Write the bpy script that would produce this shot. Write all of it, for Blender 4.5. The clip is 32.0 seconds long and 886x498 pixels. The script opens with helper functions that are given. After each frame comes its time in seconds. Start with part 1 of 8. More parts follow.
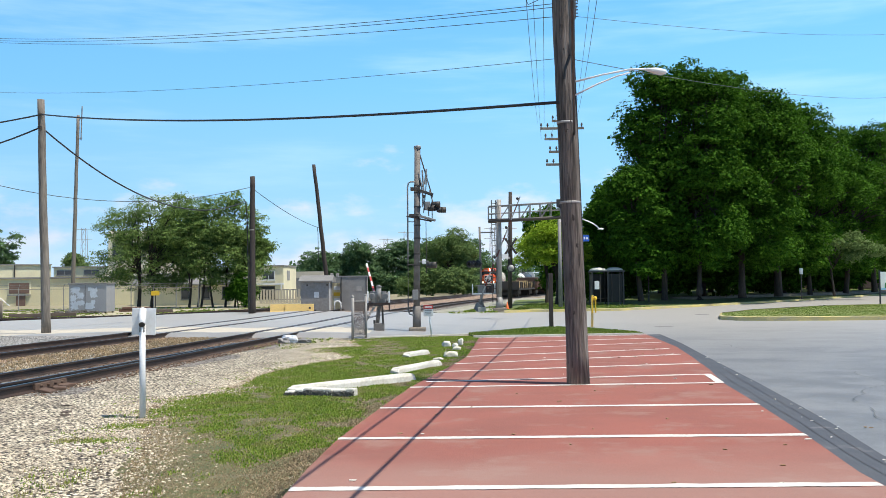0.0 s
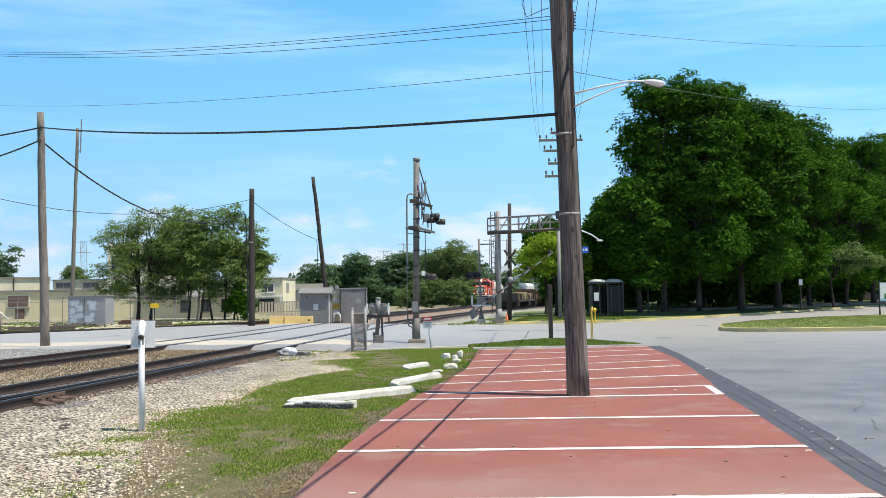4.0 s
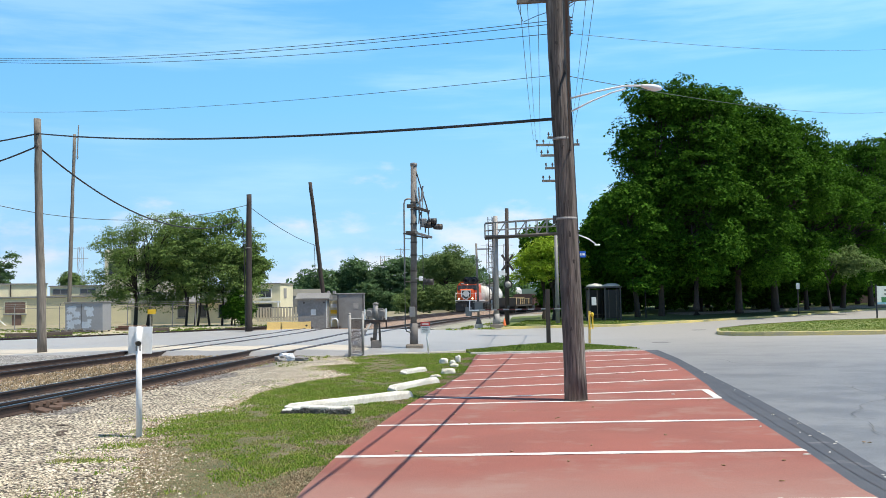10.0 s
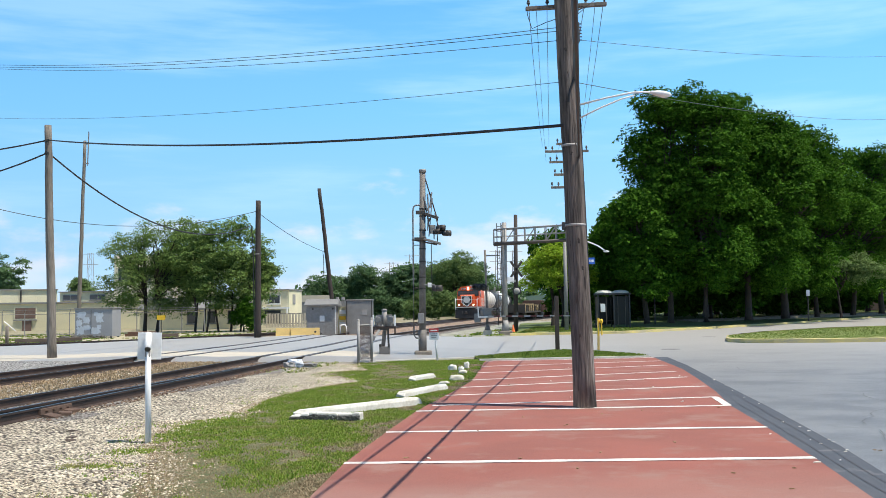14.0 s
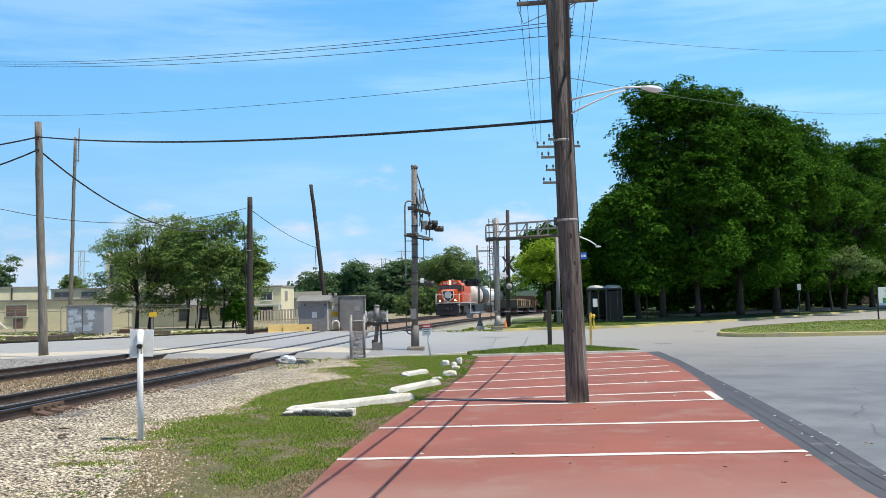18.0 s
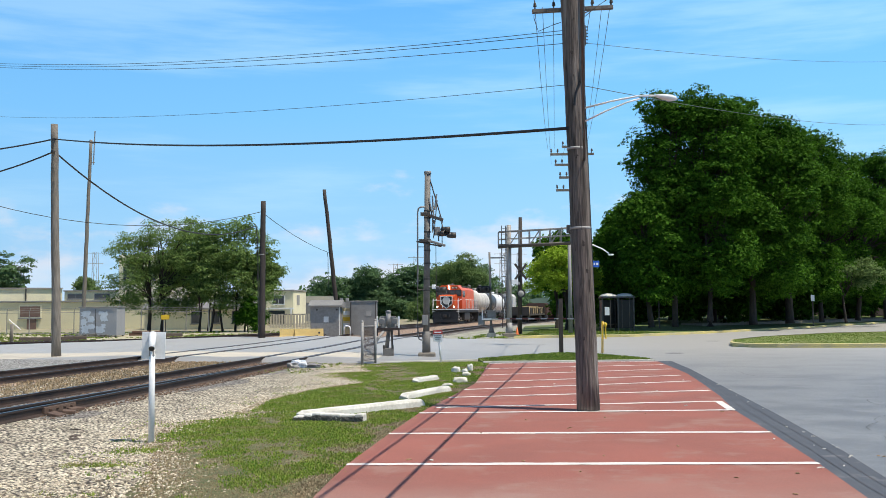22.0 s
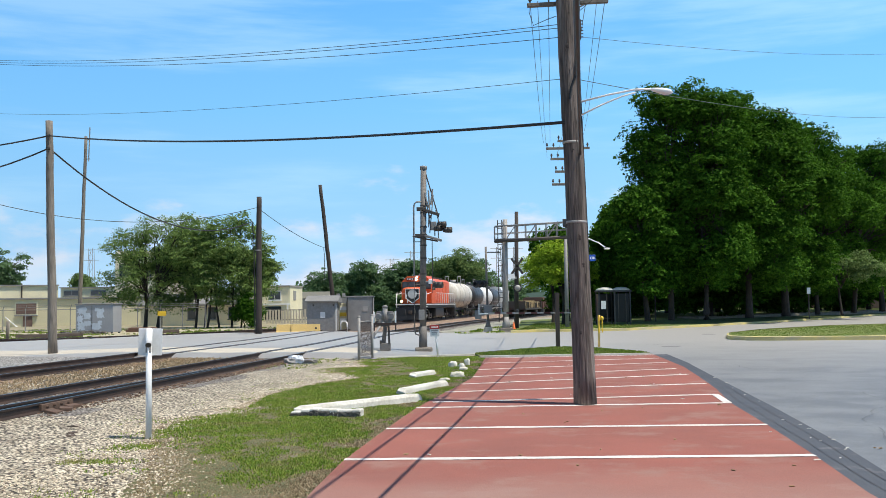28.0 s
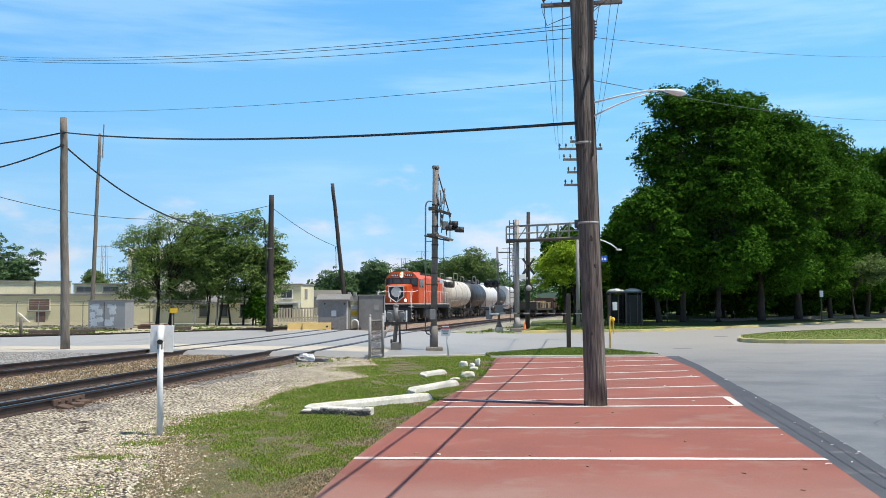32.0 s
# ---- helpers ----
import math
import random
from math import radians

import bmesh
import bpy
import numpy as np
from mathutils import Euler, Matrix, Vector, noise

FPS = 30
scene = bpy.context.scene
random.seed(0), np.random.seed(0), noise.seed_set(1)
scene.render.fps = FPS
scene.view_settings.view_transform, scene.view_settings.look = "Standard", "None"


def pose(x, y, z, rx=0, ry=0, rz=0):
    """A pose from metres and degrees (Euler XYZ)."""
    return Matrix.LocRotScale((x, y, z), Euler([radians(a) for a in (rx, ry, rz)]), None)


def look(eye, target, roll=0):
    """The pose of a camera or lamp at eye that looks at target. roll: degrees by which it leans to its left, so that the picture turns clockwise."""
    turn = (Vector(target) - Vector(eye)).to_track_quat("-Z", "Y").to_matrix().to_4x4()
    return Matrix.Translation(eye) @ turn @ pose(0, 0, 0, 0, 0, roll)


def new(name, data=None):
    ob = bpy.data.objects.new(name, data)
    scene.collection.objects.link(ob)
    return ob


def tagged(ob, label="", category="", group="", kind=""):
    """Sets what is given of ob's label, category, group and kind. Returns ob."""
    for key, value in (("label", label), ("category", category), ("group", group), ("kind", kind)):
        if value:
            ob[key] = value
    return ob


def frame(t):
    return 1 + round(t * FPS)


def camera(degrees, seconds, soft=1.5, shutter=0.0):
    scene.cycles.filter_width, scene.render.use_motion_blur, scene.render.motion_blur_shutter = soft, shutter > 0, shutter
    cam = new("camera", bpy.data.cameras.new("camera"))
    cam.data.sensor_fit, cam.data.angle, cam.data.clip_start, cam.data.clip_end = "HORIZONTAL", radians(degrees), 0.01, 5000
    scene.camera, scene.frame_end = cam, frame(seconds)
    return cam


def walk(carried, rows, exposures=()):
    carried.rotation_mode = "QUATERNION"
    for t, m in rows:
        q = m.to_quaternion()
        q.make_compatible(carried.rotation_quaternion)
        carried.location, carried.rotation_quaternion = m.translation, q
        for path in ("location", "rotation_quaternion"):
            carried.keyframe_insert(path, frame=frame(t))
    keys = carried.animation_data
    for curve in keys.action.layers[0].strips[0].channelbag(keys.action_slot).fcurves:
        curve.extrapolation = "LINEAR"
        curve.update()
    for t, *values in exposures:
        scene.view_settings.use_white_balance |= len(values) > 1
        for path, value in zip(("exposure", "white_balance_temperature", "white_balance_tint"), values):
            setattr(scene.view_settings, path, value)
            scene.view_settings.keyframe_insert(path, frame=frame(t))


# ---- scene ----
# Camera: held in the hand at one spot; seconds, yaw, pitch, roll in degrees.
EYE = (0.0, 0.0, 1.68)
cam = camera(49.0, 32.0, soft=0.75)
TURNS = (
    (0, -0.064, 2.118, 0.733),
    (0.5, 0.128, 2.176, 0.753),
    (1, 0.095, 2.149, 0.998),
    (1.5, 0.095, 2.451, 0.982),
    (2, 0.319, 2.534, 0.992),
    (2.5, 0.250, 2.545, 0.671),
    (3, -0.046, 2.777, 0.529),
    (3.5, -0.006, 2.810, 0.778),
    (5.5, -0.244, 2.851, 1.015),
    (6, -0.261, 2.870, 0.988),
    (6.5, -0.187, 3.008, 1.000),
    (7, -0.054, 2.991, 1.161),
    (7.5, -0.100, 2.838, 1.228),
    (8, -0.344, 3.032, 1.215),
    (8.5, -0.162, 3.214, 1.242),
    (9, -0.039, 3.056, 1.329),
    (9.5, -0.203, 3.259, 1.048),
    (10, -0.243, 3.107, 1.062),
    (10.5, -0.434, 3.198, 1.140),
    (11, -0.390, 3.565, 1.244),
    (11.5, -0.178, 3.375, 1.123),
    (12, -0.119, 3.464, 1.091),
    (12.5, 0.096, 3.611, 0.994),
    (13, 0.000, 3.730, 1.000),
    (13.5, 0.085, 3.731, 1.083),
    (14, 0.269, 3.493, 0.964),
    (14.5, 0.092, 3.935, 0.943),
    (16.5, -0.204, 3.915, 1.097),
    (17, -0.123, 3.371, 1.354),
    (17.5, 0.041, 3.190, 0.809),
    (18, -0.177, 3.229, 1.225),
    (18.5, -0.023, 3.221, 1.216),
    (19, -0.130, 3.796, 1.106),
    (19.5, -0.177, 3.997, 1.114),
    (20, 0.112, 3.582, 0.879),
    (20.5, 0.514, 3.426, 0.736),
    (21, 0.291, 3.425, 0.701),
    (21.5, 0.573, 3.505, 0.802),
    (22, 0.505, 3.609, 0.483),
    (22.5, 0.458, 3.506, 0.489),
    (23, 0.456, 3.519, 0.553),
    (23.5, 0.251, 3.508, 0.484),
    (24, 0.479, 3.367, 0.842),
    (24.5, 0.532, 3.412, 0.657),
    (25, 0.456, 3.569, 0.557),
    (25.5, 0.751, 3.634, 1.231),
    (27.5, 0.487, 3.288, 1.077),
    (28, 0.306, 3.300, 0.807),
    (28.5, 0.441, 3.321, 1.044),
    (29, 0.533, 3.386, 1.086),
    (29.5, 0.704, 3.413, 0.690),
    (30, 0.442, 3.104, 0.470),
    (30.5, 0.740, 3.232, 0.582),
    (31, 0.746, 3.175, 0.409),
    (31.5, 0.911, 3.154, 0.190),
    (32, 0.955, 3.283, 0.267),
)
walk(cam, [(t, pose(*EYE, 90 + pitch, roll, yaw)) for t, yaw, pitch, roll in TURNS],
     exposures=((0, 0.25), (14, 0.25), (18.5, 0.13), (32, 0.13)))

# ---- world and sun ----
SUN_TO = Vector((0.385, -0.17, 0.91)).normalized()
world = bpy.data.worlds.new("sky")
scene.world = world
world.use_nodes = True
wn = world.node_tree
sky_node = wn.nodes.new("ShaderNodeTexSky")
sky_node.sky_type = "NISHITA"
sky_node.sun_disc = False
sky_node.sun_elevation = math.asin(SUN_TO.z)
sky_node.sun_rotation = math.atan2(SUN_TO.x, SUN_TO.y)
sky_node.air_density, sky_node.dust_density, sky_node.ozone_density = 1.0, 0.6, 1.2
wn.nodes["Background"].inputs["Strength"].default_value = 0.085
tone = wn.nodes.new("ShaderNodeMixRGB")
tone.blend_type = "MULTIPLY"
tone.inputs[0].default_value, tone.inputs[2].default_value = 1.0, (0.85, 0.95, 1.05, 1)
wn.links.new(sky_node.outputs[0], tone.inputs[1])
wn.links.new(tone.outputs[0], wn.nodes["Background"].inputs["Color"])
sun_data = bpy.data.lights.new("sun", "SUN")
sun_data.energy, sun_data.angle, sun_data.color = 5.0, radians(0.53), (1.0, 0.945, 0.84)
sun = new("sun", sun_data)
sun.matrix_world = look(SUN_TO * 60, (0, 0, 0))


# ---- materials ----
def material(name, color, rough=0.8, metal=0.0, second=None, scale=3.0, fine=40.0, amount=0.5,
             bump=0.15, depth=0.01, vary=0.0, spec=0.5, stains=None, stain_scale=0.8, stain_level=0.58, stretch=None):
    """Base colour mixed with a second one at two scales of noise, relief, and a shift from object to object."""
    m = bpy.data.materials.new(name)
    m.use_nodes = True
    t = m.node_tree
    b = t.nodes["Principled BSDF"]
    b.inputs["Roughness"].default_value = rough
    b.inputs["Metallic"].default_value = metal
    b.inputs["Specular IOR Level"].default_value = spec
    co = t.nodes.new("ShaderNodeTexCoord")
    out = co.outputs["Object"]
    if stretch:
        mp = t.nodes.new("ShaderNodeMapping")
        mp.inputs["Scale"].default_value = stretch
        t.links.new(out, mp.inputs["Vector"])
        out = mp.outputs[0]
    n1 = t.nodes.new("ShaderNodeTexNoise")
    n1.inputs["Scale"].default_value, n1.inputs["Detail"].default_value = scale, 6
    n2 = t.nodes.new("ShaderNodeTexNoise")
    n2.inputs["Scale"].default_value, n2.inputs["Detail"].default_value = fine, 4
    for n in (n1, n2):
        t.links.new(out, n.inputs["Vector"])
    add = t.nodes.new("ShaderNodeMath")
    add.operation = "ADD"
    t.links.new(n1.outputs["Fac"], add.inputs[0])
    t.links.new(n2.outputs["Fac"], add.inputs[1])
    ramp = t.nodes.new("ShaderNodeMapRange")
    ramp.inputs["From Min"].default_value, ramp.inputs["From Max"].default_value = 0.75, 1.25
    ramp.inputs["To Max"].default_value = amount
    t.links.new(add.outputs[0], ramp.inputs["Value"])
    mix = t.nodes.new("ShaderNodeMixRGB")
    second = second or tuple(c * 0.6 for c in color)
    mix.inputs[1].default_value, mix.inputs[2].default_value = (*color, 1), (*second, 1)
    t.links.new(ramp.outputs[0], mix.inputs[0])
    last = mix.outputs[0]
    if stains:
        n3 = t.nodes.new("ShaderNodeTexNoise")
        n3.inputs["Scale"].default_value, n3.inputs["Detail"].default_value = stain_scale, 8
        n3.inputs["Roughness"].default_value = 0.65
        t.links.new(out, n3.inputs["Vector"])
        r3 = t.nodes.new("ShaderNodeMapRange")
        r3.inputs["From Min"].default_value, r3.inputs["From Max"].default_value = stain_level, stain_level + 0.1
        t.links.new(n3.outputs["Fac"], r3.inputs["Value"])
        m3 = t.nodes.new("ShaderNodeMixRGB")
        m3.inputs[2].default_value = (*stains, 1)
        t.links.new(r3.outputs[0], m3.inputs[0])
        t.links.new(last, m3.inputs[1])
        last = m3.outputs[0]
    if vary:
        info = t.nodes.new("ShaderNodeObjectInfo")
        hsv = t.nodes.new("ShaderNodeHueSaturation")
        vr = t.nodes.new("ShaderNodeMapRange")
        vr.inputs["To Min"].default_value, vr.inputs["To Max"].default_value = 1 - vary, 1 + vary
        t.links.new(info.outputs["Random"], vr.inputs["Value"])
        t.links.new(vr.outputs[0], hsv.inputs["Value"])
        t.links.new(last, hsv.inputs["Color"])
        last = hsv.outputs[0]
    t.links.new(last, b.inputs["Base Color"])
    if bump:
        bp = t.nodes.new("ShaderNodeBump")
        bp.inputs["Strength"].default_value, bp.inputs["Distance"].default_value = bump, depth
        t.links.new(add.outputs[0], bp.inputs["Height"])
        t.links.new(bp.outputs[0], b.inputs["Normal"])
    return m


def island_material(name, low, high, rough=0.7, translucent=0.0, spec=0.3, patch=None, patch_scale=1.3):
    """Colour that differs from piece to piece of one mesh (leaves, blades, stones), with withered patches."""
    m = bpy.data.materials.new(name)
    m.use_nodes = True
    t = m.node_tree
    b = t.nodes["Principled BSDF"]
    b.inputs["Roughness"].default_value = rough
    b.inputs["Specular IOR Level"].default_value = spec
    geo = t.nodes.new("ShaderNodeNewGeometry")
    mix = t.nodes.new("ShaderNodeMixRGB")
    mix.inputs[1].default_value, mix.inputs[2].default_value = (*low, 1), (*high, 1)
    t.links.new(geo.outputs["Random Per Island"], mix.inputs[0])
    last = mix.outputs[0]
    if patch:
        co = t.nodes.new("ShaderNodeTexCoord")
        nz = t.nodes.new("ShaderNodeTexNoise")
        nz.inputs["Scale"].default_value, nz.inputs["Detail"].default_value = patch_scale, 5
        t.links.new(co.outputs["Object"], nz.inputs["Vector"])
        rg = t.nodes.new("ShaderNodeMapRange")
        rg.inputs["From Min"].default_value, rg.inputs["From Max"].default_value = 0.53, 0.68
        rg.inputs["To Max"].default_value = 0.75
        t.links.new(nz.outputs["Fac"], rg.inputs["Value"])
        m2 = t.nodes.new("ShaderNodeMixRGB")
        m2.inputs[2].default_value = (*patch, 1)
        t.links.new(rg.outputs[0], m2.inputs[0])
        t.links.new(last, m2.inputs[1])
        last = m2.outputs[0]
    t.links.new(last, b.inputs["Base Color"])
    if translucent:
        tr = t.nodes.new("ShaderNodeBsdfTranslucent")
        t.links.new(last, tr.inputs["Color"])
        ms = t.nodes.new("ShaderNodeMixShader")
        ms.inputs[0].default_value = translucent
        t.links.new(b.outputs[0], ms.inputs[1])
        t.links.new(tr.outputs[0], ms.inputs[2])
        t.links.new(ms.outputs[0], t.nodes["Material Output"].inputs["Surface"])
    return m


def glow(name, color, strength):
    m = bpy.data.materials.new(name)
    m.use_nodes = True
    b = m.node_tree.nodes["Principled BSDF"]
    b.inputs["Base Color"].default_value = (*color, 1)
    b.inputs["Emission Color"].default_value = (*color, 1)
    b.inputs["Emission Strength"].default_value = strength
    return m


GROUND = material("dry_earth_and_grass", (0.20, 0.185, 0.085), 0.95, second=(0.34, 0.29, 0.21), scale=0.35, fine=9, amount=0.9, bump=0.5, depth=0.03)
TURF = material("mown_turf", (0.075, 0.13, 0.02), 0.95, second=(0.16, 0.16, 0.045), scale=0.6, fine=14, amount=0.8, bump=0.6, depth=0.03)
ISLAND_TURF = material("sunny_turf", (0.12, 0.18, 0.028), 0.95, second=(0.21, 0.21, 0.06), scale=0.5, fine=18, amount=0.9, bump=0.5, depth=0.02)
PATCHY_TURF = material("patchy_turf", (0.165, 0.14, 0.065), 0.95, second=(0.085, 0.105, 0.03), scale=2.2, fine=48, amount=1.0, bump=1.0, depth=0.03, stains=(0.23, 0.19, 0.125), stain_scale=2.6, stain_level=0.56)
WEEDY_GRAVEL = material("weedy_gravel", (0.40, 0.38, 0.34), 0.95, second=(0.17, 0.175, 0.09), scale=1.1, fine=12, amount=1.0, bump=0.8, depth=0.03)


def stony(name, low, high, gap, size, bump=1.0):
    """Packed stones: a colour for each cell, dark gaps, relief."""
    m = material(name, low, 0.95, second=high, bump=0)
    t = m.node_tree
    b = t.nodes["Principled BSDF"]
    co = t.nodes.new("ShaderNodeTexCoord")
    vo = t.nodes.new("ShaderNodeTexVoronoi")
    vo.inputs["Scale"].default_value, vo.inputs["Randomness"].default_value = 1 / size, 1.0
    t.links.new(co.outputs["Object"], vo.inputs["Vector"])
    big = t.nodes.new("ShaderNodeTexNoise")
    big.inputs["Scale"].default_value, big.inputs["Detail"].default_value = 1.7, 6
    t.links.new(co.outputs["Object"], big.inputs["Vector"])
    sp = t.nodes.new("ShaderNodeSeparateColor")
    t.links.new(vo.outputs["Color"], sp.inputs[0])
    av = t.nodes.new("ShaderNodeMath")
    av.operation = "MULTIPLY_ADD"
    av.inputs[1].default_value = 0.75
    t.links.new(sp.outputs[0], av.inputs[0])
    sh = t.nodes.new("ShaderNodeMapRange")
    sh.inputs["From Min"].default_value, sh.inputs["From Max"].default_value = 0.3, 0.7
    sh.inputs["To Min"].default_value, sh.inputs["To Max"].default_value = -0.12, 0.5
    t.links.new(big.outputs["Fac"], sh.inputs["Value"])
    t.links.new(sh.outputs[0], av.inputs[2])
    mx = t.nodes.new("ShaderNodeMixRGB")
    mx.inputs[1].default_value, mx.inputs[2].default_value = (*low, 1), (*high, 1)
    t.links.new(av.outputs[0], mx.inputs[0])
    ed = t.nodes.new("ShaderNodeMapRange")
    ed.inputs["From Min"].default_value, ed.inputs["From Max"].default_value = 0.33, 0.66
    t.links.new(vo.outputs["Distance"], ed.inputs["Value"])
    m2 = t.nodes.new("ShaderNodeMixRGB")
    m2.inputs[2].default_value = (*gap, 1)
    t.links.new(ed.outputs[0], m2.inputs[0])
    t.links.new(mx.outputs[0], m2.inputs[1])
    t.links.new(m2.outputs[0], b.inputs["Base Color"])
    bp = t.nodes.new("ShaderNodeBump")
    bp.invert = True
    bp.inputs["Strength"].default_value, bp.inputs["Distance"].default_value = bump, size * 0.6
    t.links.new(vo.outputs["Distance"], bp.inputs["Height"])
    t.links.new(bp.outputs[0], b.inputs["Normal"])
    return m


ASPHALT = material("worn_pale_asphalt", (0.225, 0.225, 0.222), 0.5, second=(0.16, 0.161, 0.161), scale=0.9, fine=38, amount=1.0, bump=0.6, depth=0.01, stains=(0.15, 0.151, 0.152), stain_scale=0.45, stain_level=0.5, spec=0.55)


def uneven_band(m, low, high, color, most):
    """Blends a stretch of a surface along y into another colour, running unevenly into the rest."""
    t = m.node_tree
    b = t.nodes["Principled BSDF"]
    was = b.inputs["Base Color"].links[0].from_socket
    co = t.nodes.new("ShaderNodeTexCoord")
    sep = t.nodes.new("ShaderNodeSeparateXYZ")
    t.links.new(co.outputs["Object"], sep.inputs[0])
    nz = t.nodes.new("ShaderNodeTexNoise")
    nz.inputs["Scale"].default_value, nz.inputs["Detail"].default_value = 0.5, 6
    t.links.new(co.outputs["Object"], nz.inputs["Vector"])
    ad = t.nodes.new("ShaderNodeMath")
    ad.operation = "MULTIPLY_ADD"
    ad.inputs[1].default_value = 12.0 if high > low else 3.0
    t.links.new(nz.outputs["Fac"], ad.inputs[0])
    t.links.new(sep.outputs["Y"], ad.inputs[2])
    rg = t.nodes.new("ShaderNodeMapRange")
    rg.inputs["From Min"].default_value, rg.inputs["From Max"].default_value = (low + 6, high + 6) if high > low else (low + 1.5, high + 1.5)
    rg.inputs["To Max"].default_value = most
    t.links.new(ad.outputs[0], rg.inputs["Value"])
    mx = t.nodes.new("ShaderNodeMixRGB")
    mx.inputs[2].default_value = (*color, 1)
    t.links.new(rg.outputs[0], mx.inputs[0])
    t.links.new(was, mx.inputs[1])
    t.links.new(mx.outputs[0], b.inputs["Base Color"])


# asphalt turns gradually paler from about y 20 to 42
uneven_band(ASPHALT, 20, 42, (0.375, 0.358, 0.328), 0.85)
GRAVEL = stony("pale_gravel", (0.27, 0.215, 0.15), (0.90, 0.80, 0.61), (0.04, 0.031, 0.022), 0.045)
GREY_STONES = stony("grey_shoulder_stones", (0.26, 0.25, 0.235), (0.56, 0.54, 0.50), (0.09, 0.08, 0.07), 0.07)
BALLAST = stony("grey_ballast", (0.20, 0.175, 0.15), (0.42, 0.385, 0.34), (0.06, 0.05, 0.042), 0.06)
RUSTY_BALLAST = stony("rust_brown_ballast", (0.30, 0.20, 0.135), (0.52, 0.375, 0.27), (0.15, 0.105, 0.075), 0.07)
CONCRETE = material("pale_concrete", (0.54, 0.48, 0.38), 0.9, second=(0.39, 0.355, 0.30), scale=0.8, fine=30, amount=0.7, bump=0.3)
DIRTY_CONCRETE = material("dirty_concrete", (0.27, 0.23, 0.18), 0.95, second=(0.17, 0.14, 0.11), scale=3, fine=20, amount=0.8, bump=0.5)
RED_PAVING = material("red_painted_asphalt", (0.31, 0.111, 0.084), 0.88, second=(0.225, 0.090, 0.070), scale=0.7, fine=55, amount=1.0, bump=0.5, depth=0.008, stains=(0.28, 0.145, 0.115), stain_scale=0.9, stain_level=0.53, spec=0.25)
# worn, greyer near end of the bays
uneven_band(RED_PAVING, 9.9, 8.3, (0.32, 0.215, 0.178), 0.5)
TAR = material("crack_tar", (0.14, 0.138, 0.134), 0.8, second=(0.1, 0.1, 0.1), bump=0)
DRY_LEAF = material("dry_leaf", (0.25, 0.15, 0.07), 0.9, second=(0.4, 0.3, 0.18), bump=0)
SEALED = material("dark_sealed_asphalt", (0.056, 0.062, 0.076), 0.85, second=(0.085, 0.09, 0.10), scale=1.6, fine=60, amount=0.8, bump=0.25, depth=0.006, stains=(0.15, 0.15, 0.155), stain_scale=1.3, stain_level=0.6)
LINE_PAINT = material("worn_white_paint", (0.72, 0.70, 0.65), 0.8, second=(0.50, 0.43, 0.39), scale=4, fine=45, amount=0.75, bump=0.15, depth=0.003)
KERB_YELLOW = material("faded_yellow_paint", (0.62, 0.50, 0.14), 0.85, second=(0.34, 0.31, 0.23), scale=0.9, fine=20, amount=0.9)
KERB = material("kerb_concrete", (0.56, 0.53, 0.46), 0.9, second=(0.35, 0.31, 0.26), scale=1.5, fine=20, amount=0.8)
WHITEWASH = material("whitewashed_concrete", (0.70, 0.67, 0.60), 0.9, second=(0.46, 0.42, 0.35), scale=3.0, fine=22, amount=0.8, bump=0.4, depth=0.01)
YARD_DIRT = material("pale_trodden_dirt", (0.46, 0.40, 0.29), 0.95, second=(0.30, 0.28, 0.15), scale=0.5, fine=9, amount=0.9, bump=0.5, depth=0.02)
CHIPPED = material("chipped_dark_concrete", (0.075, 0.07, 0.06), 0.95, second=(0.13, 0.12, 0.10), scale=6, fine=30, amount=0.8, bump=0.8)
BROKEN_STONE = material("broken_pale_stone", (0.66, 0.61, 0.50), 0.95, second=(0.45, 0.41, 0.33), scale=3, fine=18, amount=0.8, bump=0.7, depth=0.03)
POLE_WOOD = material("weathered_pole_timber", (0.20, 0.16, 0.135), 0.95, second=(0.045, 0.036, 0.03), scale=8, fine=36, amount=1.0, bump=1.0, depth=0.03, stretch=(1, 1, 0.07), stains=(0.30, 0.27, 0.24), stain_scale=5, stain_level=0.57)
GREY_WOOD = material("silvered_pole_timber", (0.235, 0.205, 0.17), 0.95, second=(0.10, 0.085, 0.07), scale=5, fine=25, amount=0.9, bump=0.7, depth=0.02, stretch=(1, 1, 0.1))
DARK_WOOD = material("tarred_pole_timber", (0.055, 0.042, 0.036), 0.9, second=(0.03, 0.024, 0.02), scale=4, fine=25, amount=0.9, bump=0.6, stretch=(1, 1, 0.15))
TIE_WOOD = material("oily_tie_timber", (0.11, 0.085, 0.068), 0.95, second=(0.06, 0.045, 0.038), scale=3, fine=30, amount=0.9, bump=0.8, vary=0.3)
RUSTED_IRON = material("orange_rusted_iron", (0.13, 0.086, 0.063), 0.9, 0.1, second=(0.10, 0.055, 0.035), scale=6, fine=40, amount=0.9, bump=0.5, vary=0.25)
RAIL_STEEL = material("rusted_rail_steel", (0.075, 0.046, 0.034), 0.6, 0.3, second=(0.026, 0.02, 0.018), scale=2, fine=40, amount=0.9, bump=0.3)
RAIL_HEAD = material("polished_rail_head", (0.10, 0.10, 0.105), 0.3, 1.0, second=(0.07, 0.058, 0.052), scale=1.5, fine=30, amount=0.8, bump=0.05)
GALVANISED = material("dull_galvanised_steel", (0.36, 0.345, 0.325), 0.65, 0.2, second=(0.22, 0.20, 0.18), scale=3, fine=25, amount=0.8, bump=0.15)
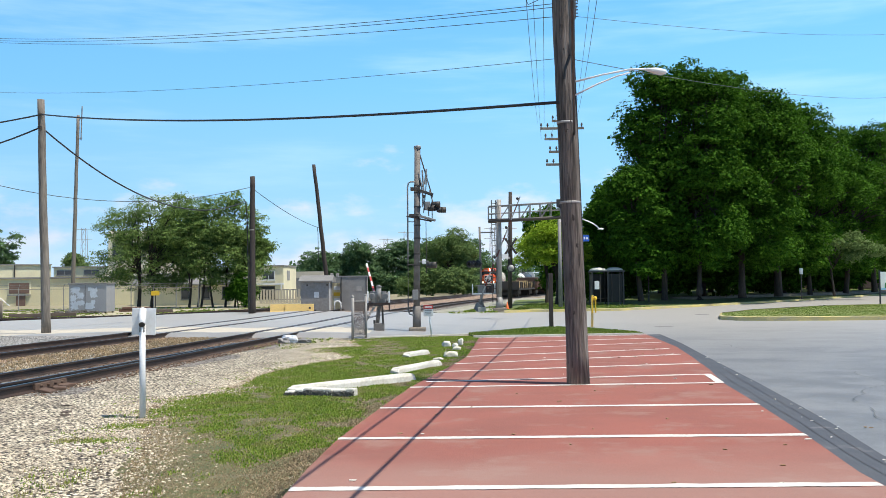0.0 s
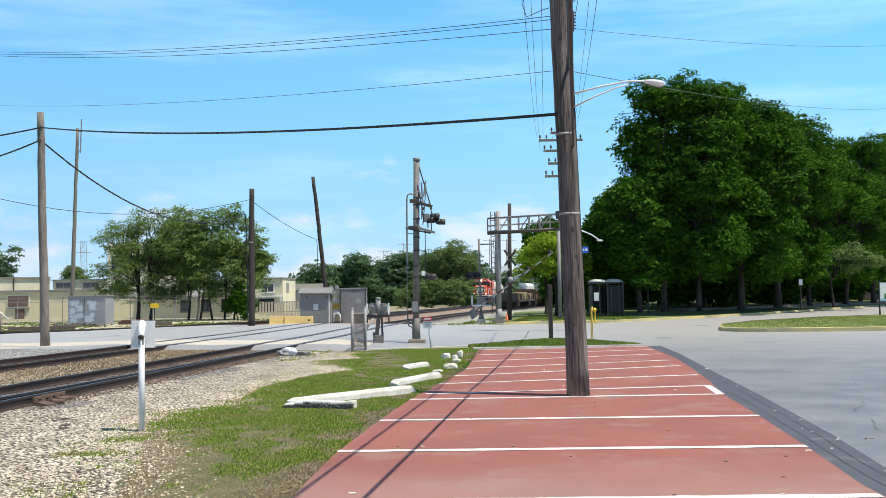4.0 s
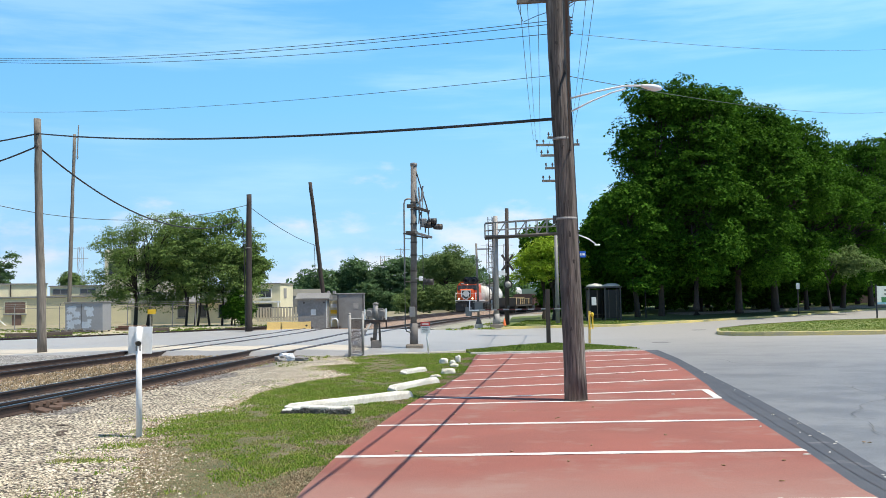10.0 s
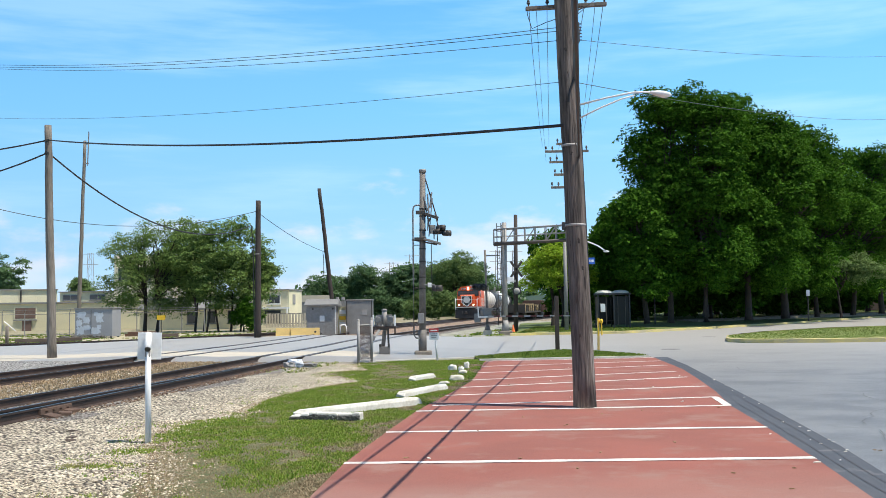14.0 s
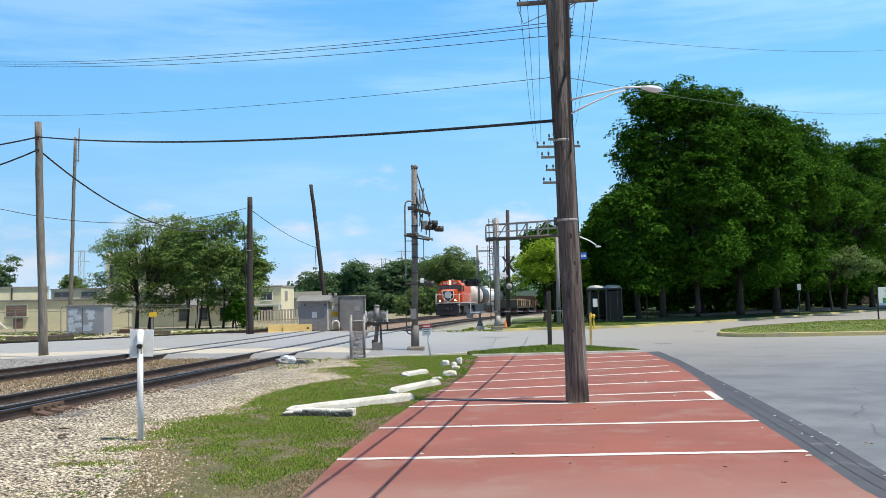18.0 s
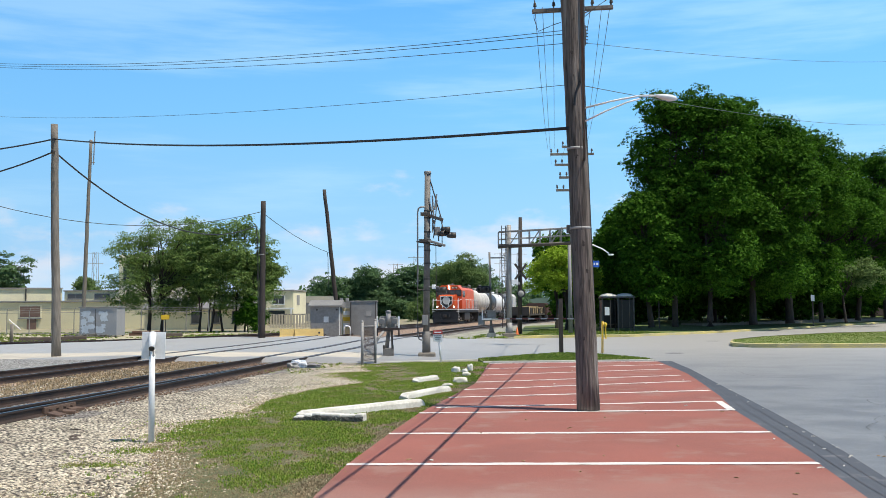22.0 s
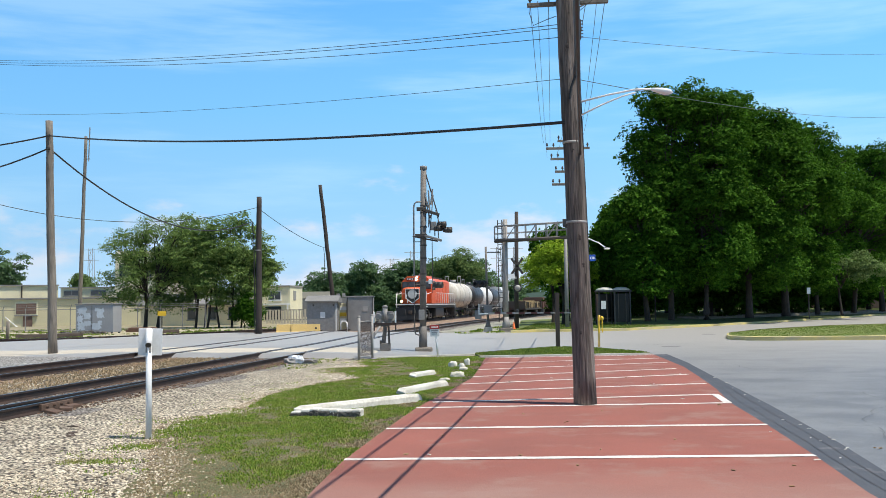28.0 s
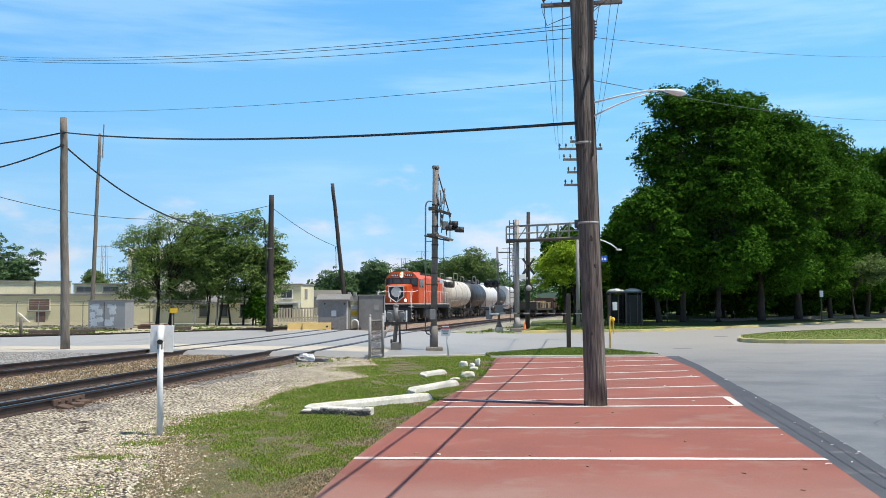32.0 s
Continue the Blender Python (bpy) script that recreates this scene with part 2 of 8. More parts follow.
MAST_STEEL = material("weathered_mast_steel", (0.20, 0.183, 0.165), 0.75, 0.15, second=(0.12, 0.105, 0.092), scale=3, fine=22, amount=0.9, bump=0.2)
GREY_PAINT = material("grey_paint_on_steel", (0.25, 0.245, 0.235), 0.65, 0.1, second=(0.17, 0.16, 0.15), scale=2, fine=18, amount=0.8, bump=0.15)
DARK_STEEL = material("dark_steel", (0.06, 0.058, 0.055), 0.6, 0.4, second=(0.10, 0.075, 0.055), scale=3, fine=25, amount=0.7)
BLACK_PAINT = material("black_paint", (0.022, 0.022, 0.023), 0.5, second=(0.045, 0.042, 0.04), scale=2, fine=20, amount=0.7, bump=0.1)
WHITE_PAINT = material("white_paint", (0.78, 0.78, 0.77), 0.5, second=(0.62, 0.61, 0.58), scale=3, fine=25, amount=0.6, bump=0.1)
CABLE = material("black_cable_sheath", (0.015, 0.015, 0.016), 0.6, second=(0.03, 0.03, 0.03), bump=0.0)
WIRE = material("weathered_copper_wire", (0.10, 0.12, 0.12), 0.6, 0.4, second=(0.06, 0.07, 0.07), bump=0.0)
PALE_EMBLEM = material("pale_emblem_paint", (0.60, 0.60, 0.58), 0.6, second=(0.46, 0.46, 0.45), scale=6, amount=0.8, bump=0.0)
ORANGE = material("orange_red_paint", (0.72, 0.108, 0.014), 0.45, second=(0.58, 0.078, 0.012), scale=1.2, fine=18, amount=0.7, bump=0.08, stains=(0.40, 0.075, 0.03), stain_scale=0.9, stain_level=0.63)
TANK_CREAM = material("soiled_cream_tank_paint", (0.66, 0.63, 0.57), 0.6, second=(0.42, 0.36, 0.28), scale=0.5, fine=9, amount=0.9, bump=0.08, stains=(0.34, 0.25, 0.16), stain_scale=0.5, stain_level=0.6, stretch=(1, 1, 0.5))
TANK_WHITE = material("white_tank_paint", (0.70, 0.70, 0.68), 0.5, second=(0.6, 0.59, 0.56), scale=0.6, fine=9, amount=0.7, bump=0.08)
TANK_BLACK = material("black_tank_paint", (0.028, 0.029, 0.032), 0.5, second=(0.05, 0.05, 0.052), scale=0.6, fine=9, amount=0.7, bump=0.08)
GLASS_DARK = material("dark_window_glass", (0.02, 0.025, 0.03), 0.08, second=(0.03, 0.035, 0.04), bump=0.0, spec=0.8)
YELLOW = material("safety_yellow_paint", (0.78, 0.50, 0.02), 0.6, second=(0.62, 0.38, 0.03), scale=2, fine=20, amount=0.7, bump=0.1)
BARRIER_YELLOW = material("pale_yellow_barrier_paint", (0.72, 0.50, 0.17), 0.85, second=(0.55, 0.38, 0.16), scale=1.5, fine=14, amount=0.7)
CREAM_WALL = material("cream_painted_block", (0.66, 0.585, 0.37), 0.9, second=(0.56, 0.50, 0.33), scale=0.5, fine=8, amount=0.8, bump=0.25)
PALE_CREAM = material("pale_yellow_render", (0.76, 0.70, 0.48), 0.9, second=(0.57, 0.52, 0.38), scale=0.6, fine=8, amount=0.7, bump=0.2)
GREY_WALL = material("grey_block_wall", (0.29, 0.285, 0.275), 0.9, second=(0.19, 0.18, 0.165), scale=0.6, fine=9, amount=0.8, bump=0.25)
ROOF_GREY = material("grey_roof_felt", (0.24, 0.235, 0.22), 0.95, second=(0.16, 0.155, 0.15), scale=1, fine=14, amount=0.8)
ROOF_GREEN = material("dull_green_sheet_roof", (0.13, 0.20, 0.15), 0.7, second=(0.10, 0.15, 0.12), scale=0.3, fine=5, amount=0.8)
BROWN_SHUTTER = material("brown_roller_shutter", (0.17, 0.105, 0.08), 0.8, second=(0.11, 0.07, 0.055), scale=2, fine=20, amount=0.7)
BRICK = material("dark_brown_brick", (0.15, 0.10, 0.078), 0.9, second=(0.09, 0.06, 0.05), scale=0.9, fine=12, amount=0.9, bump=0.4)
PRIMER = material("pale_primer", (0.50, 0.55, 0.61), 0.8, second=(0.40, 0.44, 0.49), scale=2, fine=10, amount=0.8)
PATCHED_STEEL = material("steel_box_with_primer_patches", (0.30, 0.305, 0.32), 0.7, 0.1, second=(0.24, 0.245, 0.26), scale=0.8, fine=8, amount=0.6, bump=0.1)
BARK = material("grey_brown_bark", (0.05, 0.039, 0.03), 0.95, second=(0.024, 0.019, 0.015), scale=4, fine=18, amount=0.9, bump=1.0, depth=0.04, stretch=(1, 1, 0.25))
FADED_RED = material("faded_dark_red_paint", (0.13, 0.035, 0.03), 0.8, bump=0.0)
GREYED_WHITE = material("greyed_white_paint", (0.42, 0.41, 0.39), 0.8, bump=0.0)
RED_SIGN = material("red_sign_paint", (0.50, 0.06, 0.05), 0.6, bump=0.0)
BLUE_SIGN = material("blue_sign_sheeting", (0.02, 0.12, 0.55), 0.5, bump=0.0)
GREEN_PRINT = material("green_banner_print", (0.06, 0.22, 0.08), 0.7, bump=0.0)
SKY_PRINT = material("pale_blue_banner_print", (0.30, 0.55, 0.72), 0.7, bump=0.0)
CONE_ORANGE = material("orange_plastic", (0.8, 0.16, 0.03), 0.6, bump=0.0)
PLASTIC_SHEET = material("crumpled_white_plastic", (0.75, 0.76, 0.78), 0.4, second=(0.5, 0.52, 0.55), scale=6, fine=20, amount=0.8, bump=0.6, depth=0.04)
SHELTER_DOME = material("hazy_roof_dome", (0.62, 0.60, 0.52), 0.5, second=(0.48, 0.46, 0.40), scale=2, amount=0.8, bump=0.1)
SHELTER_GLASS = material("dim_shelter_panel", (0.012, 0.014, 0.014), 0.3, second=(0.02, 0.02, 0.02), bump=0.0, spec=0.2)
BROWN_FREIGHT = material("oxide_brown_wagon_paint", (0.16, 0.085, 0.06), 0.8, second=(0.10, 0.06, 0.045), scale=0.8, fine=9, amount=0.8)
TIMBER_LOAD = material("yellow_timber_load", (0.55, 0.42, 0.22), 0.9, second=(0.40, 0.29, 0.15), scale=0.9, fine=9, amount=0.8)
HEADLIGHT = glow("lit_headlight", (1.0, 0.93, 0.75), 14)
DITCH_LIGHT = glow("lit_ditch_light", (1.0, 0.85, 0.55), 6)
LEAF_DARK = island_material("dark_maple_leaf", (0.018, 0.058, 0.004), (0.075, 0.180, 0.015), 0.7, 0.24, 0.05)
LEAF_MID = island_material("mid_green_leaf", (0.075, 0.135, 0.033), (0.23, 0.33, 0.09), 0.65, 0.35, 0.12)
LEAF_BRIGHT = island_material("fresh_green_leaf", (0.18, 0.30, 0.018), (0.42, 0.56, 0.055), 0.6, 0.42, 0.1)
# distance haze is mixed into this leaf colour: lighter and bluer
LEAF_FAR = island_material("hazed_far_leaf", (0.065, 0.125, 0.055), (0.15, 0.24, 0.105), 0.8, 0.3, 0.05)
LEAF_OLIVE = island_material("olive_willow_leaf", (0.09, 0.145, 0.05), (0.19, 0.27, 0.09), 0.8, 0.35, 0.05)
GRASS_BLADE = island_material("grass_blade", (0.09, 0.205, 0.014), (0.35, 0.40, 0.075), 0.7, 0.35, 0.15, (0.33, 0.28, 0.12), 1.6)
MOWN_BLADE = island_material("mown_blade", (0.075, 0.15, 0.016), (0.21, 0.26, 0.05), 0.7, 0.3, 0.15, (0.26, 0.24, 0.08), 0.5)
DRY_BLADE = island_material("dry_grass_blade", (0.25, 0.175, 0.10), (0.47, 0.36, 0.22), 0.8, 0.2)
STONE_CHIP = island_material("limestone_chip", (0.15, 0.115, 0.08), (0.80, 0.70, 0.53), 0.95, 0.0, 0.1, (0.38, 0.30, 0.205), 1.1)
DARK_CHIP = island_material("ballast_chip", (0.05, 0.034, 0.026), (0.24, 0.165, 0.12), 0.95, 0.0, 0.1)


# ---- mesh helpers ----
def thing(name, label, category, at=(0, 0, 0), turn=0.0, group="", kind=""):
    ob = new(name)
    ob.empty_display_size = 0.2
    ob.matrix_world = pose(*at, 0, 0, turn)
    return tagged(ob, label, category, group, kind)


def part(name, bm, mat, parent=None, label="", smooth=False):
    me = bpy.data.meshes.new(name)
    bm.to_mesh(me)
    bm.free()
    me.materials.append(mat)
    if smooth:
        me.polygons.foreach_set("use_smooth", [True] * len(me.polygons))
    ob = new(name, me)
    ob.parent = parent
    return tagged(ob, label)


def shared(name, me, parent, m):
    ob = new(name, me)
    ob.parent = parent
    ob.matrix_local = m
    return ob


def raw_mesh(name, verts, faces, mat, smooth=False):
    me = bpy.data.meshes.new(name)
    me.from_pydata(verts if isinstance(verts, np.ndarray) else [tuple(v) for v in verts], [], faces if isinstance(faces, np.ndarray) else [tuple(f) for f in faces])
    me.materials.append(mat)
    if smooth:
        me.polygons.foreach_set("use_smooth", [True] * len(me.polygons))
    me.update()
    return me


def box(c, s, bevel=0.0, m=None, bm=None):
    """A box with its middle at c and the sizes s."""
    bm = bm or bmesh.new()
    made = bmesh.ops.create_cube(bm, size=1.0)["verts"]
    bmesh.ops.transform(bm, matrix=Matrix.Translation(c) @ (m or Matrix()) @ Matrix.Diagonal((*s, 1)), verts=made)
    if bevel:
        edges = list({e for v in made for e in v.link_edges})
        bmesh.ops.bevel(bm, geom=edges, offset=bevel, segments=2, affect="EDGES", profile=0.5)
    return bm


def tube(a, b, ra, rb=None, seg=12, bm=None):
    """A round bar from a to b."""
    bm = bm or bmesh.new()
    a, b = Vector(a), Vector(b)
    d = b - a
    made = bmesh.ops.create_cone(bm, cap_ends=True, segments=seg, radius1=ra, radius2=ra if rb is None else rb, depth=d.length)["verts"]
    bmesh.ops.transform(bm, matrix=Matrix.Translation((a + b) / 2) @ d.to_track_quat("Z", "Y").to_matrix().to_4x4(), verts=made)
    return bm


def ball(c, r, s=(1, 1, 1), bm=None, seg=12):
    bm = bm or bmesh.new()
    made = bmesh.ops.create_uvsphere(bm, u_segments=seg, v_segments=seg // 2 + 2, radius=r)["verts"]
    bmesh.ops.transform(bm, matrix=Matrix.Translation(c) @ Matrix.Diagonal((*s, 1)), verts=made)
    return bm


def lathe(profile, seg=20, bm=None, m=None):
    """A turned body about z from (radius, height) pairs."""
    bm = bm or bmesh.new()
    rings = []
    for r, z in profile:
        ring = [bm.verts.new((r * math.cos(2 * math.pi * k / seg), r * math.sin(2 * math.pi * k / seg), z)) for k in range(seg)]
        rings.append(ring)
    for a, b in zip(rings, rings[1:]):
        for k in range(seg):
            bm.faces.new((a[k], a[(k + 1) % seg], b[(k + 1) % seg], b[k]))
    bm.faces.new(rings[0][::-1])
    bm.faces.new(rings[-1])
    if m:
        bmesh.ops.transform(bm, matrix=m, verts=[v for ring in rings for v in ring])
    return bm


def sweep(points, r, seg=6, bm=None, taper=1.0):
    """A bent round bar along points."""
    bm = bm or bmesh.new()
    pts = [Vector(p) for p in points]
    rings = []
    for i, p in enumerate(pts):
        d = (pts[min(i + 1, len(pts) - 1)] - pts[max(i - 1, 0)]).normalized()
        q = d.to_track_quat("Z", "Y")
        rr = r * (1 + (taper - 1) * i / max(1, len(pts) - 1))
        rings.append([bm.verts.new(p + q @ Vector((rr * math.cos(2 * math.pi * k / seg), rr * math.sin(2 * math.pi * k / seg), 0))) for k in range(seg)])
    for a, b in zip(rings, rings[1:]):
        for k in range(seg):
            bm.faces.new((a[k], a[(k + 1) % seg], b[(k + 1) % seg], b[k]))
    bm.faces.new(rings[0][::-1])
    bm.faces.new(rings[-1])
    return bm


def prism(outline, z0, z1, bm=None):
    """A flat outline (x, y) raised from z0 to z1."""
    bm = bm or bmesh.new()
    low = [bm.verts.new((x, y, z0)) for x, y in outline]
    high = [bm.verts.new((x, y, z1)) for x, y in outline]
    n = len(outline)
    bm.faces.new(low[::-1])
    bm.faces.new(high)
    for k in range(n):
        bm.faces.new((low[k], low[(k + 1) % n], high[(k + 1) % n], high[k]))
    bmesh.ops.recalc_face_normals(bm, faces=bm.faces)
    return bm


def side_prism(outline, x0, x1, bm=None):
    """An outline in (y, z) carried from x0 to x1."""
    bm = bm or bmesh.new()
    low = [bm.verts.new((x0, y, z)) for y, z in outline]
    high = [bm.verts.new((x1, y, z)) for y, z in outline]
    n = len(outline)
    f = [bm.faces.new(low[::-1]), bm.faces.new(high)]
    for k in range(n):
        f.append(bm.faces.new((low[k], low[(k + 1) % n], high[(k + 1) % n], high[k])))
    bmesh.ops.recalc_face_normals(bm, faces=f)
    return bm


def sag(a, b, drop, n=16):
    a, b = Vector(a), Vector(b)
    return [a.lerp(b, i / n) - Vector((0, 0, 4 * drop * (i / n) * (1 - i / n))) for i in range(n + 1)]


# ---- the plan: tracks, road edges ----
TRACK_NEAR = ((-11.6, -20), (-9.3, 0), (-7.45, 15), (-5.95, 28), (-4.6, 40), (-3.6, 52), (-0.9, 70), (2.7, 90), (8.2, 115), (15.5, 145), (24, 175), (40, 220))
TRACK_MAIN = ((-16.8, -20), (-14.0, 0), (-11.9, 18), (-9.5, 37), (-8.2, 50), (-7.2, 67), (-5.35, 82.5), (-2.1, 101), (1.0, 120), (2.9, 132), (8.1, 172), (15, 215), (26, 265), (45, 330))
TRACK_FAR = ((-95, 47), (-60, 47.5), (-40, 48.6), (-30, 49.4), (-21.4, 52), (-17.0, 56.2), (-12.4, 66), (-9.4, 77), (-7.7, 88), (-5.4, 99), (-1.4, 118), (1.4, 132), (6.8, 172))
RAIL_TOP = 0.2


def smooth_line(points, step=1.0):
    """Points evenly spaced along a smooth curve through the plan's points."""
    p = [np.array(q, float) for q in points]
    p = [2 * p[0] - p[1]] + p + [2 * p[-1] - p[-2]]
    out = []
    for a, b, c, d in zip(p, p[1:], p[2:], p[3:]):
        for u in np.linspace(0, 1, 24, endpoint=False):
            out.append(0.5 * (2 * b + (c - a) * u + (2 * a - 5 * b + 4 * c - d) * u * u + (3 * b - a - 3 * c + d) * u ** 3))
    out = np.array(out + [p[-2]])
    run = np.concatenate([[0], np.cumsum(np.linalg.norm(np.diff(out, axis=0), axis=1))])
    s = np.arange(0, run[-1], step)
    return np.stack([np.interp(s, run, out[:, 0]), np.interp(s, run, out[:, 1])], 1)


NEAR_LINE, MAIN_LINE, FAR_LINE = (smooth_line(t, 0.5) for t in (TRACK_NEAR, TRACK_MAIN, TRACK_FAR))
ALL_LINES = np.concatenate([NEAR_LINE, MAIN_LINE, FAR_LINE])


def track_gap(x, y):
    return float(np.sqrt(((ALL_LINES - (x, y)) ** 2).sum(1).min()))


ROAD_NEAR = ((-90, 38), (-40, 38), (-16, 35.3), (-9, 32.2), (-2.3, 30.9), (0.84, 32.6), (2.9, 35.5), (4.2, 36.7), (5.4, 35), (6.6, 31.6))
ROAD_FAR = ((-90, 44), (-40, 46.5), (-30, 47.4), (-22.5, 49.2), (-18.4, 52.4), (-15.3, 57.6), (-13.2, 60.2), (-10.8, 60.6), (-8, 60.2), (-3, 56.5), (0.5, 54.4), (4.9, 57.4), (10.5, 57.8), (16.5, 63.9), (26.7, 76), (47, 103), (90, 150))


def on(line, x):
    return float(np.interp(x, [p[0] for p in line], [p[1] for p in line]))


def road_rise(x, y):
    """The crossing lifts the road to the rails."""
    g = track_gap(x, y)
    edge = min(1.0, max(0.0, (y - on(ROAD_NEAR, x)) / 0.6), max(0.0, (on(ROAD_FAR, x) - y) / 0.6))
    return 0.012 + 0.178 * edge * min(1.0, max(0.0, 1 - (g - 1.6) / 5.0))


# ---- ground, road and parking ----
def strip_sheet(name, xs, low, high, rows, height, mat, label, category):
    verts, faces = [], []
    for x in xs:
        a, b = low(x), high(x)
        for k in range(rows + 1):
            y = a + (b - a) * k / rows
            verts.append((x, y, height(x, y)))
    n = rows + 1
    for i in range(len(xs) - 1):
        for k in range(rows):
            faces.append((i * n + k, (i + 1) * n + k, (i + 1) * n + k + 1, i * n + k + 1))
    ob = new(name, raw_mesh(name, verts, faces, mat))
    return tagged(ob, label, category, kind="structure")


def flat(name, outline, z, mat, label, category, thick=0.01):
    ob = part(name, prism(outline, z - thick, z), mat)
    return tagged(ob, label, category, kind="structure")


def build_ground():
    n = 64
    ring = [(2600 * math.cos(2 * math.pi * k / n), 2600 * math.sin(2 * math.pi * k / n), 0) for k in range(n)]
    me = raw_mesh("ground", ring, [range(n)], GROUND)
    tagged(new("ground", me), "dry earth with thin patchy grass beside the tracks", "ground", kind="structure")
    # crossing road, west part lifted to the rails
    xs = np.concatenate([np.arange(-90, -30, 3.0), np.arange(-30, 6.6, 0.6), [6.6]])
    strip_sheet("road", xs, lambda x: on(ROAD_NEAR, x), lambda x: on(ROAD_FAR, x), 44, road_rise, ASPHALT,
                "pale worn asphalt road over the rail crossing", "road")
    xs = np.concatenate([np.arange(6.6, 30, 1.3), np.arange(30, 91, 6.0)])
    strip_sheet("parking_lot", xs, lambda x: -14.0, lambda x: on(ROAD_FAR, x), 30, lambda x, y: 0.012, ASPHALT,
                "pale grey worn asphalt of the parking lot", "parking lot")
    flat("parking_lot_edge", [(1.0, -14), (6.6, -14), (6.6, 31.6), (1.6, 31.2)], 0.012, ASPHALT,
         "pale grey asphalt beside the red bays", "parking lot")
    # red bays and the dark sealed strip beside them
    left = [(-1.62, -6), (-1.25, 8.9), (-1.15, 10.64), (-0.86, 13.25), (-0.54, 15.87), (-0.07, 18.64), (0.54, 22.27), (1.15, 30.6)]
    right = [(6.5, 31.05), (6.0, 25.07), (5.5, 21.5), (5.04, 18.47), (4.58, 15.97), (4.24, 13.13), (3.89, 10.5), (3.58, 8.44), (2.6, -6)]
    flat("parking_bays", left + right, 0.022, RED_PAVING, "brick-red painted asphalt parking bays with white lines", "parking bays")
    outer = [(3.2, -6), (4.15, 9.28), (4.5, 11.32), (5.12, 15.78), (5.9, 22.02), (6.5, 26.6), (6.95, 31.1)]
    flat("sealed_strip", right[::-1] + outer[::-1], 0.020, SEALED, "dark sealed asphalt strip along the red bays", "pavement")
    # seams in the sealed strip, and crumbs of paint along it
    for u in (0.3, 0.66):
        bm = bmesh.new()
        rows = []
        for y in np.arange(7.0, 30.0, 0.4):
            xl = float(np.interp(y, [p[1] for p in right[::-1]], [p[0] for p in right[::-1]]))
            xr = float(np.interp(y, [p[1] for p in outer], [p[0] for p in outer]))
            x = xl + (xr - xl) * u + 0.02 * noise.noise((u * 9, y, 0.0))
            rows.append([bm.verts.new((x + e, y, 0.0235)) for e in (-0.0035, 0.0035)])
        for lo, hi in zip(rows, rows[1:]):
            bm.faces.new((lo[0], lo[1], hi[1], hi[0]))
        tagged(part("seam", bm, DARK_STEEL), "thin dark seam in the sealed strip", "seam", kind="structure")
    rng = random.Random(61)
    for k in range(16):
        y = 7.5 + 14 * rng.random() ** 1.3
        xr = float(np.interp(y, [p[1] for p in outer], [p[0] for p in outer])) - 0.25 * rng.random() ** 2
        ob = thing("paint_crumb", "small pale crumb of paint on the sealed strip", "litter", (xr, y, 0.021), rng.uniform(0, 180), "litter")
        part("crumb", lump((0, 0, 0.003), (rng.uniform(0.008, 0.028), rng.uniform(0.006, 0.014), 0.004), 900 + k, rough=0.6), WHITEWASH, ob)
    # painted lines
    lines = [((-1.4, 2.75), (3.2, 2.65)), ((-1.35, 5.4), (3.3, 5.3)), ((-1.27, 8.03), (3.53, 7.93)), ((-1.15, 10.64), (3.89, 10.5)),
             ((-0.86, 13.25), (4.24, 13.13)), ((-0.54, 15.87), (4.58, 15.97)),
             ((-0.29, 16.74), (4.77, 17.46)), ((-0.07, 18.64), (5.18, 19.78)), ((0.25, 20.43), (5.44, 22.32)), ((0.54, 22.5), (5.64, 24.27)),
             ((0.75, 24.9), (5.99, 26.83)), ((0.95, 27.6), (6.25, 28.9)), ((1.15, 30.2), (6.45, 30.7))]
    for k, (a, b) in enumerate(lines):
        a, b = Vector((*a, 0)), Vector((*b, 0))
        d = (b - a).normalized()
        side = Vector((-d.y, d.x, 0)) * 0.072
        bm = bmesh.new()
        n = 24
        rng = random.Random(k)
        lo, hi = [], []
        for i in range(n + 1):
            p = a.lerp(b, i / n) + Vector((0, 0, 0.027))
            lo.append(bm.verts.new(p - side * (1 + 0.18 * rng.uniform(-1, 1))))
            hi.append(bm.verts.new(p + side * (1 + 0.18 * rng.uniform(-1, 1))))
        for i in range(n):
            bm.faces.new((lo[i], lo[i + 1], hi[i + 1], hi[i]))
        ob = part("bay_line", bm, LINE_PAINT)
        tagged(ob, "worn white painted line between parking bays", "road marking", "bay lines", "structure")
    flat("bay_end_mark", [(4.60, 15.97), (4.79, 17.46), (4.66, 17.45), (4.47, 15.97)], 0.0285, LINE_PAINT,
         "white painted end of a narrow hatched bay", "road marking", 0.004)
    # concrete apron west of the crossing, near side
    flat("kerb_bays_end", [(1.0, 30.95), (6.5, 31.35), (6.5, 31.6), (0.98, 31.2)], 0.05, KERB, "pale concrete kerb at the end of the bays", "kerb", 0.07)
    flat("kerb_gate", [(-2.3, 31.0), (0.84, 32.3), (0.9, 32.62), (-2.3, 31.25)], 0.055, KERB, "pale concrete kerb beside the crossing gate", "kerb", 0.1)
    # small grass patch behind the bays
    patch = [(0.95, 31.2), (0.86, 32.6), (1.8, 34.2), (2.9, 35.5), (4.2, 36.7), (5.0, 35.6), (5.6, 34.2), (6.5, 31.62)]
    flat("grass_verge", patch, 0.06, TURF, "small mown grass verge behind the parking bays", "grass", 0.06)
    # far kerb and lawn
    xs = np.concatenate([np.arange(3.6, 30, 0.8), np.arange(30, 91, 5.0)])

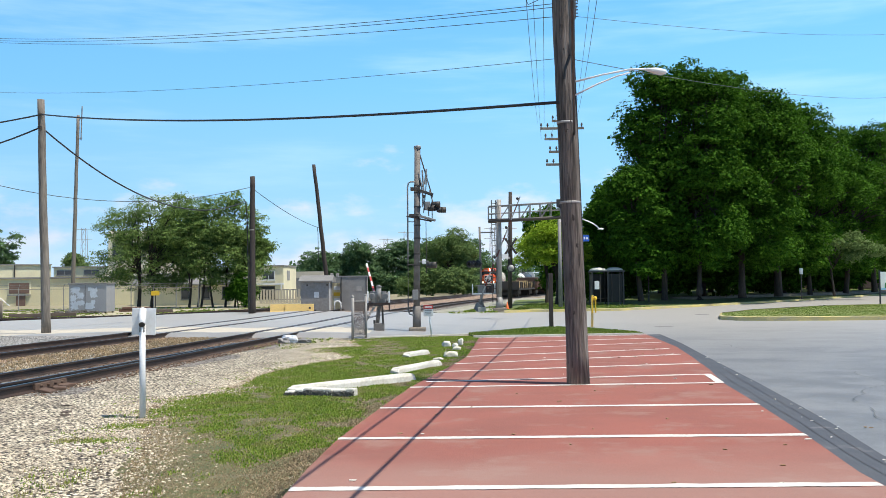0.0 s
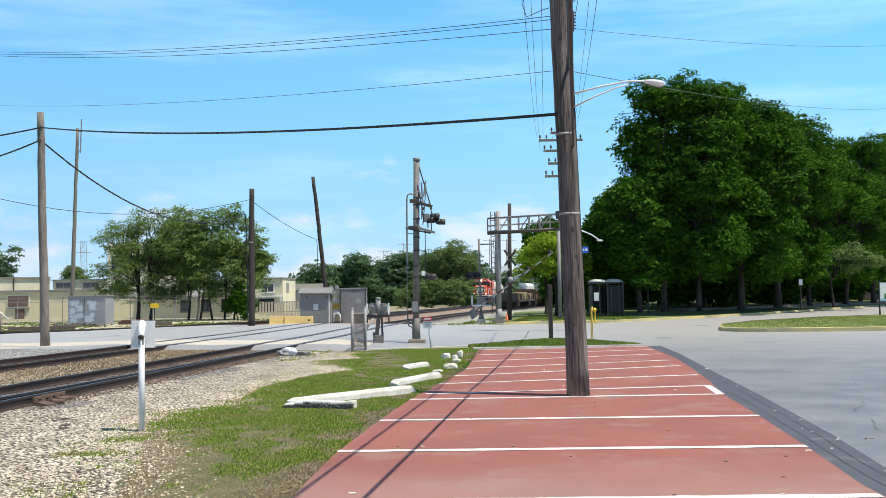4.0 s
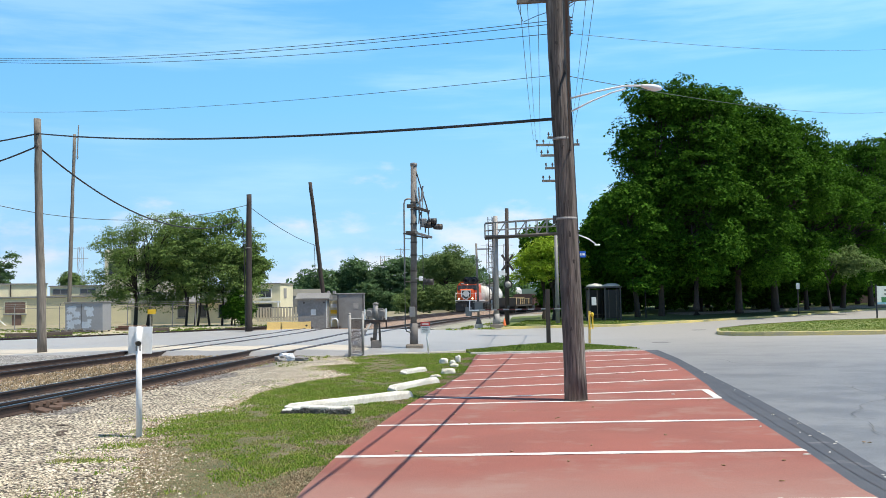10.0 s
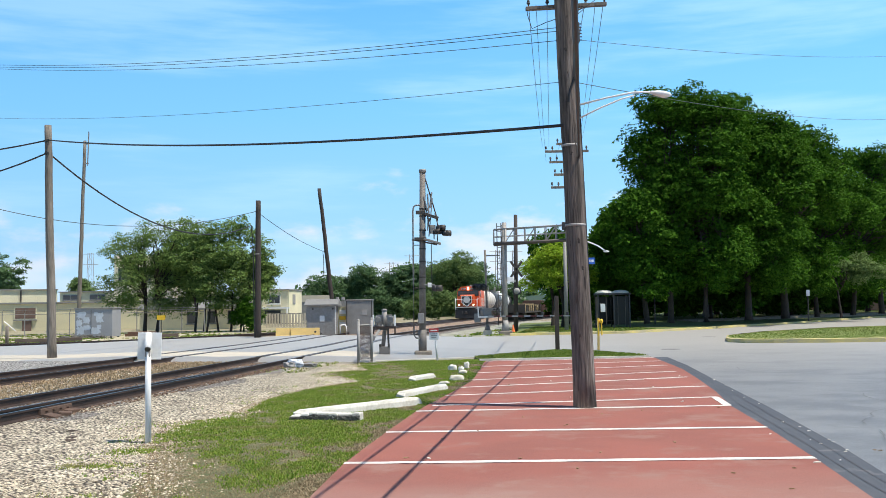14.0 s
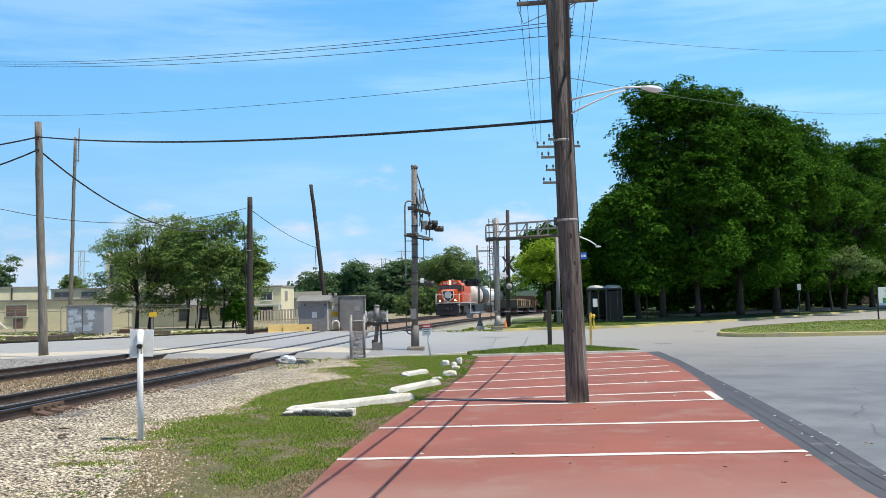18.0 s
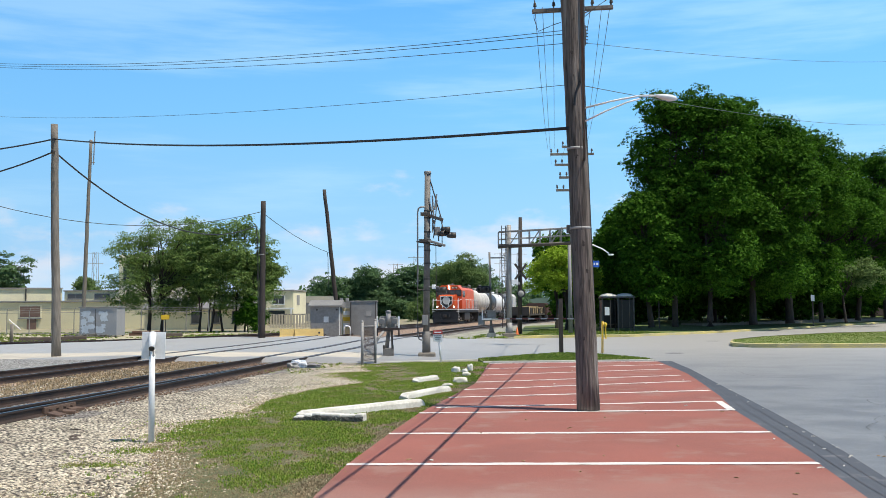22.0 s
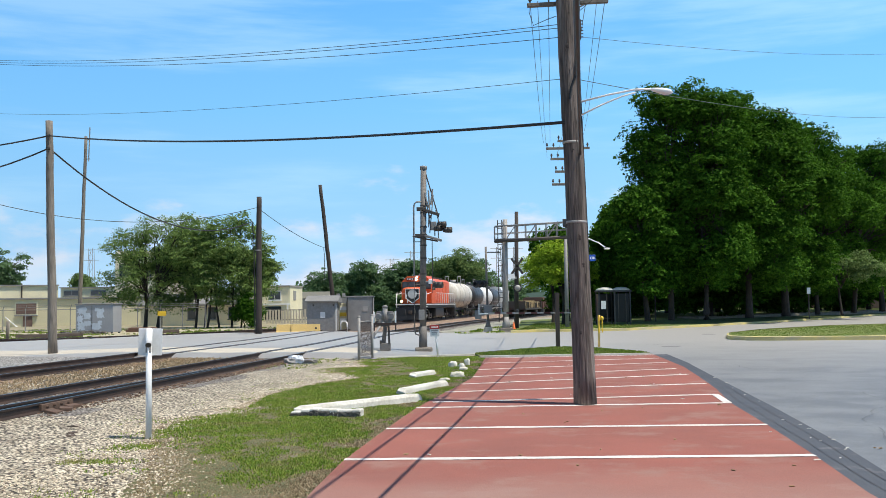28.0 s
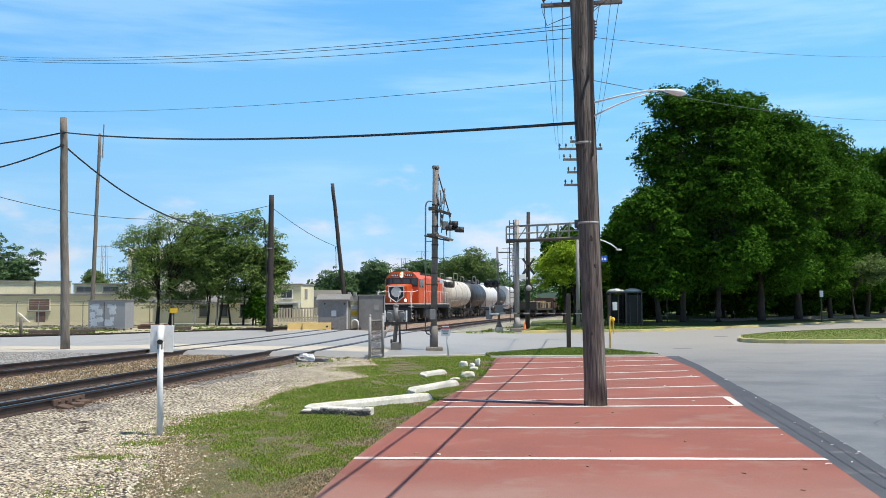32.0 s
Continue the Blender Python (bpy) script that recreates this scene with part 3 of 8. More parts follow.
    def back(x):
        return max(on(ROAD_FAR, x) + 1.0, min(float(np.interp(x, [4, 5.5, 7, 11, 16], [60, 77, 95, 97, 150])), float(np.interp(x - 2.6 + 1.2 * noise.noise((x * 0.7, 0, 0)), NEAR_LINE[:, 0], NEAR_LINE[:, 1]))))
    strip_sheet("lawn", xs, lambda x: on(ROAD_FAR, x) + 0.3, back, 40,
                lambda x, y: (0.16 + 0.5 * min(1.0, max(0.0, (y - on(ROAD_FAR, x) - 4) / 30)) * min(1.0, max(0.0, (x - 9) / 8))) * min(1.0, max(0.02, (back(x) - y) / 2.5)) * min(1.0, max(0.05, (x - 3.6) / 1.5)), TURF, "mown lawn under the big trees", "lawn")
    bm = bmesh.new()
    for x0, x1 in zip(xs, xs[1:]):
        y0, y1 = on(ROAD_FAR, x0), on(ROAD_FAR, x1)
        v = [bm.verts.new(p) for p in ((x0, y0, 0), (x1, y1, 0), (x1, y1, 0.15), (x0, y0, 0.15), (x0, y0 + 0.3, 0.16), (x1, y1 + 0.3, 0.16))]
        bm.faces.new((v[0], v[1], v[2], v[3]))
        bm.faces.new((v[3], v[2], v[5], v[4]))
    tagged(part("kerb_far", bm, KERB_YELLOW), "faded yellow kerb along the far side of the road", "kerb", kind="structure")
    # weedy ballast of the yard beyond the road
    verts, faces = [], []
    ys = np.arange(54, 190, 2.0)
    for y in ys:
        xn = float(np.interp(y, NEAR_LINE[:, 1], NEAR_LINE[:, 0]))
        xm = float(np.interp(y, MAIN_LINE[:, 1], MAIN_LINE[:, 0]))
        for k in range(9):
            verts.append((xm - 3.5 + (xn + 3.2 - xm + 3.5) * k / 8, y, 0.006 + 0.02 * noise.noise((k * 1.0, y * 0.4, 2.0)) ** 2))
    for i in range(len(ys) - 1):
        for k in range(8):
            faces.append((i * 9 + k, i * 9 + k + 1, i * 9 + k + 10, i * 9 + k + 9))
    tagged(new("yard_ballast", raw_mesh("yard_ballast", verts, faces, RUSTY_BALLAST, True)), "tan weathered ballast between the tracks beyond the road", "ballast", kind="structure")
    flat("gate_gravel", [(0.5, 54.5), (3.9, 56.8), (5.4, 72), (6.4, 86), (13, 91), (14, 105), (11.5, 116), (9.3, 112), (4.5, 90), (1.4, 73), (-0.7, 60)], 0.035, WEEDY_GRAVEL, "weedy grey gravel round the far gate", "gravel", 0.03)
    # grey shoulder between the road and the main track
    verts, faces = [], []
    xs = np.arange(-40, -6.0, 0.5)
    for x in xs:
        e = on(ROAD_NEAR, x) + 0.1
        t_ = float(np.interp(x + 1.2, MAIN_LINE[:, 0], MAIN_LINE[:, 1]))
        lo = min(e - 0.05, max(e - 9, t_))
        for k in range(6):
            u = k / 5
            verts.append((x, lo + (e - lo) * u, 0.03 + 0.15 * u ** 1.5 * min(1.0, road_rise(x, e) / 0.19 if e > lo + 0.2 else 0.0) + 0.01 * noise.noise((x * 2, u * 3, 0.0))))
    for i in range(len(xs) - 1):
        for k in range(5):
            faces.append((i * 6 + k, i * 6 + 6 + k, i * 6 + 7 + k, i * 6 + 1 + k))
    tagged(new("shoulder", raw_mesh("shoulder", verts, faces, GREY_STONES, True)), "grey stony shoulder between road and track", "gravel", kind="structure")
    # pale footway along the near side of the crossing road
    xs = np.arange(-60, -2.2, 0.6)
    strip_sheet("footway", xs, lambda x: on(ROAD_NEAR, x) + 0.02, lambda x: on(ROAD_NEAR, x) + 4.2 + 1.2 * min(1.0, max(0.0, (-x - 6) / 8)), 4,
                lambda x, y: road_rise(x, y) + 0.005, CONCRETE, "pale concrete footway across the tracks", "footway")
    # turf between the gravel and the bays
    ys = np.arange(-8, 31.2, 0.5)
    verts, faces = [], []
    for y in ys:
        a = gravel_edge(y) - 0.5
        b = bay_left(y) + 0.02
        for k in range(7):
            verts.append((a + (b - a) * k / 6, y, 0.003 + 0.012 * k * (6 - k) / 9))
    for i in range(len(ys) - 1):
        for k in range(6):
            faces.append((i * 7 + k, i * 7 + k + 1, i * 7 + k + 8, i * 7 + k + 7))
    tagged(new("verge_turf", raw_mesh("verge_turf", verts, faces, PATCHY_TURF, True)), "patchy green and straw-coloured turf beside the bays", "grass", kind="structure")
    # raised island
    isl = [(12.5, 43.6), (12.25, 42.3), (12.6, 41.2), (13.6, 40.6), (16, 40.15), (20, 39.8), (30, 39.4), (60, 38.6), (60, 62), (36, 61), (27.5, 59.6), (22.2, 57.2), (16.3, 51.2), (13.4, 46.6)]
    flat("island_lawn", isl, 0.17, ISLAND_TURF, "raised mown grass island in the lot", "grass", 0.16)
    c = Vector((25, 50, 0))
    bm = bmesh.new()
    n = len(isl)
    o = [Vector((*p, 0)) + (Vector((*p, 0)) - c).normalized() * 0.12 for p in isl]
    i_ = [Vector((*p, 0)) for p in isl]
    for k in range(n):
        a, b = k, (k + 1) % n
        v = [bm.verts.new(q) for q in (o[a], o[b], o[b] + Vector((0, 0, .17)), o[a] + Vector((0, 0, .17)), i_[b] + Vector((0, 0, .19)), i_[a] + Vector((0, 0, .19)))]
        bm.faces.new((v[0], v[1], v[2], v[3]))
        bm.faces.new((v[3], v[2], v[4], v[5]))
    bmesh.ops.recalc_face_normals(bm, faces=bm.faces)
    tagged(part("kerb_island", bm, KERB_YELLOW), "worn yellow painted kerb round the grass island", "kerb", kind="structure")
    flat("footpath", [(20, 78), (34, 92), (60, 118), (60, 121), (33, 95), (19, 81)], 0.45, DIRTY_CONCRETE, "grey concrete footpath across the lawn", "footpath", 0.4)


def build_cracks():
    """Tarred cracks and small scraps in the lot."""
    rng = random.Random(77)
    for x, y, a, L in ((7.0, 13.6, 60, 3.2), (7.6, 15.4, 20, 2.2), (8.4, 12.6, 100, 2.5), (9.2, 20, 35, 4.5), (7.4, 24, 75, 3.0), (12, 27, 15, 6), (5.6, 13.2, 72, 5.0), (4.7, 9.6, 75, 3.2), (15, 33, 5, 7), (10, 38, 170, 5)):
        p = Vector((x, y, 0.0295 if x < 6.2 else 0.0155))
        d = radians(a)
        left, right = [], []
        bm = bmesh.new()
        for i in range(15):
            w = 0.006 * rng.uniform(0.4, 1.3)
            n = Vector((-math.sin(d), math.cos(d), 0))
            left.append(bm.verts.new(p + n * w))
            right.append(bm.verts.new(p - n * w))
            d += rng.uniform(-0.45, 0.45)
            d = 0.7 * d + 0.3 * radians(a)
            p = p + Vector((math.cos(d), math.sin(d), 0)) * L / 14
        for i in range(14):
            bm.faces.new((left[i], right[i], right[i + 1], left[i + 1]))
        tagged(part("asphalt_crack", bm, TAR), "thin dark crack in worn asphalt", "crack", kind="structure")
    for x, y, r in ((8.3, 36.5, 0.35), (13.2, 49.5, 0.35)):
        ob = part("manhole_cover", tube((x, y, 0.0), (x, y, 0.018), r, seg=24), GREY_PAINT)
        tagged(ob, "dark iron manhole cover in the road", "manhole cover", kind="structure")
    # scraps on the bays
    for k in range(46):
        y = 8 + 20 * rng.random() ** 1.5
        x = rng.uniform(bay_left(y) + 0.1, 4 + 0.1 * y)
        ob = thing("litter_scrap", "small pale scrap lying on the red bays", "litter", (x, y, 0.024), rng.uniform(0, 180), "litter")
        part("scrap", lump((0, 0, 0.004), (rng.uniform(0.012, 0.035), rng.uniform(0.008, 0.018), 0.006), k, rough=0.5), DRY_LEAF if k % 3 else WHITEWASH, ob)


def gravel_edge(y):
    """The line on which the gravel by the track gives way to grass."""
    return float(np.interp(y, [0, 8, 9, 10.7, 11.8, 13.4, 15, 15.7, 16.8, 18.5, 20.5, 22.2, 22.8, 24.0, 25.4, 26.2, 27, 29, 31], [-2.0, -2.4, -2.6, -3.0, -3.4, -3.9, -3.75, -3.35, -3.27, -3.3, -2.9, -2.2, -1.9, -2.3, -3.2, -3.2, -2.1, -2.5, -2.6]))


def build_gravel():
    verts, faces = [], []
    ys = np.arange(-16, 31.2, 0.5)
    n = 7
    for y in ys:
        tx = float(np.interp(y, NEAR_LINE[:, 1], NEAR_LINE[:, 0]))
        e = gravel_edge(y) + 0.35 * noise.noise((0.0, y * 0.9, 3.1))
        for k in range(n):
            u = k / (n - 1)
            x = (tx - 12) * (1 - u) + e * u
            g = track_gap(x, y)
            z = 0.006 + 0.035 * min(1.0, max(0.0, 1.6 - g * 0.5)) + 0.012 * noise.noise((x * 0.8, y * 0.8, 0))
            verts.append((x, y, max(0.004, z)))
    for i in range(len(ys) - 1):
        for k in range(n - 1):
            faces.append((i * n + k, i * n + k + 1, (i + 1) * n + k + 1, (i + 1) * n + k))
    tagged(new("gravel", raw_mesh("gravel", verts, faces, GRAVEL, True)), "pale limestone gravel beside the near track", "gravel", kind="structure")


def chips(name, count, place, size, mat, label, seed):
    """Loose stones, each a small uneven lump."""
    rng = np.random.RandomState(seed)
    base = np.array([(1, 0, 0), (-0.5, 0.85, 0), (-0.5, -0.85, 0), (0.1, 0.1, 0.75), (0.2, 0.8, 0.35), (0.5, -0.6, 0.4)])
    tri = ((0, 4, 3), (4, 1, 3), (1, 2, 3), (2, 5, 3), (5, 0, 3), (0, 1, 4), (2, 0, 5))
    verts, faces = [], []
    for _ in range(count):
        spot = place(rng)
        if spot is None:
            continue
        x, y, z = spot
        s = rng.uniform(*size)
        a = rng.uniform(0, 6.28)
        p = base * rng.uniform(0.6, 1.2, (6, 3)) * s
        c, d = math.cos(a), math.sin(a)
        q = np.stack([x + c * p[:, 0] - d * p[:, 1], y + d * p[:, 0] + c * p[:, 1], z + p[:, 2] - 0.1 * s], 1)
        k = len(verts)
        verts.extend(q.tolist())
        faces.extend([(k + i, k + j, k + l) for i, j, l in tri])
    tagged(new(name, raw_mesh(name, verts, faces, mat)), label, "stones", kind="stuff")


def blades(name, count, place, height, mat, label, seed, width=0.006):
    """Grass in small tufts of bent blades."""
    rng = np.random.RandomState(seed)
    verts, faces = [], []
    for _ in range(count):
        spot = place(rng)
        if spot is None:
            continue
        x, y, z = spot
        for _ in range(4):
            h = rng.uniform(*height)
            a, l = rng.uniform(0, 6.28), rng.uniform(0.1, 0.7) * h
            bx, by = x + rng.normal(0, 0.03), y + rng.normal(0, 0.03)
            c, d = math.cos(a), math.sin(a)
            w = width * (1 + y * 0.05)
            k = len(verts)
            verts += [(bx - d * w, by + c * w, z), (bx + d * w, by - c * w, z), (bx + c * l * 0.4 + d * w * 0.7, by + d * l * 0.4 - c * w * 0.7, z + h * 0.6),
                      (bx + c * l * 0.4 - d * w * 0.7, by + d * l * 0.4 + c * w * 0.7, z + h * 0.6), (bx + c * l, by + d * l, z + h)]
            faces += [(k, k + 1, k + 2, k + 3), (k + 3, k + 2, k + 4)]
    tagged(new(name, raw_mesh(name, verts, faces, mat)), label, "grass", kind="stuff")


def bay_left(y):
    return float(np.interp(y, [-6, 8.9, 10.64, 13.25, 15.87, 18.64, 22.27, 30.6], [-1.62, -1.25, -1.15, -0.86, -0.54, -0.07, 0.54, 1.15]))


def build_cover():
    def on_gravel(rng):
        y = 6 + 24 * rng.rand() ** 1.4
        tx = float(np.interp(y, NEAR_LINE[:, 1], NEAR_LINE[:, 0]))
        x = rng.uniform(tx + 0.9, gravel_edge(y) + 0.6 * rng.rand() ** 2)
        return (x, y, 0.012) if -0.55 * y - 1 < x else None
    chips("gravel_stones", 42000, on_gravel, (0.009, 0.024), STONE_CHIP, "loose pale limestone chips", 4)

    def on_track(rng):
        y = rng.uniform(15, 31)
        tx = float(np.interp(y, NEAR_LINE[:, 1], NEAR_LINE[:, 0]))
        x = tx + rng.uniform(-0.65, 0.65) if rng.rand() < 0.65 else tx + rng.uniform(0.8, 1.25)
        return (x, y, 0.05) if rng.rand() < 0.25 + 0.75 * (y - 15) / 16 else None
    chips("dark_ballast", 9000, on_track, (0.012, 0.035), DARK_CHIP, "dark rusty ballast crumbs round the near rails", 15)

    def on_dirt(rng):
        y = 6.5 + 12 * rng.rand() ** 1.5
        e = gravel_edge(y)
        return (e + (bay_left(y) - e) * rng.rand() ** 1.8, y, 0.0)
    chips("scattered_stones", 7000, on_dirt, (0.007, 0.022), STONE_CHIP, "scattered pale stones in thin grass", 5)

    def on_grass(rng):
        y = 7 + 24.5 * rng.rand() ** 1.25
        x = rng.uniform(gravel_edge(y) - 1.3, bay_left(y) - 0.03)
        island = math.exp(-((x + 3.8) / 0.4) ** 2 - ((y - 11.9) / 0.35) ** 2) + math.exp(-((x + 3.9) / 0.65) ** 2 - ((y - 10.75) / 0.22) ** 2)
        if x < gravel_edge(y) - 0.12:
            return (x, y, 0.008) if island > 0.3 + 1.3 * rng.rand() or (rng.rand() < 0.05 + 0.25 * max(0.0, 1 - (gravel_edge(y) - x) / 0.5) and noise.noise((x * 1.6, y * 1.2, 5.0)) > 0.08) else None
        thick = 0.55 * island - 0.75 * math.exp(-((x - bay_left(y)) / 0.3) ** 2) * (0.55 + noise.noise((x, y * 1.3, 9.0))) + 0.8 * noise.noise((x * 0.9, y * 0.6, 1.7)) + 0.8 * noise.noise((x * 3.1, y * 2.0, 8.0))
        thick += 0.5 * math.exp(-((x + 2.6) / 1.1) ** 2 - ((y - 14.2) / 1.6) ** 2) + 0.6 * math.exp(-((x + 2.2) / 1.7) ** 2 - ((y - 18.8) / 1.4) ** 2)
        thick -= 0.14 * max(0.0, min(1.0, (12.6 - y) / 2.0)) + 0.5 * max(0.0, 1 - (x - gravel_edge(y)) / 0.7) * (y < 13) + 0.3 * math.exp(-((x + 0.9) / 0.8) ** 2 - ((y - 23) / 1.6) ** 2)
        return (x, y, 0.008) if thick > -0.42 + 0.7 * rng.rand() else None
    blades("grass", 98000, on_grass, (0.009, 0.034), GRASS_BLADE, "patchy green grass between gravel and bays", 6, 0.0048)

    def on_straw(rng):
        y = 7 + 23 * rng.rand() ** 1.3
        return (rng.uniform(gravel_edge(y) - 0.3, bay_left(y) - 0.03), y, 0.0)
    blades("dry_grass", 40000, on_straw, (0.008, 0.026), DRY_BLADE, "short dry yellowed grass", 7)

    def on_middle(rng):
        y = rng.uniform(10, 33)
        tx = float(np.interp(y, NEAR_LINE[:, 1], NEAR_LINE[:, 0]))
        mx = float(np.interp(y, MAIN_LINE[:, 1], MAIN_LINE[:, 0]))
        return (rng.uniform(mx + 0.9, tx - 0.9), y, 0.03)
    blades("dry_weeds", 6500, on_middle, (0.015, 0.06), DRY_BLADE, "dry pinkish-brown weeds between the tracks", 8, 0.008)

    def on_shoulder(rng):
        y = rng.uniform(26, 37)
        tx = float(np.interp(y, NEAR_LINE[:, 1], NEAR_LINE[:, 0]))
        x = rng.uniform(tx + 0.8, tx + 2.2)
        return (x, y, 0.0) if y < on(ROAD_NEAR, x) - 0.2 and rng.rand() < 0.4 else None
    blades("weeds", 900, on_shoulder, (0.03, 0.09), GRASS_BLADE, "thin weeds along the foot of the rails", 11, 0.008)

    def beyond_road(rng):
        x = rng.uniform(-40, -13)
        y = rng.uniform(56, 84)
        return (x, y, 0.02) if y > on(ROAD_FAR, x) + 3.6 and track_gap(x, y) > 1.6 and noise.noise((x * 0.25, y * 0.3, 4.0)) > -0.1 + 0.3 * rng.rand() else None
    blades("rough_grass", 5000, beyond_road, (0.03, 0.09), MOWN_BLADE, "rough weedy grass before the fence", 12, 0.012)

    def on_lawn(rng):
        x, y = rng.uniform(4.2, 13), rng.uniform(57.5, 74)
        return (x, y, 0.15) if y > on(ROAD_FAR, x) + 0.5 and x > 4.2 + 0.15 * (y - 58) and noise.noise((x * 0.6, y * 0.5, 2.0)) > -0.35 + 0.4 * rng.rand() else None
    blades("lawn_grass", 5000, on_lawn, (0.03, 0.08), MOWN_BLADE, "uneven mown lawn grass by the gantry", 13, 0.01)

    def on_weedy(rng):
        x, y = rng.uniform(0.4, 5.2), rng.uniform(55, 72)
        return (x, y, 0.03) if y > on(ROAD_FAR, x) + 0.5 and x > (y - 55) * 0.22 and noise.noise((x * 0.9, y * 0.7, 6.0)) > 0.35 * rng.rand() else None
    blades("weeds", 2600, on_weedy, (0.03, 0.12), GRASS_BLADE, "patchy weeds in the gravel round the far gate", 14, 0.01)

    def on_verge(rng):
        x, y = rng.uniform(0.9, 6.4), rng.uniform(31.3, 36.6)
        low = 31.3
        return (x, y, 0.06) if low < y < on(ROAD_NEAR, x) else None
    blades("verge_grass", 4000, on_verge, (0.015, 0.045), MOWN_BLADE, "mown green verge grass", 9)

    def on_island(rng):
        x, y = rng.uniform(12.6, 30), rng.uniform(40, 58)
        return (x, y, 0.17) if y < np.interp(x, [12.6, 13.4, 16.3, 22.2, 27.5, 30], [44, 46.4, 51, 57, 59, 59.5]) and y > np.interp(x, [12.6, 13.6, 16, 30], [42, 40.8, 40.3, 39.6]) else None
    blades("island_grass", 16000, on_island, (0.008, 0.018), MOWN_BLADE, "mown yellow-green island grass", 10, 0.004)


# ---- poles, wires, lamp ----
def wooden_pole(base, top, r0, r1, mat, label, kinks=0.02, seed=0):
    """A tapered timber pole, slightly crooked, with knots."""
    ob = thing("utility_pole", label, "utility pole", base, group="utility poles")
    rng = random.Random(seed)
    d = Vector(top) - Vector(base)
    n = 14
    bm = bmesh.new()
    rings, seg = [], 18
    for i in range(n + 1):
        u = i / n
        c = d * u + Vector((rng.uniform(-1, 1) * kinks, rng.uniform(-1, 1) * kinks, 0)) * (0 < i < n)
        r = r0 + (r1 - r0) * u + (0.06 * r0 if i == 0 else 0)
        rings.append([bm.verts.new(c + Vector((math.cos(6.2832 * k / seg), math.sin(6.2832 * k / seg), 0)) * r * (1 + 0.02 * rng.uniform(-1, 1))) for k in range(seg)])
    for a, b in zip(rings, rings[1:]):
        for k in range(seg):
            bm.faces.new((a[k], a[(k + 1) % seg], b[(k + 1) % seg], b[k]))
    bm.faces.new(rings[0][::-1])
    bm.faces.new(rings[-1])
    part("shaft", bm, mat, ob, smooth=True)
    return ob


def insulator(at, parent, size=1.0):
    part("insulator", lathe([(0.02, 0), (0.02, 0.07), (0.05, 0.08), (0.055, 0.12), (0.03, 0.13), (0.045, 0.15), (0.03, 0.2), (0.012, 0.21)], 10, m=Matrix.Translation(at) @ Matrix.Scale(size, 4)), DARK_STEEL, parent, "dark glazed pin insulator", True)


def cable(points, r, mat, label):
    ob = part("overhead_cable", sweep(points, r, 6), mat, smooth=True)
    return tagged(ob, label, "cable", "overhead cables")


CROSSARM_PINS = (-0.58, -0.26, 0.40, 0.72)
MAIN_BASE, MAIN_TOP = Vector((2.23, 16.1, 0)), Vector((2.03, 16.1, 7.4))


def main_at(z):
    return MAIN_BASE.lerp(MAIN_TOP, z / 7.4)


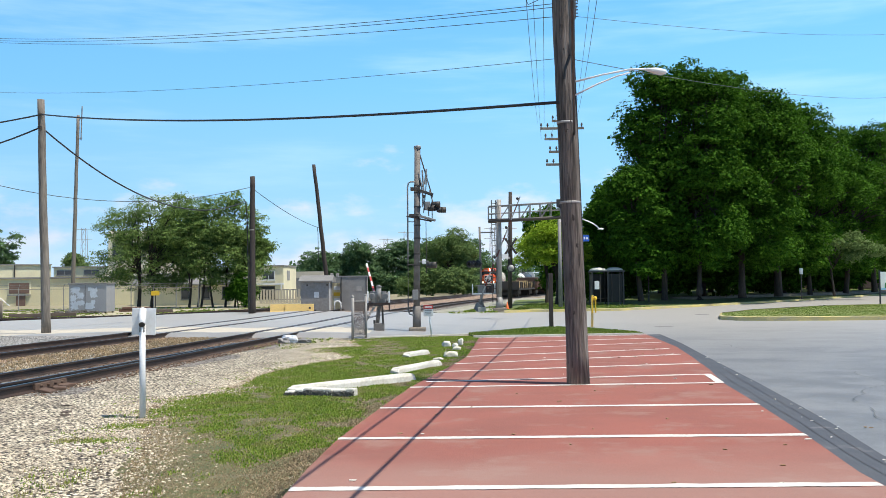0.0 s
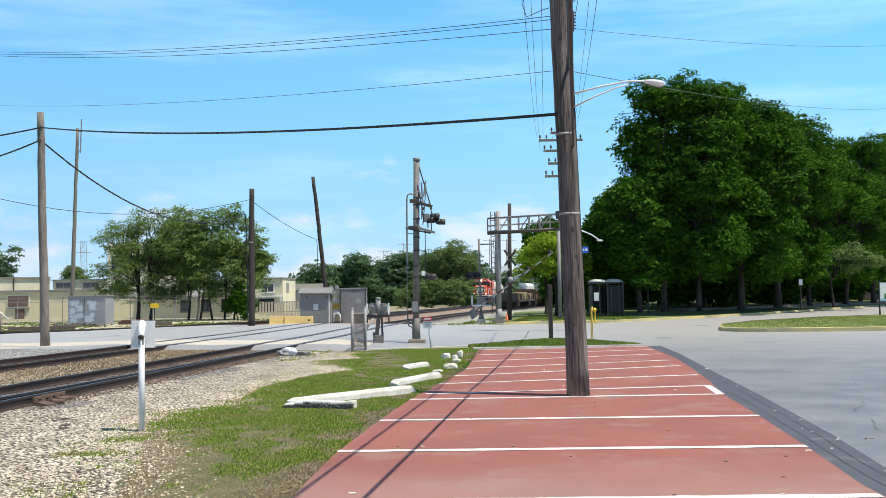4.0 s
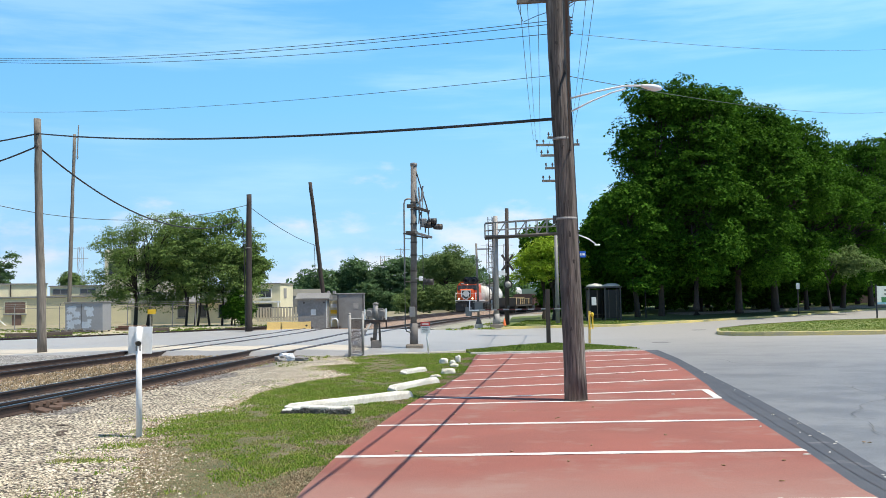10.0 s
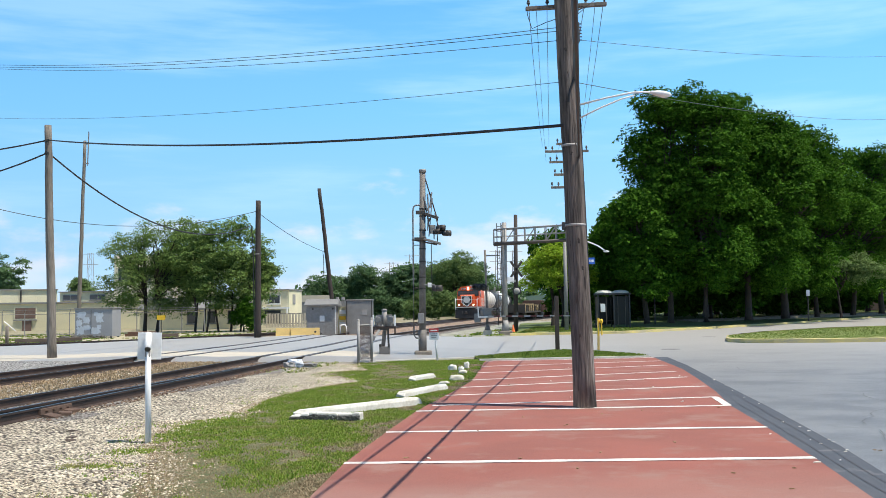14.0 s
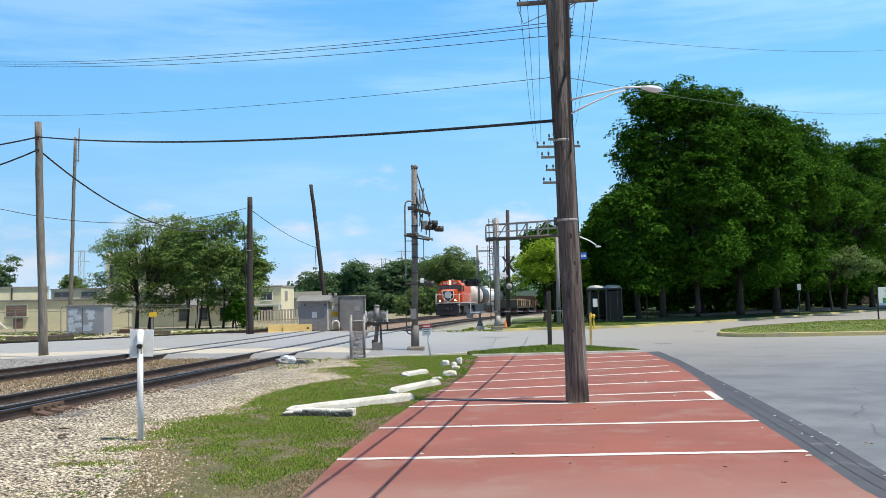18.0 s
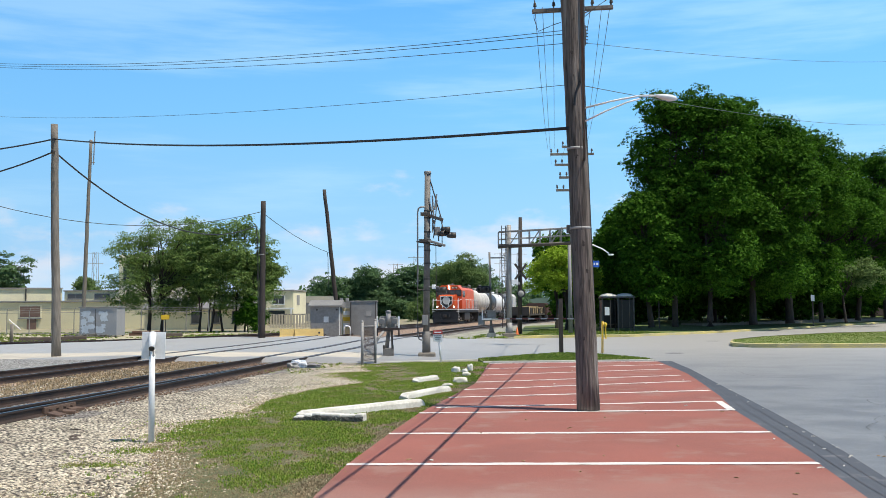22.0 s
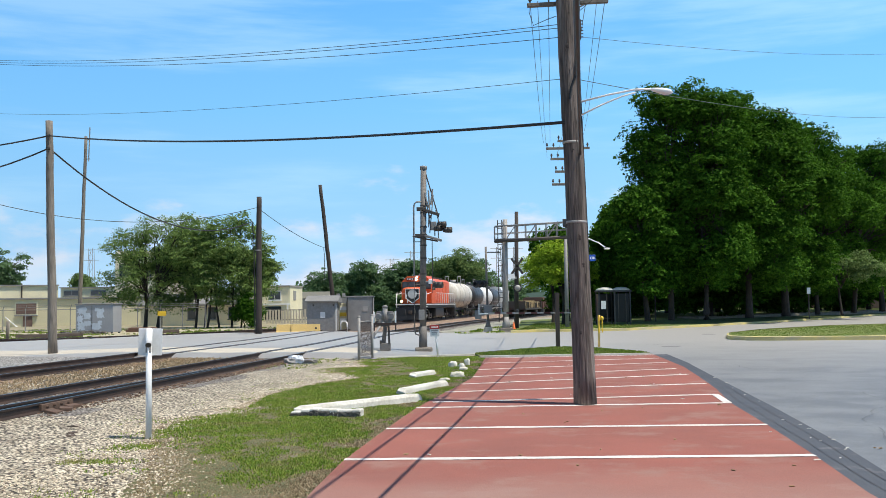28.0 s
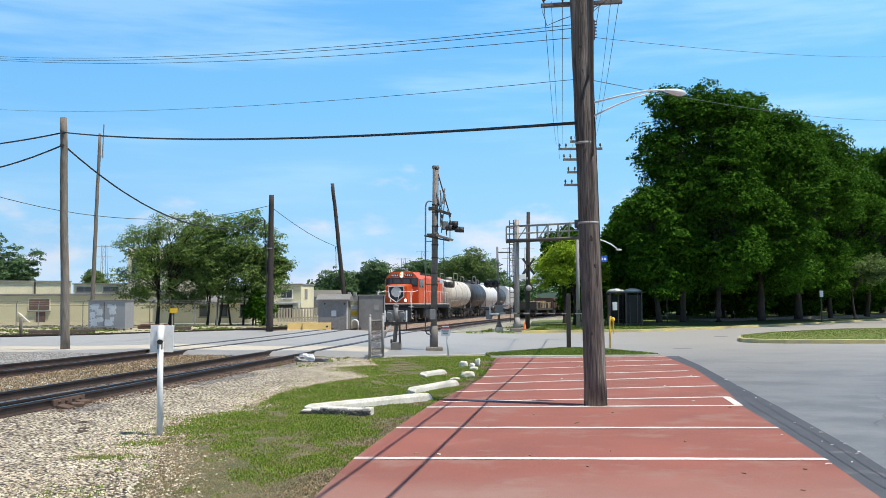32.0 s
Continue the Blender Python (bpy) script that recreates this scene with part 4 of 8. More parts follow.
def build_main_pole():
    p = wooden_pole(MAIN_BASE, MAIN_TOP, 0.182, 0.152, POLE_WOOD, "tall weathered brown timber utility pole standing in a red bay", 0.012, 3)
    z = 6.78
    c = main_at(z) - MAIN_BASE
    part("crossarm", box((c.x + 0.06, 0.2, z), (1.38, 0.08, 0.065), 0.008, Matrix.Rotation(radians(-2.5), 4, "Y")), GREY_WOOD, p, "grey timber crossarm")
    for dx in CROSSARM_PINS:
        insulator((c.x + dx, 0.2, z + 0.03 + 0.043 * dx), p, 0.58)
    part("crossarm_brace", tube((c.x + 0.36, 0.16, z - 0.03), (c.x + 0.1, 0.12, z - 0.16), 0.012), DARK_STEEL, p)
    part("jumper_wire", sweep([(c.x + 0.7, 0.2, z + 0.2), (c.x + 0.45, 0.16, z + 0.02), (c.x + 0.25, 0.1, z - 0.16), (c.x + 0.2, 0.02, z - 0.3)], 0.006), CABLE, p)
    part("jumper_wire", sweep([(c.x - 0.58, 0.2, z + 0.16), (c.x - 0.6, 0.18, z - 0.15), (c.x - 0.53, 0.18, z - 0.38), (c.x - 0.3, 0.1, z - 0.3), (c.x - 0.16, 0.0, z - 0.28)], 0.006), CABLE, p)
    c = main_at(6.2) - MAIN_BASE
    box_ = part("terminal_box", box((c.x + 0.2, 0.04, 6.27), (0.07, 0.14, 0.34), 0.012), DARK_STEEL, p, "rusty cable terminal box")
    for k in range(6):
        part("terminal_pin", tube((c.x + 0.23, 0.0, 6.14 + k * 0.055), (c.x + 0.27, 0.0, 6.14 + k * 0.055), 0.01, seg=6), BLACK_PAINT, box_)
    bm = sweep([(main_at(h) - MAIN_BASE) + Vector((0.165, -0.03, 0)) for h in (5.75, 5.6, 5.2, 4.6, 4.0, 3.2, 2.4, 1.2, 0.05)], 0.018)
    part("conduit", bm, CABLE, p, "black cable conduit down the pole")
    part("cable_loop", sweep([(main_at(h) - MAIN_BASE) + Vector((x, -0.16, 0)) for h, x in ((5.72, 0.13), (5.5, 0.1), (5.25, 0.0), (5.05, -0.03))], 0.022), CABLE, p)
    for h in (3.02, 4.35):
        q = main_at(h) - MAIN_BASE
        r = 0.182 - 0.03 * h / 7.4 + 0.004
        part("steel_band", lathe([(r, h - 0.02), (r, h + 0.02)], 18, m=Matrix.Translation((q.x, 0, 0))), GALVANISED, p, smooth=True)
    for h, a in ((5.95, -100), (3.55, -80), (4.2, -95), (2.3, -70), (1.2, -100), (6.5, -85)):
        q = main_at(h) - MAIN_BASE
        r = 0.178 - 0.03 * h / 7.4
        part("knot", lump((q.x + r * math.cos(radians(a)), r * math.sin(radians(a)), h), (0.02, 0.003, 0.035), int(h * 10), rough=0.7), DARK_WOOD, p, smooth=True)
    for h, a, w, t in ((1.75, -112, 0.035, 0.09), (0.95, -74, 0.03, 0.12), (2.75, -84, 0.04, 0.05), (3.2, -105, 0.025, 0.14), (4.6, -70, 0.03, 0.1), (5.5, -98, 0.035, 0.07), (0.45, -120, 0.04, 0.16), (2.05, -60, 0.03, 0.1)):
        q = main_at(h) - MAIN_BASE
        r = 0.178 - 0.03 * h / 7.4
        part("splinter", lump((q.x + r * math.cos(radians(a)), r * math.sin(radians(a)), h), (w * 0.35, 0.003, t), int(h * 20) + 3, rough=0.8), DARK_WOOD, p)
    rng = random.Random(21)
    for k in range(34):
        h = rng.uniform(0.2, 6.4)
        a = radians(rng.uniform(-165, -15))
        L = rng.uniform(0.12, 0.55)
        bm = bmesh.new()
        rows = []
        for i in range(6):
            z = h + L * (i / 5 - 0.5)
            q = main_at(z) - MAIN_BASE
            r = 0.182 - 0.03 * z / 7.4 + 0.003
            w = rng.uniform(0.01, 0.03) * math.sin(math.pi * (i + 0.4) / 6)
            wob = a + rng.uniform(-0.02, 0.02)
            rows.append([bm.verts.new((q.x + r * math.cos(wob + e), q.y + r * math.sin(wob + e), z)) for e in (-w, w)])
        for lo, hi in zip(rows, rows[1:]):
            bm.faces.new((lo[0], lo[1], hi[1], hi[0]))
        part("drying_crack", bm, DARK_WOOD, p)
    # street lamp on a bracket, bolted to the pole
    lamp = thing("street_lamp", "white street lamp on a forked steel bracket arm", "street lamp", main_at(4.9), group="street lamps")
    o = main_at(4.9)
    tip = Vector((3.36, 16.0, 5.21)) - o
    part("bracket_arm", sweep([(0.13, -0.06, 0.12), (0.6, -0.07, 0.235), (1.05, -0.08, 0.315), tip - Vector((0.06, 0, -0.005)), tip + Vector((0.12, 0, 0.0))], 0.017, 8), WHITE_PAINT, lamp, smooth=True)
    part("bracket_stay", sweep([(0.13, -0.06, -0.11), (0.5, -0.06, 0.07), (0.85, -0.07, 0.21), (1.08, -0.08, 0.27)], 0.015, 8), WHITE_PAINT, lamp, smooth=True)
    head = lathe([(0.022, -0.2), (0.035, -0.17), (0.06, -0.06), (0.065, 0.04), (0.05, 0.12), (0.012, 0.165)], 14,
                 m=Matrix.Translation(tip + Vector((0.26, 0, -0.03))) @ Matrix.Rotation(radians(99), 4, "Y") @ Matrix.Diagonal((0.8, 1.2, 1, 1)))
    hd = part("lamp_head", head, WHITE_PAINT, lamp, "white cobra-head lamp housing", True)
    part("lens", ball(tip + Vector((0.31, 0, -0.07)), 0.05, (1.6, 0.9, 0.5)), WHITE_PAINT, hd, "pale lamp refractor", True)


def build_far_poles():
    p1 = wooden_pole((-15.0, 36.9, 0), (-15.22, 36.9, 8.95), 0.17, 0.13, GREY_WOOD, "bare silvered timber pole beside the road", 0.012, 5)
    for h in (8.36, 7.86):
        part("cable_clamp", box((-0.2, -0.12, h), (0.16, 0.1, 0.08), 0.01), DARK_STEEL, p1)
    p2 = wooden_pole((-32.1, 84.5, 0), (-31.6, 84.5, 16.9), 0.19, 0.13, GREY_WOOD, "tall thin grey timber pole behind a steel cabinet", 0.02, 6)
    part("conduit", tube((0.75, 0, 14.7), (0.85, 0, 17.7), 0.05), GREY_PAINT, p2, "thin mast fixed at the pole's head")
    for h in (14.9, 16.6):
        part("clamp", box((0.62, 0, h), (0.5, 0.06, 0.06)), GREY_PAINT, p2)
    p3 = wooden_pole((-11.38, 58.4, 0), (-11.33, 58.4, 8.36), 0.19, 0.15, DARK_WOOD, "dark tarred timber pole beside the crossing", 0.01, 7)
    part("steel_band", tube((0, 0, 5.1), (0, 0, 5.16), 0.19), GALVANISED, p3)
    part("cable_drop", sweep([(-0.38, 0, 6.87), (-0.34, 0, 6.5), (-0.26, -0.05, 5.6), (-0.24, -0.1, 4.8), (-0.2, -0.1, 0.1)], 0.03), CABLE, p3)
    p4 = wooden_pole((-9.0, 78, 0), (-10.2, 78, 11.5), 0.19, 0.14, DARK_WOOD, "leaning dark timber pole behind the equipment shed", 0.02, 8)
    part("cable_drop", sweep([(0.0 - 0.95, 0, 6.4), (-0.9, 0, 5.9), (-0.88, 0, 3.6)], 0.025), CABLE, p4)
    # crossarm pole that stands beyond the bays
    f = wooden_pole((6.3, 45.5, 0), (6.1, 45.5, 9.6), 0.15, 0.11, GREY_WOOD, "timber power pole with several crossarms", 0.01, 9)
    for z, x0, x1 in ((8.95, -1.5, 0.55), (8.45, -1.3, 0.1), (7.85, -1.1, 0.1), (9.3, -0.95, 0.15), (7.25, -1.25, 0.1)):
        part("crossarm", box(((x0 + x1) / 2 - 0.1, -0.15, z), (x1 - x0, 0.09, 0.11), 0.01), GREY_WOOD, f)
        for x in (x0 + 0.05, x0 + 0.35):
            insulator((x - 0.1, -0.15, z + 0.05), f)
        part("crossarm_brace", tube((x0 * 0.4 - 0.1, -0.16, z - 0.05), (-0.12, -0.12, z - 0.4), 0.014, seg=6), DARK_STEEL, f)
    insulator((0.35, -0.15, 9.0), f)


def build_wires():
    m = main_at
    # heavy cable from the main pole to the roadside pole and on to the west
    a, b = Vector((1.95, 16.0, 4.66)), Vector((-15.16, 36.8, 8.36))
    cable(sag(m(4.68) + Vector((-0.12, -0.1, 0)), b, 0.27, 24), 0.028, CABLE, "thick black telephone cable slung between poles")
    cable(sag(b, (-26.2, 42.8, 8.7), 0.25), 0.03, CABLE, "thick black telephone cable running west")
    cable(sag((-15.21, 36.8, 7.86), (-26.2, 42.8, 7.6), 0.6), 0.03, CABLE, "slack black telephone cable running west")
    cable(sag((-15.1, 36.9, 7.8), (-11.75, 58.4, 6.87), 1.55, 24), 0.032, CABLE, "slack black cable from pole to pole")
    cable(sag((-11.34, 58.4, 7.64), (-9.85, 78, 6.4), 0.25), 0.018, CABLE, "thin black wire to the leaning pole")
    cable(sag((-11.34, 58.4, 7.74), (-30, 46, 10.1), 2.2, 24), 0.018, CABLE, "thin black wire running west from the tarred pole")
    # wires high across the tracks to the west
    for z, end, r in ((6.345, (-16.9, 32.8, 10.36), 0.006), (6.285, (-16.9, 32.8, 10.29), 0.006), (6.125, (-16.9, 32.8, 10.25), 0.006), (5.42, (-19.0, 37.6, 9.5), 0.005)):
        cable(sag(m(z) + Vector((-0.13, -0.05, 0)), end, 0.3, 24), r, WIRE, "thin grey wire high over the tracks")
    cable(sag(m(6.15) + Vector((0.14, 0, 0)), (20, 37, 11.3), 0.3), 0.004, WIRE, "thin grey wire running east")
    cable(sag(m(5.4) + Vector((0.14, 0, 0.02)), (21.8, 44.8, 10.2), 0.35, 24), 0.006, WIRE, "thin grey wire running east over the trees")
    # power wires along the line of poles, overhead
    zc = 6.78 + 0.14
    ends = ((4.6, 9.2), (4.9, 9.2), (5.2, 8.65), (6.35, 9.2))
    for dx, (fx, fz) in zip(CROSSARM_PINS, ends):
        q = m(zc) + Vector((dx, 0.2, 0.043 * dx))
        cable(sag(q, (fx, 45.4, fz), 0.35), 0.0055, WIRE, "power wire along the line of poles")
        cable(sag(q, (q.x - 4.9, -22, 8.4), 0.5), 0.0055, WIRE, "power wire along the line of poles")
    for dx, z, fx, fz in ((-0.45, 6.82, 4.75, 8.5), (0.28, 6.82, 5.6, 8.5), (0.56, 6.83, 6.2, 9.0)):
        cable(sag(m(z) + Vector((dx, 0.2, 0.0)), (fx, 45.4, fz), 0.4), 0.0045, WIRE, "thin wire along the line of poles")
    # two heavier cables on the pole's faces
    for z, fx, fz, hang, back in ((4.15, 6.2, 4.9, 0.35, 0.35), (5.45, 6.15, 8.2, 0.3, 0.3)):
        q = m(z) + Vector((0.09, 0.2, 0.0))
        cable(sag(q, (fx, 45.4, fz), hang, 20), 0.02, CABLE, "black distribution cable along the line of poles")
        q = m(z) + Vector((0.1, -0.13, 0.0))
        cable(sag(q, (-q.x * 24 / q.y, -24, z + 0.5), back, 20), 0.022, CABLE, "black distribution cable along the line of poles")


# ---- crossing equipment ----
def build_mast():
    o = (-0.89, 34.0, 0)
    g = thing("signal_mast", "grey steel crossing signal mast with a folded walkway and lamps", "railway signal", o)
    part("foundation", box((0.02, 0, 0.11), (0.6, 0.56, 0.22), 0.04), DIRTY_CONCRETE, g, "dirty weathered concrete foundation")
    part("base_sleeve", tube((0, 0, 0.2), (0, 0, 0.95), 0.145, seg=18), MAST_STEEL, g, smooth=True)
    part("pole", tube((0, 0, 0.9), (0.09, 0, 6.5), 0.112, 0.105, 18), MAST_STEEL, g, "dull grey steel tube", True)
    part("cap", lathe([(0.125, 0), (0.13, 0.07), (0.12, 0.11), (0.03, 0.13)], 16, m=Matrix.Translation((0.09, 0, 6.46))), GREY_PAINT, g, smooth=True)
    for z in (1.5, 2.35, 2.75, 3.3, 3.75, 4.4, 4.9, 5.15):
        part("steel_band", tube((0.07 * z / 5, 0, z), (0.07 * z / 5, 0, z + 0.05), 0.124, seg=18), DARK_STEEL, g)
    part("conduit", sweep([(0.0, -0.1, 5.3), (-0.16, -0.1, 5.3), (-0.24, -0.1, 5.25), (-0.27, -0.1, 5.1), (-0.28, -0.1, 3), (-0.29, -0.1, 0.8), (-0.24, -0.1, 0.68), (-0.1, -0.1, 0.64)], 0.028, 8), GREY_PAINT, g, smooth=True)
    for z in (2.4, 3.9):
        part("conduit_clip", tube((-0.28, -0.1, z), (0, -0.05, z), 0.014), DARK_STEEL, g)
    part("relay_box", box((-0.04, -0.16, 1.95 - 0.6), (0.2, 0.14, 0.36), 0.02), GREY_PAINT, g)
    # stays and the folded arm at the head
    part("stay", tube((0.17, -0.02, 6.28), (0.6, -0.05, 4.75), 0.022), DARK_STEEL, g)
    part("stay", tube((0.16, -0.02, 5.5), (0.32, -0.05, 4.3), 0.02), GREY_PAINT, g)
    part("stay", tube((0.42, -0.05, 5.55), (0.28, -0.05, 4.2), 0.018), GREY_PAINT, g)
    part("upper_bracket", box((0.33, -0.08, 4.93), (0.62, 0.1, 0.1), 0.01, Matrix.Rotation(radians(18), 4, "Y")), DARK_STEEL, g)
    part("upper_bracket", box((0.0, -0.05, 5.05), (0.34, 0.2, 0.12), 0.01), DARK_STEEL, g)
    part("walkway", box((0.4, -0.1, 4.02), (0.62, 0.35, 0.07), 0.01, Matrix.Rotation(radians(17), 4, "Y")), GREY_PAINT, g, "folded grating walkway")
    part("walkway_bracket", box((-0.02, -0.05, 4.12), (0.42, 0.2, 0.1), 0.01), DARK_STEEL, g)
    part("hanger", tube((0.58, -0.06, 4.8), (0.58, -0.06, 3.95), 0.016), DARK_STEEL, g)
    part("hanger", tube((0.46, -0.06, 4.55), (0.46, -0.06, 4.1), 0.02), DARK_STEEL, g)
    for a, b, r in (((0.12, -0.08, 5.6), (0.24, -0.08, 5.1), 0.03), ((0.25, -0.08, 5.7), (0.3, -0.08, 4.9), 0.028), ((0.4, -0.08, 5.75), (0.33, -0.08, 5.2), 0.03),
                    ((0.28, -0.1, 5.2), (0.24, -0.1, 4.4), 0.02), ((0.5, -0.06, 5.0), (0.62, -0.06, 4.55), 0.02)):
        part("brace", tube(a, b, r, seg=8), GREY_PAINT, g)
    part("junction_case", box((0.42, -0.06, 4.45), (0.2, 0.16, 0.3), 0.02), GREY_PAINT, g)
    part("arm_pivot", tube((0.3, -0.2, 4.78), (0.3, 0.1, 4.78), 0.05, seg=10), DARK_STEEL, g)
    part("counter_bar", box((0.12, -0.1, 4.0), (0.9, 0.06, 0.05), 0.01, Matrix.Rotation(radians(12), 4, "Y")), DARK_STEEL, g)
    part("drop_rod", tube((0.36, -0.05, 4.0), (0.36, -0.05, 2.1), 0.012), DARK_STEEL, g)
    for dx, z, yaw in ((0.52, 4.36, 60), (0.86, 4.30, 100), (0.66, 4.5, 80)):
        signal_lamp((dx, -0.1, z), yaw, g)
    part("cross_tube", tube((0.3, -0.1, 4.35), (0.95, -0.1, 4.38), 0.03), DARK_STEEL, g)
    part("lower_bracket", tube((0.0, -0.05, 2.5), (0.45, -0.1, 2.5), 0.025), GREY_PAINT, g)
    signal_lamp((0.5, -0.1, 2.38), 78, g, 0.11)
    part("lamp_bracket", box((0.28, -0.06, 2.5), (0.14, 0.1, 0.16), 0.02), WHITE_PAINT, g)


def signal_lamp(at, yaw, parent, r=0.1):
    """A flasher: dark housing, hood and disc."""
    m = Matrix.Translation(at) @ Matrix.Rotation(radians(yaw), 4, "Z") @ Matrix.Rotation(radians(90), 4, "X")
    h = part("lamp_housing", lathe([(r * 0.4, -r * 1.3), (r * 0.8, -r * 1.0), (r, -r * 0.2), (r, 0.02)], 14, m=m), BLACK_PAINT, parent, "black flasher lamp housing", True)
    part("hood", lathe([(r, 0.02), (r * 1.02, r * 2.0), (r * 0.94, r * 2.0), (r * 0.94, 0.03)], 14, m=m), DARK_STEEL, h, smooth=True)
    return h


def build_near_gate():
    o = Vector((-2.19, 33.7, 0))
    g = thing("crossing_gate", "grey crossing gate mechanism on a short steel post", "crossing gate", o, group="crossing gates")
    part("foundation", box((0, 0, 0.06), (0.36, 0.36, 0.12), 0.02), CONCRETE, g)
    part("pedestal", box((0, 0, 0.25), (0.36, 0.34, 0.3), 0.025), MAST_STEEL, g)
    for x in (-0.15, 0.15):
        part("pedestal_lug", box((x, -0.15, 0.44), (0.07, 0.06, 0.12), 0.01), DARK_STEEL, g)
    part("post", tube((-0.06, 0, 0.38), (0.02, 0, 1.1), 0.07, seg=14), MAST_STEEL, g, smooth=True)
    part("post_head", tube((0, 0.02, 1.1), (0, 0.02, 1.64), 0.085, seg=14), GALVANISED, g, smooth=True)
    part("post_cap", lathe([(0.1, 0), (0.1, 0.05), (0.04, 0.08)], 14, m=Matrix.Translation((0, 0.02, 1.62))), GREY_PAINT, g, smooth=True)
    part("cable_pipe", tube((0.14, -0.05, 0.38), (0.12, -0.05, 1.05), 0.035), DARK_STEEL, g)
    part("machine_case", box((-0.02, 0.16, 1.27), (0.5, 0.34, 0.36), 0.03), GALVANISED, g, "grey gate machine case")
    part("case_lid", box((-0.02, 0.16, 1.47), (0.54, 0.38, 0.04), 0.01), GREY_PAINT, g)
    part("lamp_beam", box((0.0, -0.16, 1.06), (0.8, 0.07, 0.08), 0.01), RAIL_STEEL, g, "rusty cross beam")
    part("lower_strap", box((0.0, -0.16, 1.0), (0.3, 0.05, 0.05), 0.01), DARK_STEEL, g)
    for x in (-0.37, 0.37):
        part("bracket_bar", box((x, -0.16, 1.27), (0.055, 0.05, 0.44), 0.008), WHITE_PAINT, g, "worn white bracket bar")
        part("side_plate", box((x * 0.78, -0.02, 1.3), (0.05, 0.3, 0.3), 0.01), GALVANISED, g)
        part("lamp_housing", lathe([(0.05, -0.1), (0.1, 0), (0.11, 0.14), (0.09, 0.14)], 12, m=Matrix.Translation((x * 0.6, -0.1, 1.34)) @ Matrix.Rotation(radians(100), 4, "X")), GREY_PAINT, g, smooth=True)
        part("bracket_foot", box((x, -0.16, 0.93), (0.05, 0.05, 0.2), 0.008), RAIL_STEEL, g)
    arm = new("gate_arm")
    arm.parent = g
    arm.location = (-0.12, 0.1, 1.28)
    tagged(arm, "striped gate arm with counterweights")
    for k in range(7):
        part("arm_section", box((0, 0.35 + 0.7 * k, 0), (0.06, 0.7, 0.09 - 0.006 * k)), RED_SIGN if k % 2 else WHITE_PAINT, arm)
    part("counterweight_lever", sweep([(0.06, -0.12, -0.16), (-0.12, -0.28, -0.36), (-0.28, -0.42, -0.56)], 0.05, 4), GREY_PAINT, arm)
    part("counterweight", box((-0.3, -0.44, -0.58), (0.1, 0.16, 0.2), 0.02, Matrix.Rotation(radians(30), 4, "Y")), GREY_PAINT, arm)
    return arm


def build_far_gate():
    o = Vector((2.41, 59.3, 0))
    g = thing("crossing_gate", "crossing signal post with flashers and a striped gate arm", "crossing gate", o, group="crossing gates")
    part("foundation", box((0, 0, 0.15), (0.5, 0.5, 0.3), 0.02), CONCRETE, g)
    part("pedestal", lathe([(0.19, 0.28), (0.17, 0.4), (0.1, 0.6), (0.09, 0.7)], 14), MAST_STEEL, g, smooth=True)
    part("post", tube((0, 0, 0.4), (-0.07, 0, 5.2), 0.07, 0.062, 14), MAST_STEEL, g, smooth=True)
    part("machine_case", box((0.02, 0.05, 1.35), (0.5, 0.4, 0.55), 0.03), GREY_PAINT, g)
    for x in (-0.55, 0.8):
        part("bracket_bar", box((x, -0.25, 1.4), (0.07, 0.07, 0.65), 0.01), WHITE_PAINT, g)
    part("bracket_beam", box((0.15, -0.25, 1.12), (1.4, 0.07, 0.09), 0.01), WHITE_PAINT, g)
    part("bracket_beam", box((0.1, -0.22, 1.62), (0.9, 0.05, 0.06), 0.01), GALVANISED, g)
    part("lamp_beam", tube((-0.85, -0.1, 2.95), (0.1, -0.1, 2.95), 0.04), DARK_STEEL, g)
    part("wire_arm", box((0.42, 0, 4.85), (0.85, 0.06, 0.08), 0.01), GREY_PAINT, g)
    for x, yaw in ((-0.68, -20), (-0.22, -20), (-0.45, 160)):
        m = Matrix.Translation((x, -0.1, 2.93)) @ Matrix.Rotation(radians(yaw), 4, "Z") @ Matrix.Rotation(radians(90), 4, "X")
        b = part("background_disc", lathe([(0.23, -0.01), (0.23, 0.01)], 20, m=m), BLACK_PAINT, g, "round black flasher background")
        part("hood", lathe([(0.13, 0.01), (0.135, 0.3), (0.12, 0.3), (0.12, 0.02)], 14, m=m), BLACK_PAINT, b)
        part("lamp_housing", lathe([(0.12, -0.02), (0.1, -0.2), (0.04, -0.25)], 12, m=m @ Matrix.Rotation(math.pi, 4, "Y") @ Matrix.Diagonal((1, 1, -1, 1))), BLACK_PAINT, b)
    arm = new("gate_arm")
    arm.parent = g
    arm.location = (0.05, -0.28, 1.15)
    tagged(arm, "red and white striped gate arm")
    for k in range(13):
        w = 0.095 - 0.004 * k
        part("arm_section", box((0.25 + 0.5 * k, 0, 0), (0.5, 0.04, w)), FADED_RED if k % 2 else GREYED_WHITE, arm)
    for x in (2.4, 4.4, 6.3):
        part("arm_lamp", box((x, 0, 0.13), (0.14, 0.1, 0.16), 0.02), BLACK_PAINT, arm)
    part("counterweight_lever", box((-0.55, 0, -0.05), (1.1, 0.06, 0.14), 0.01), GREY_PAINT, arm)
    part("counterweight", box((-0.95, 0.0, -0.1), (0.5, 0.12, 0.55), 0.03), GREY_PAINT, arm, "grey iron counterweight")
    return arm


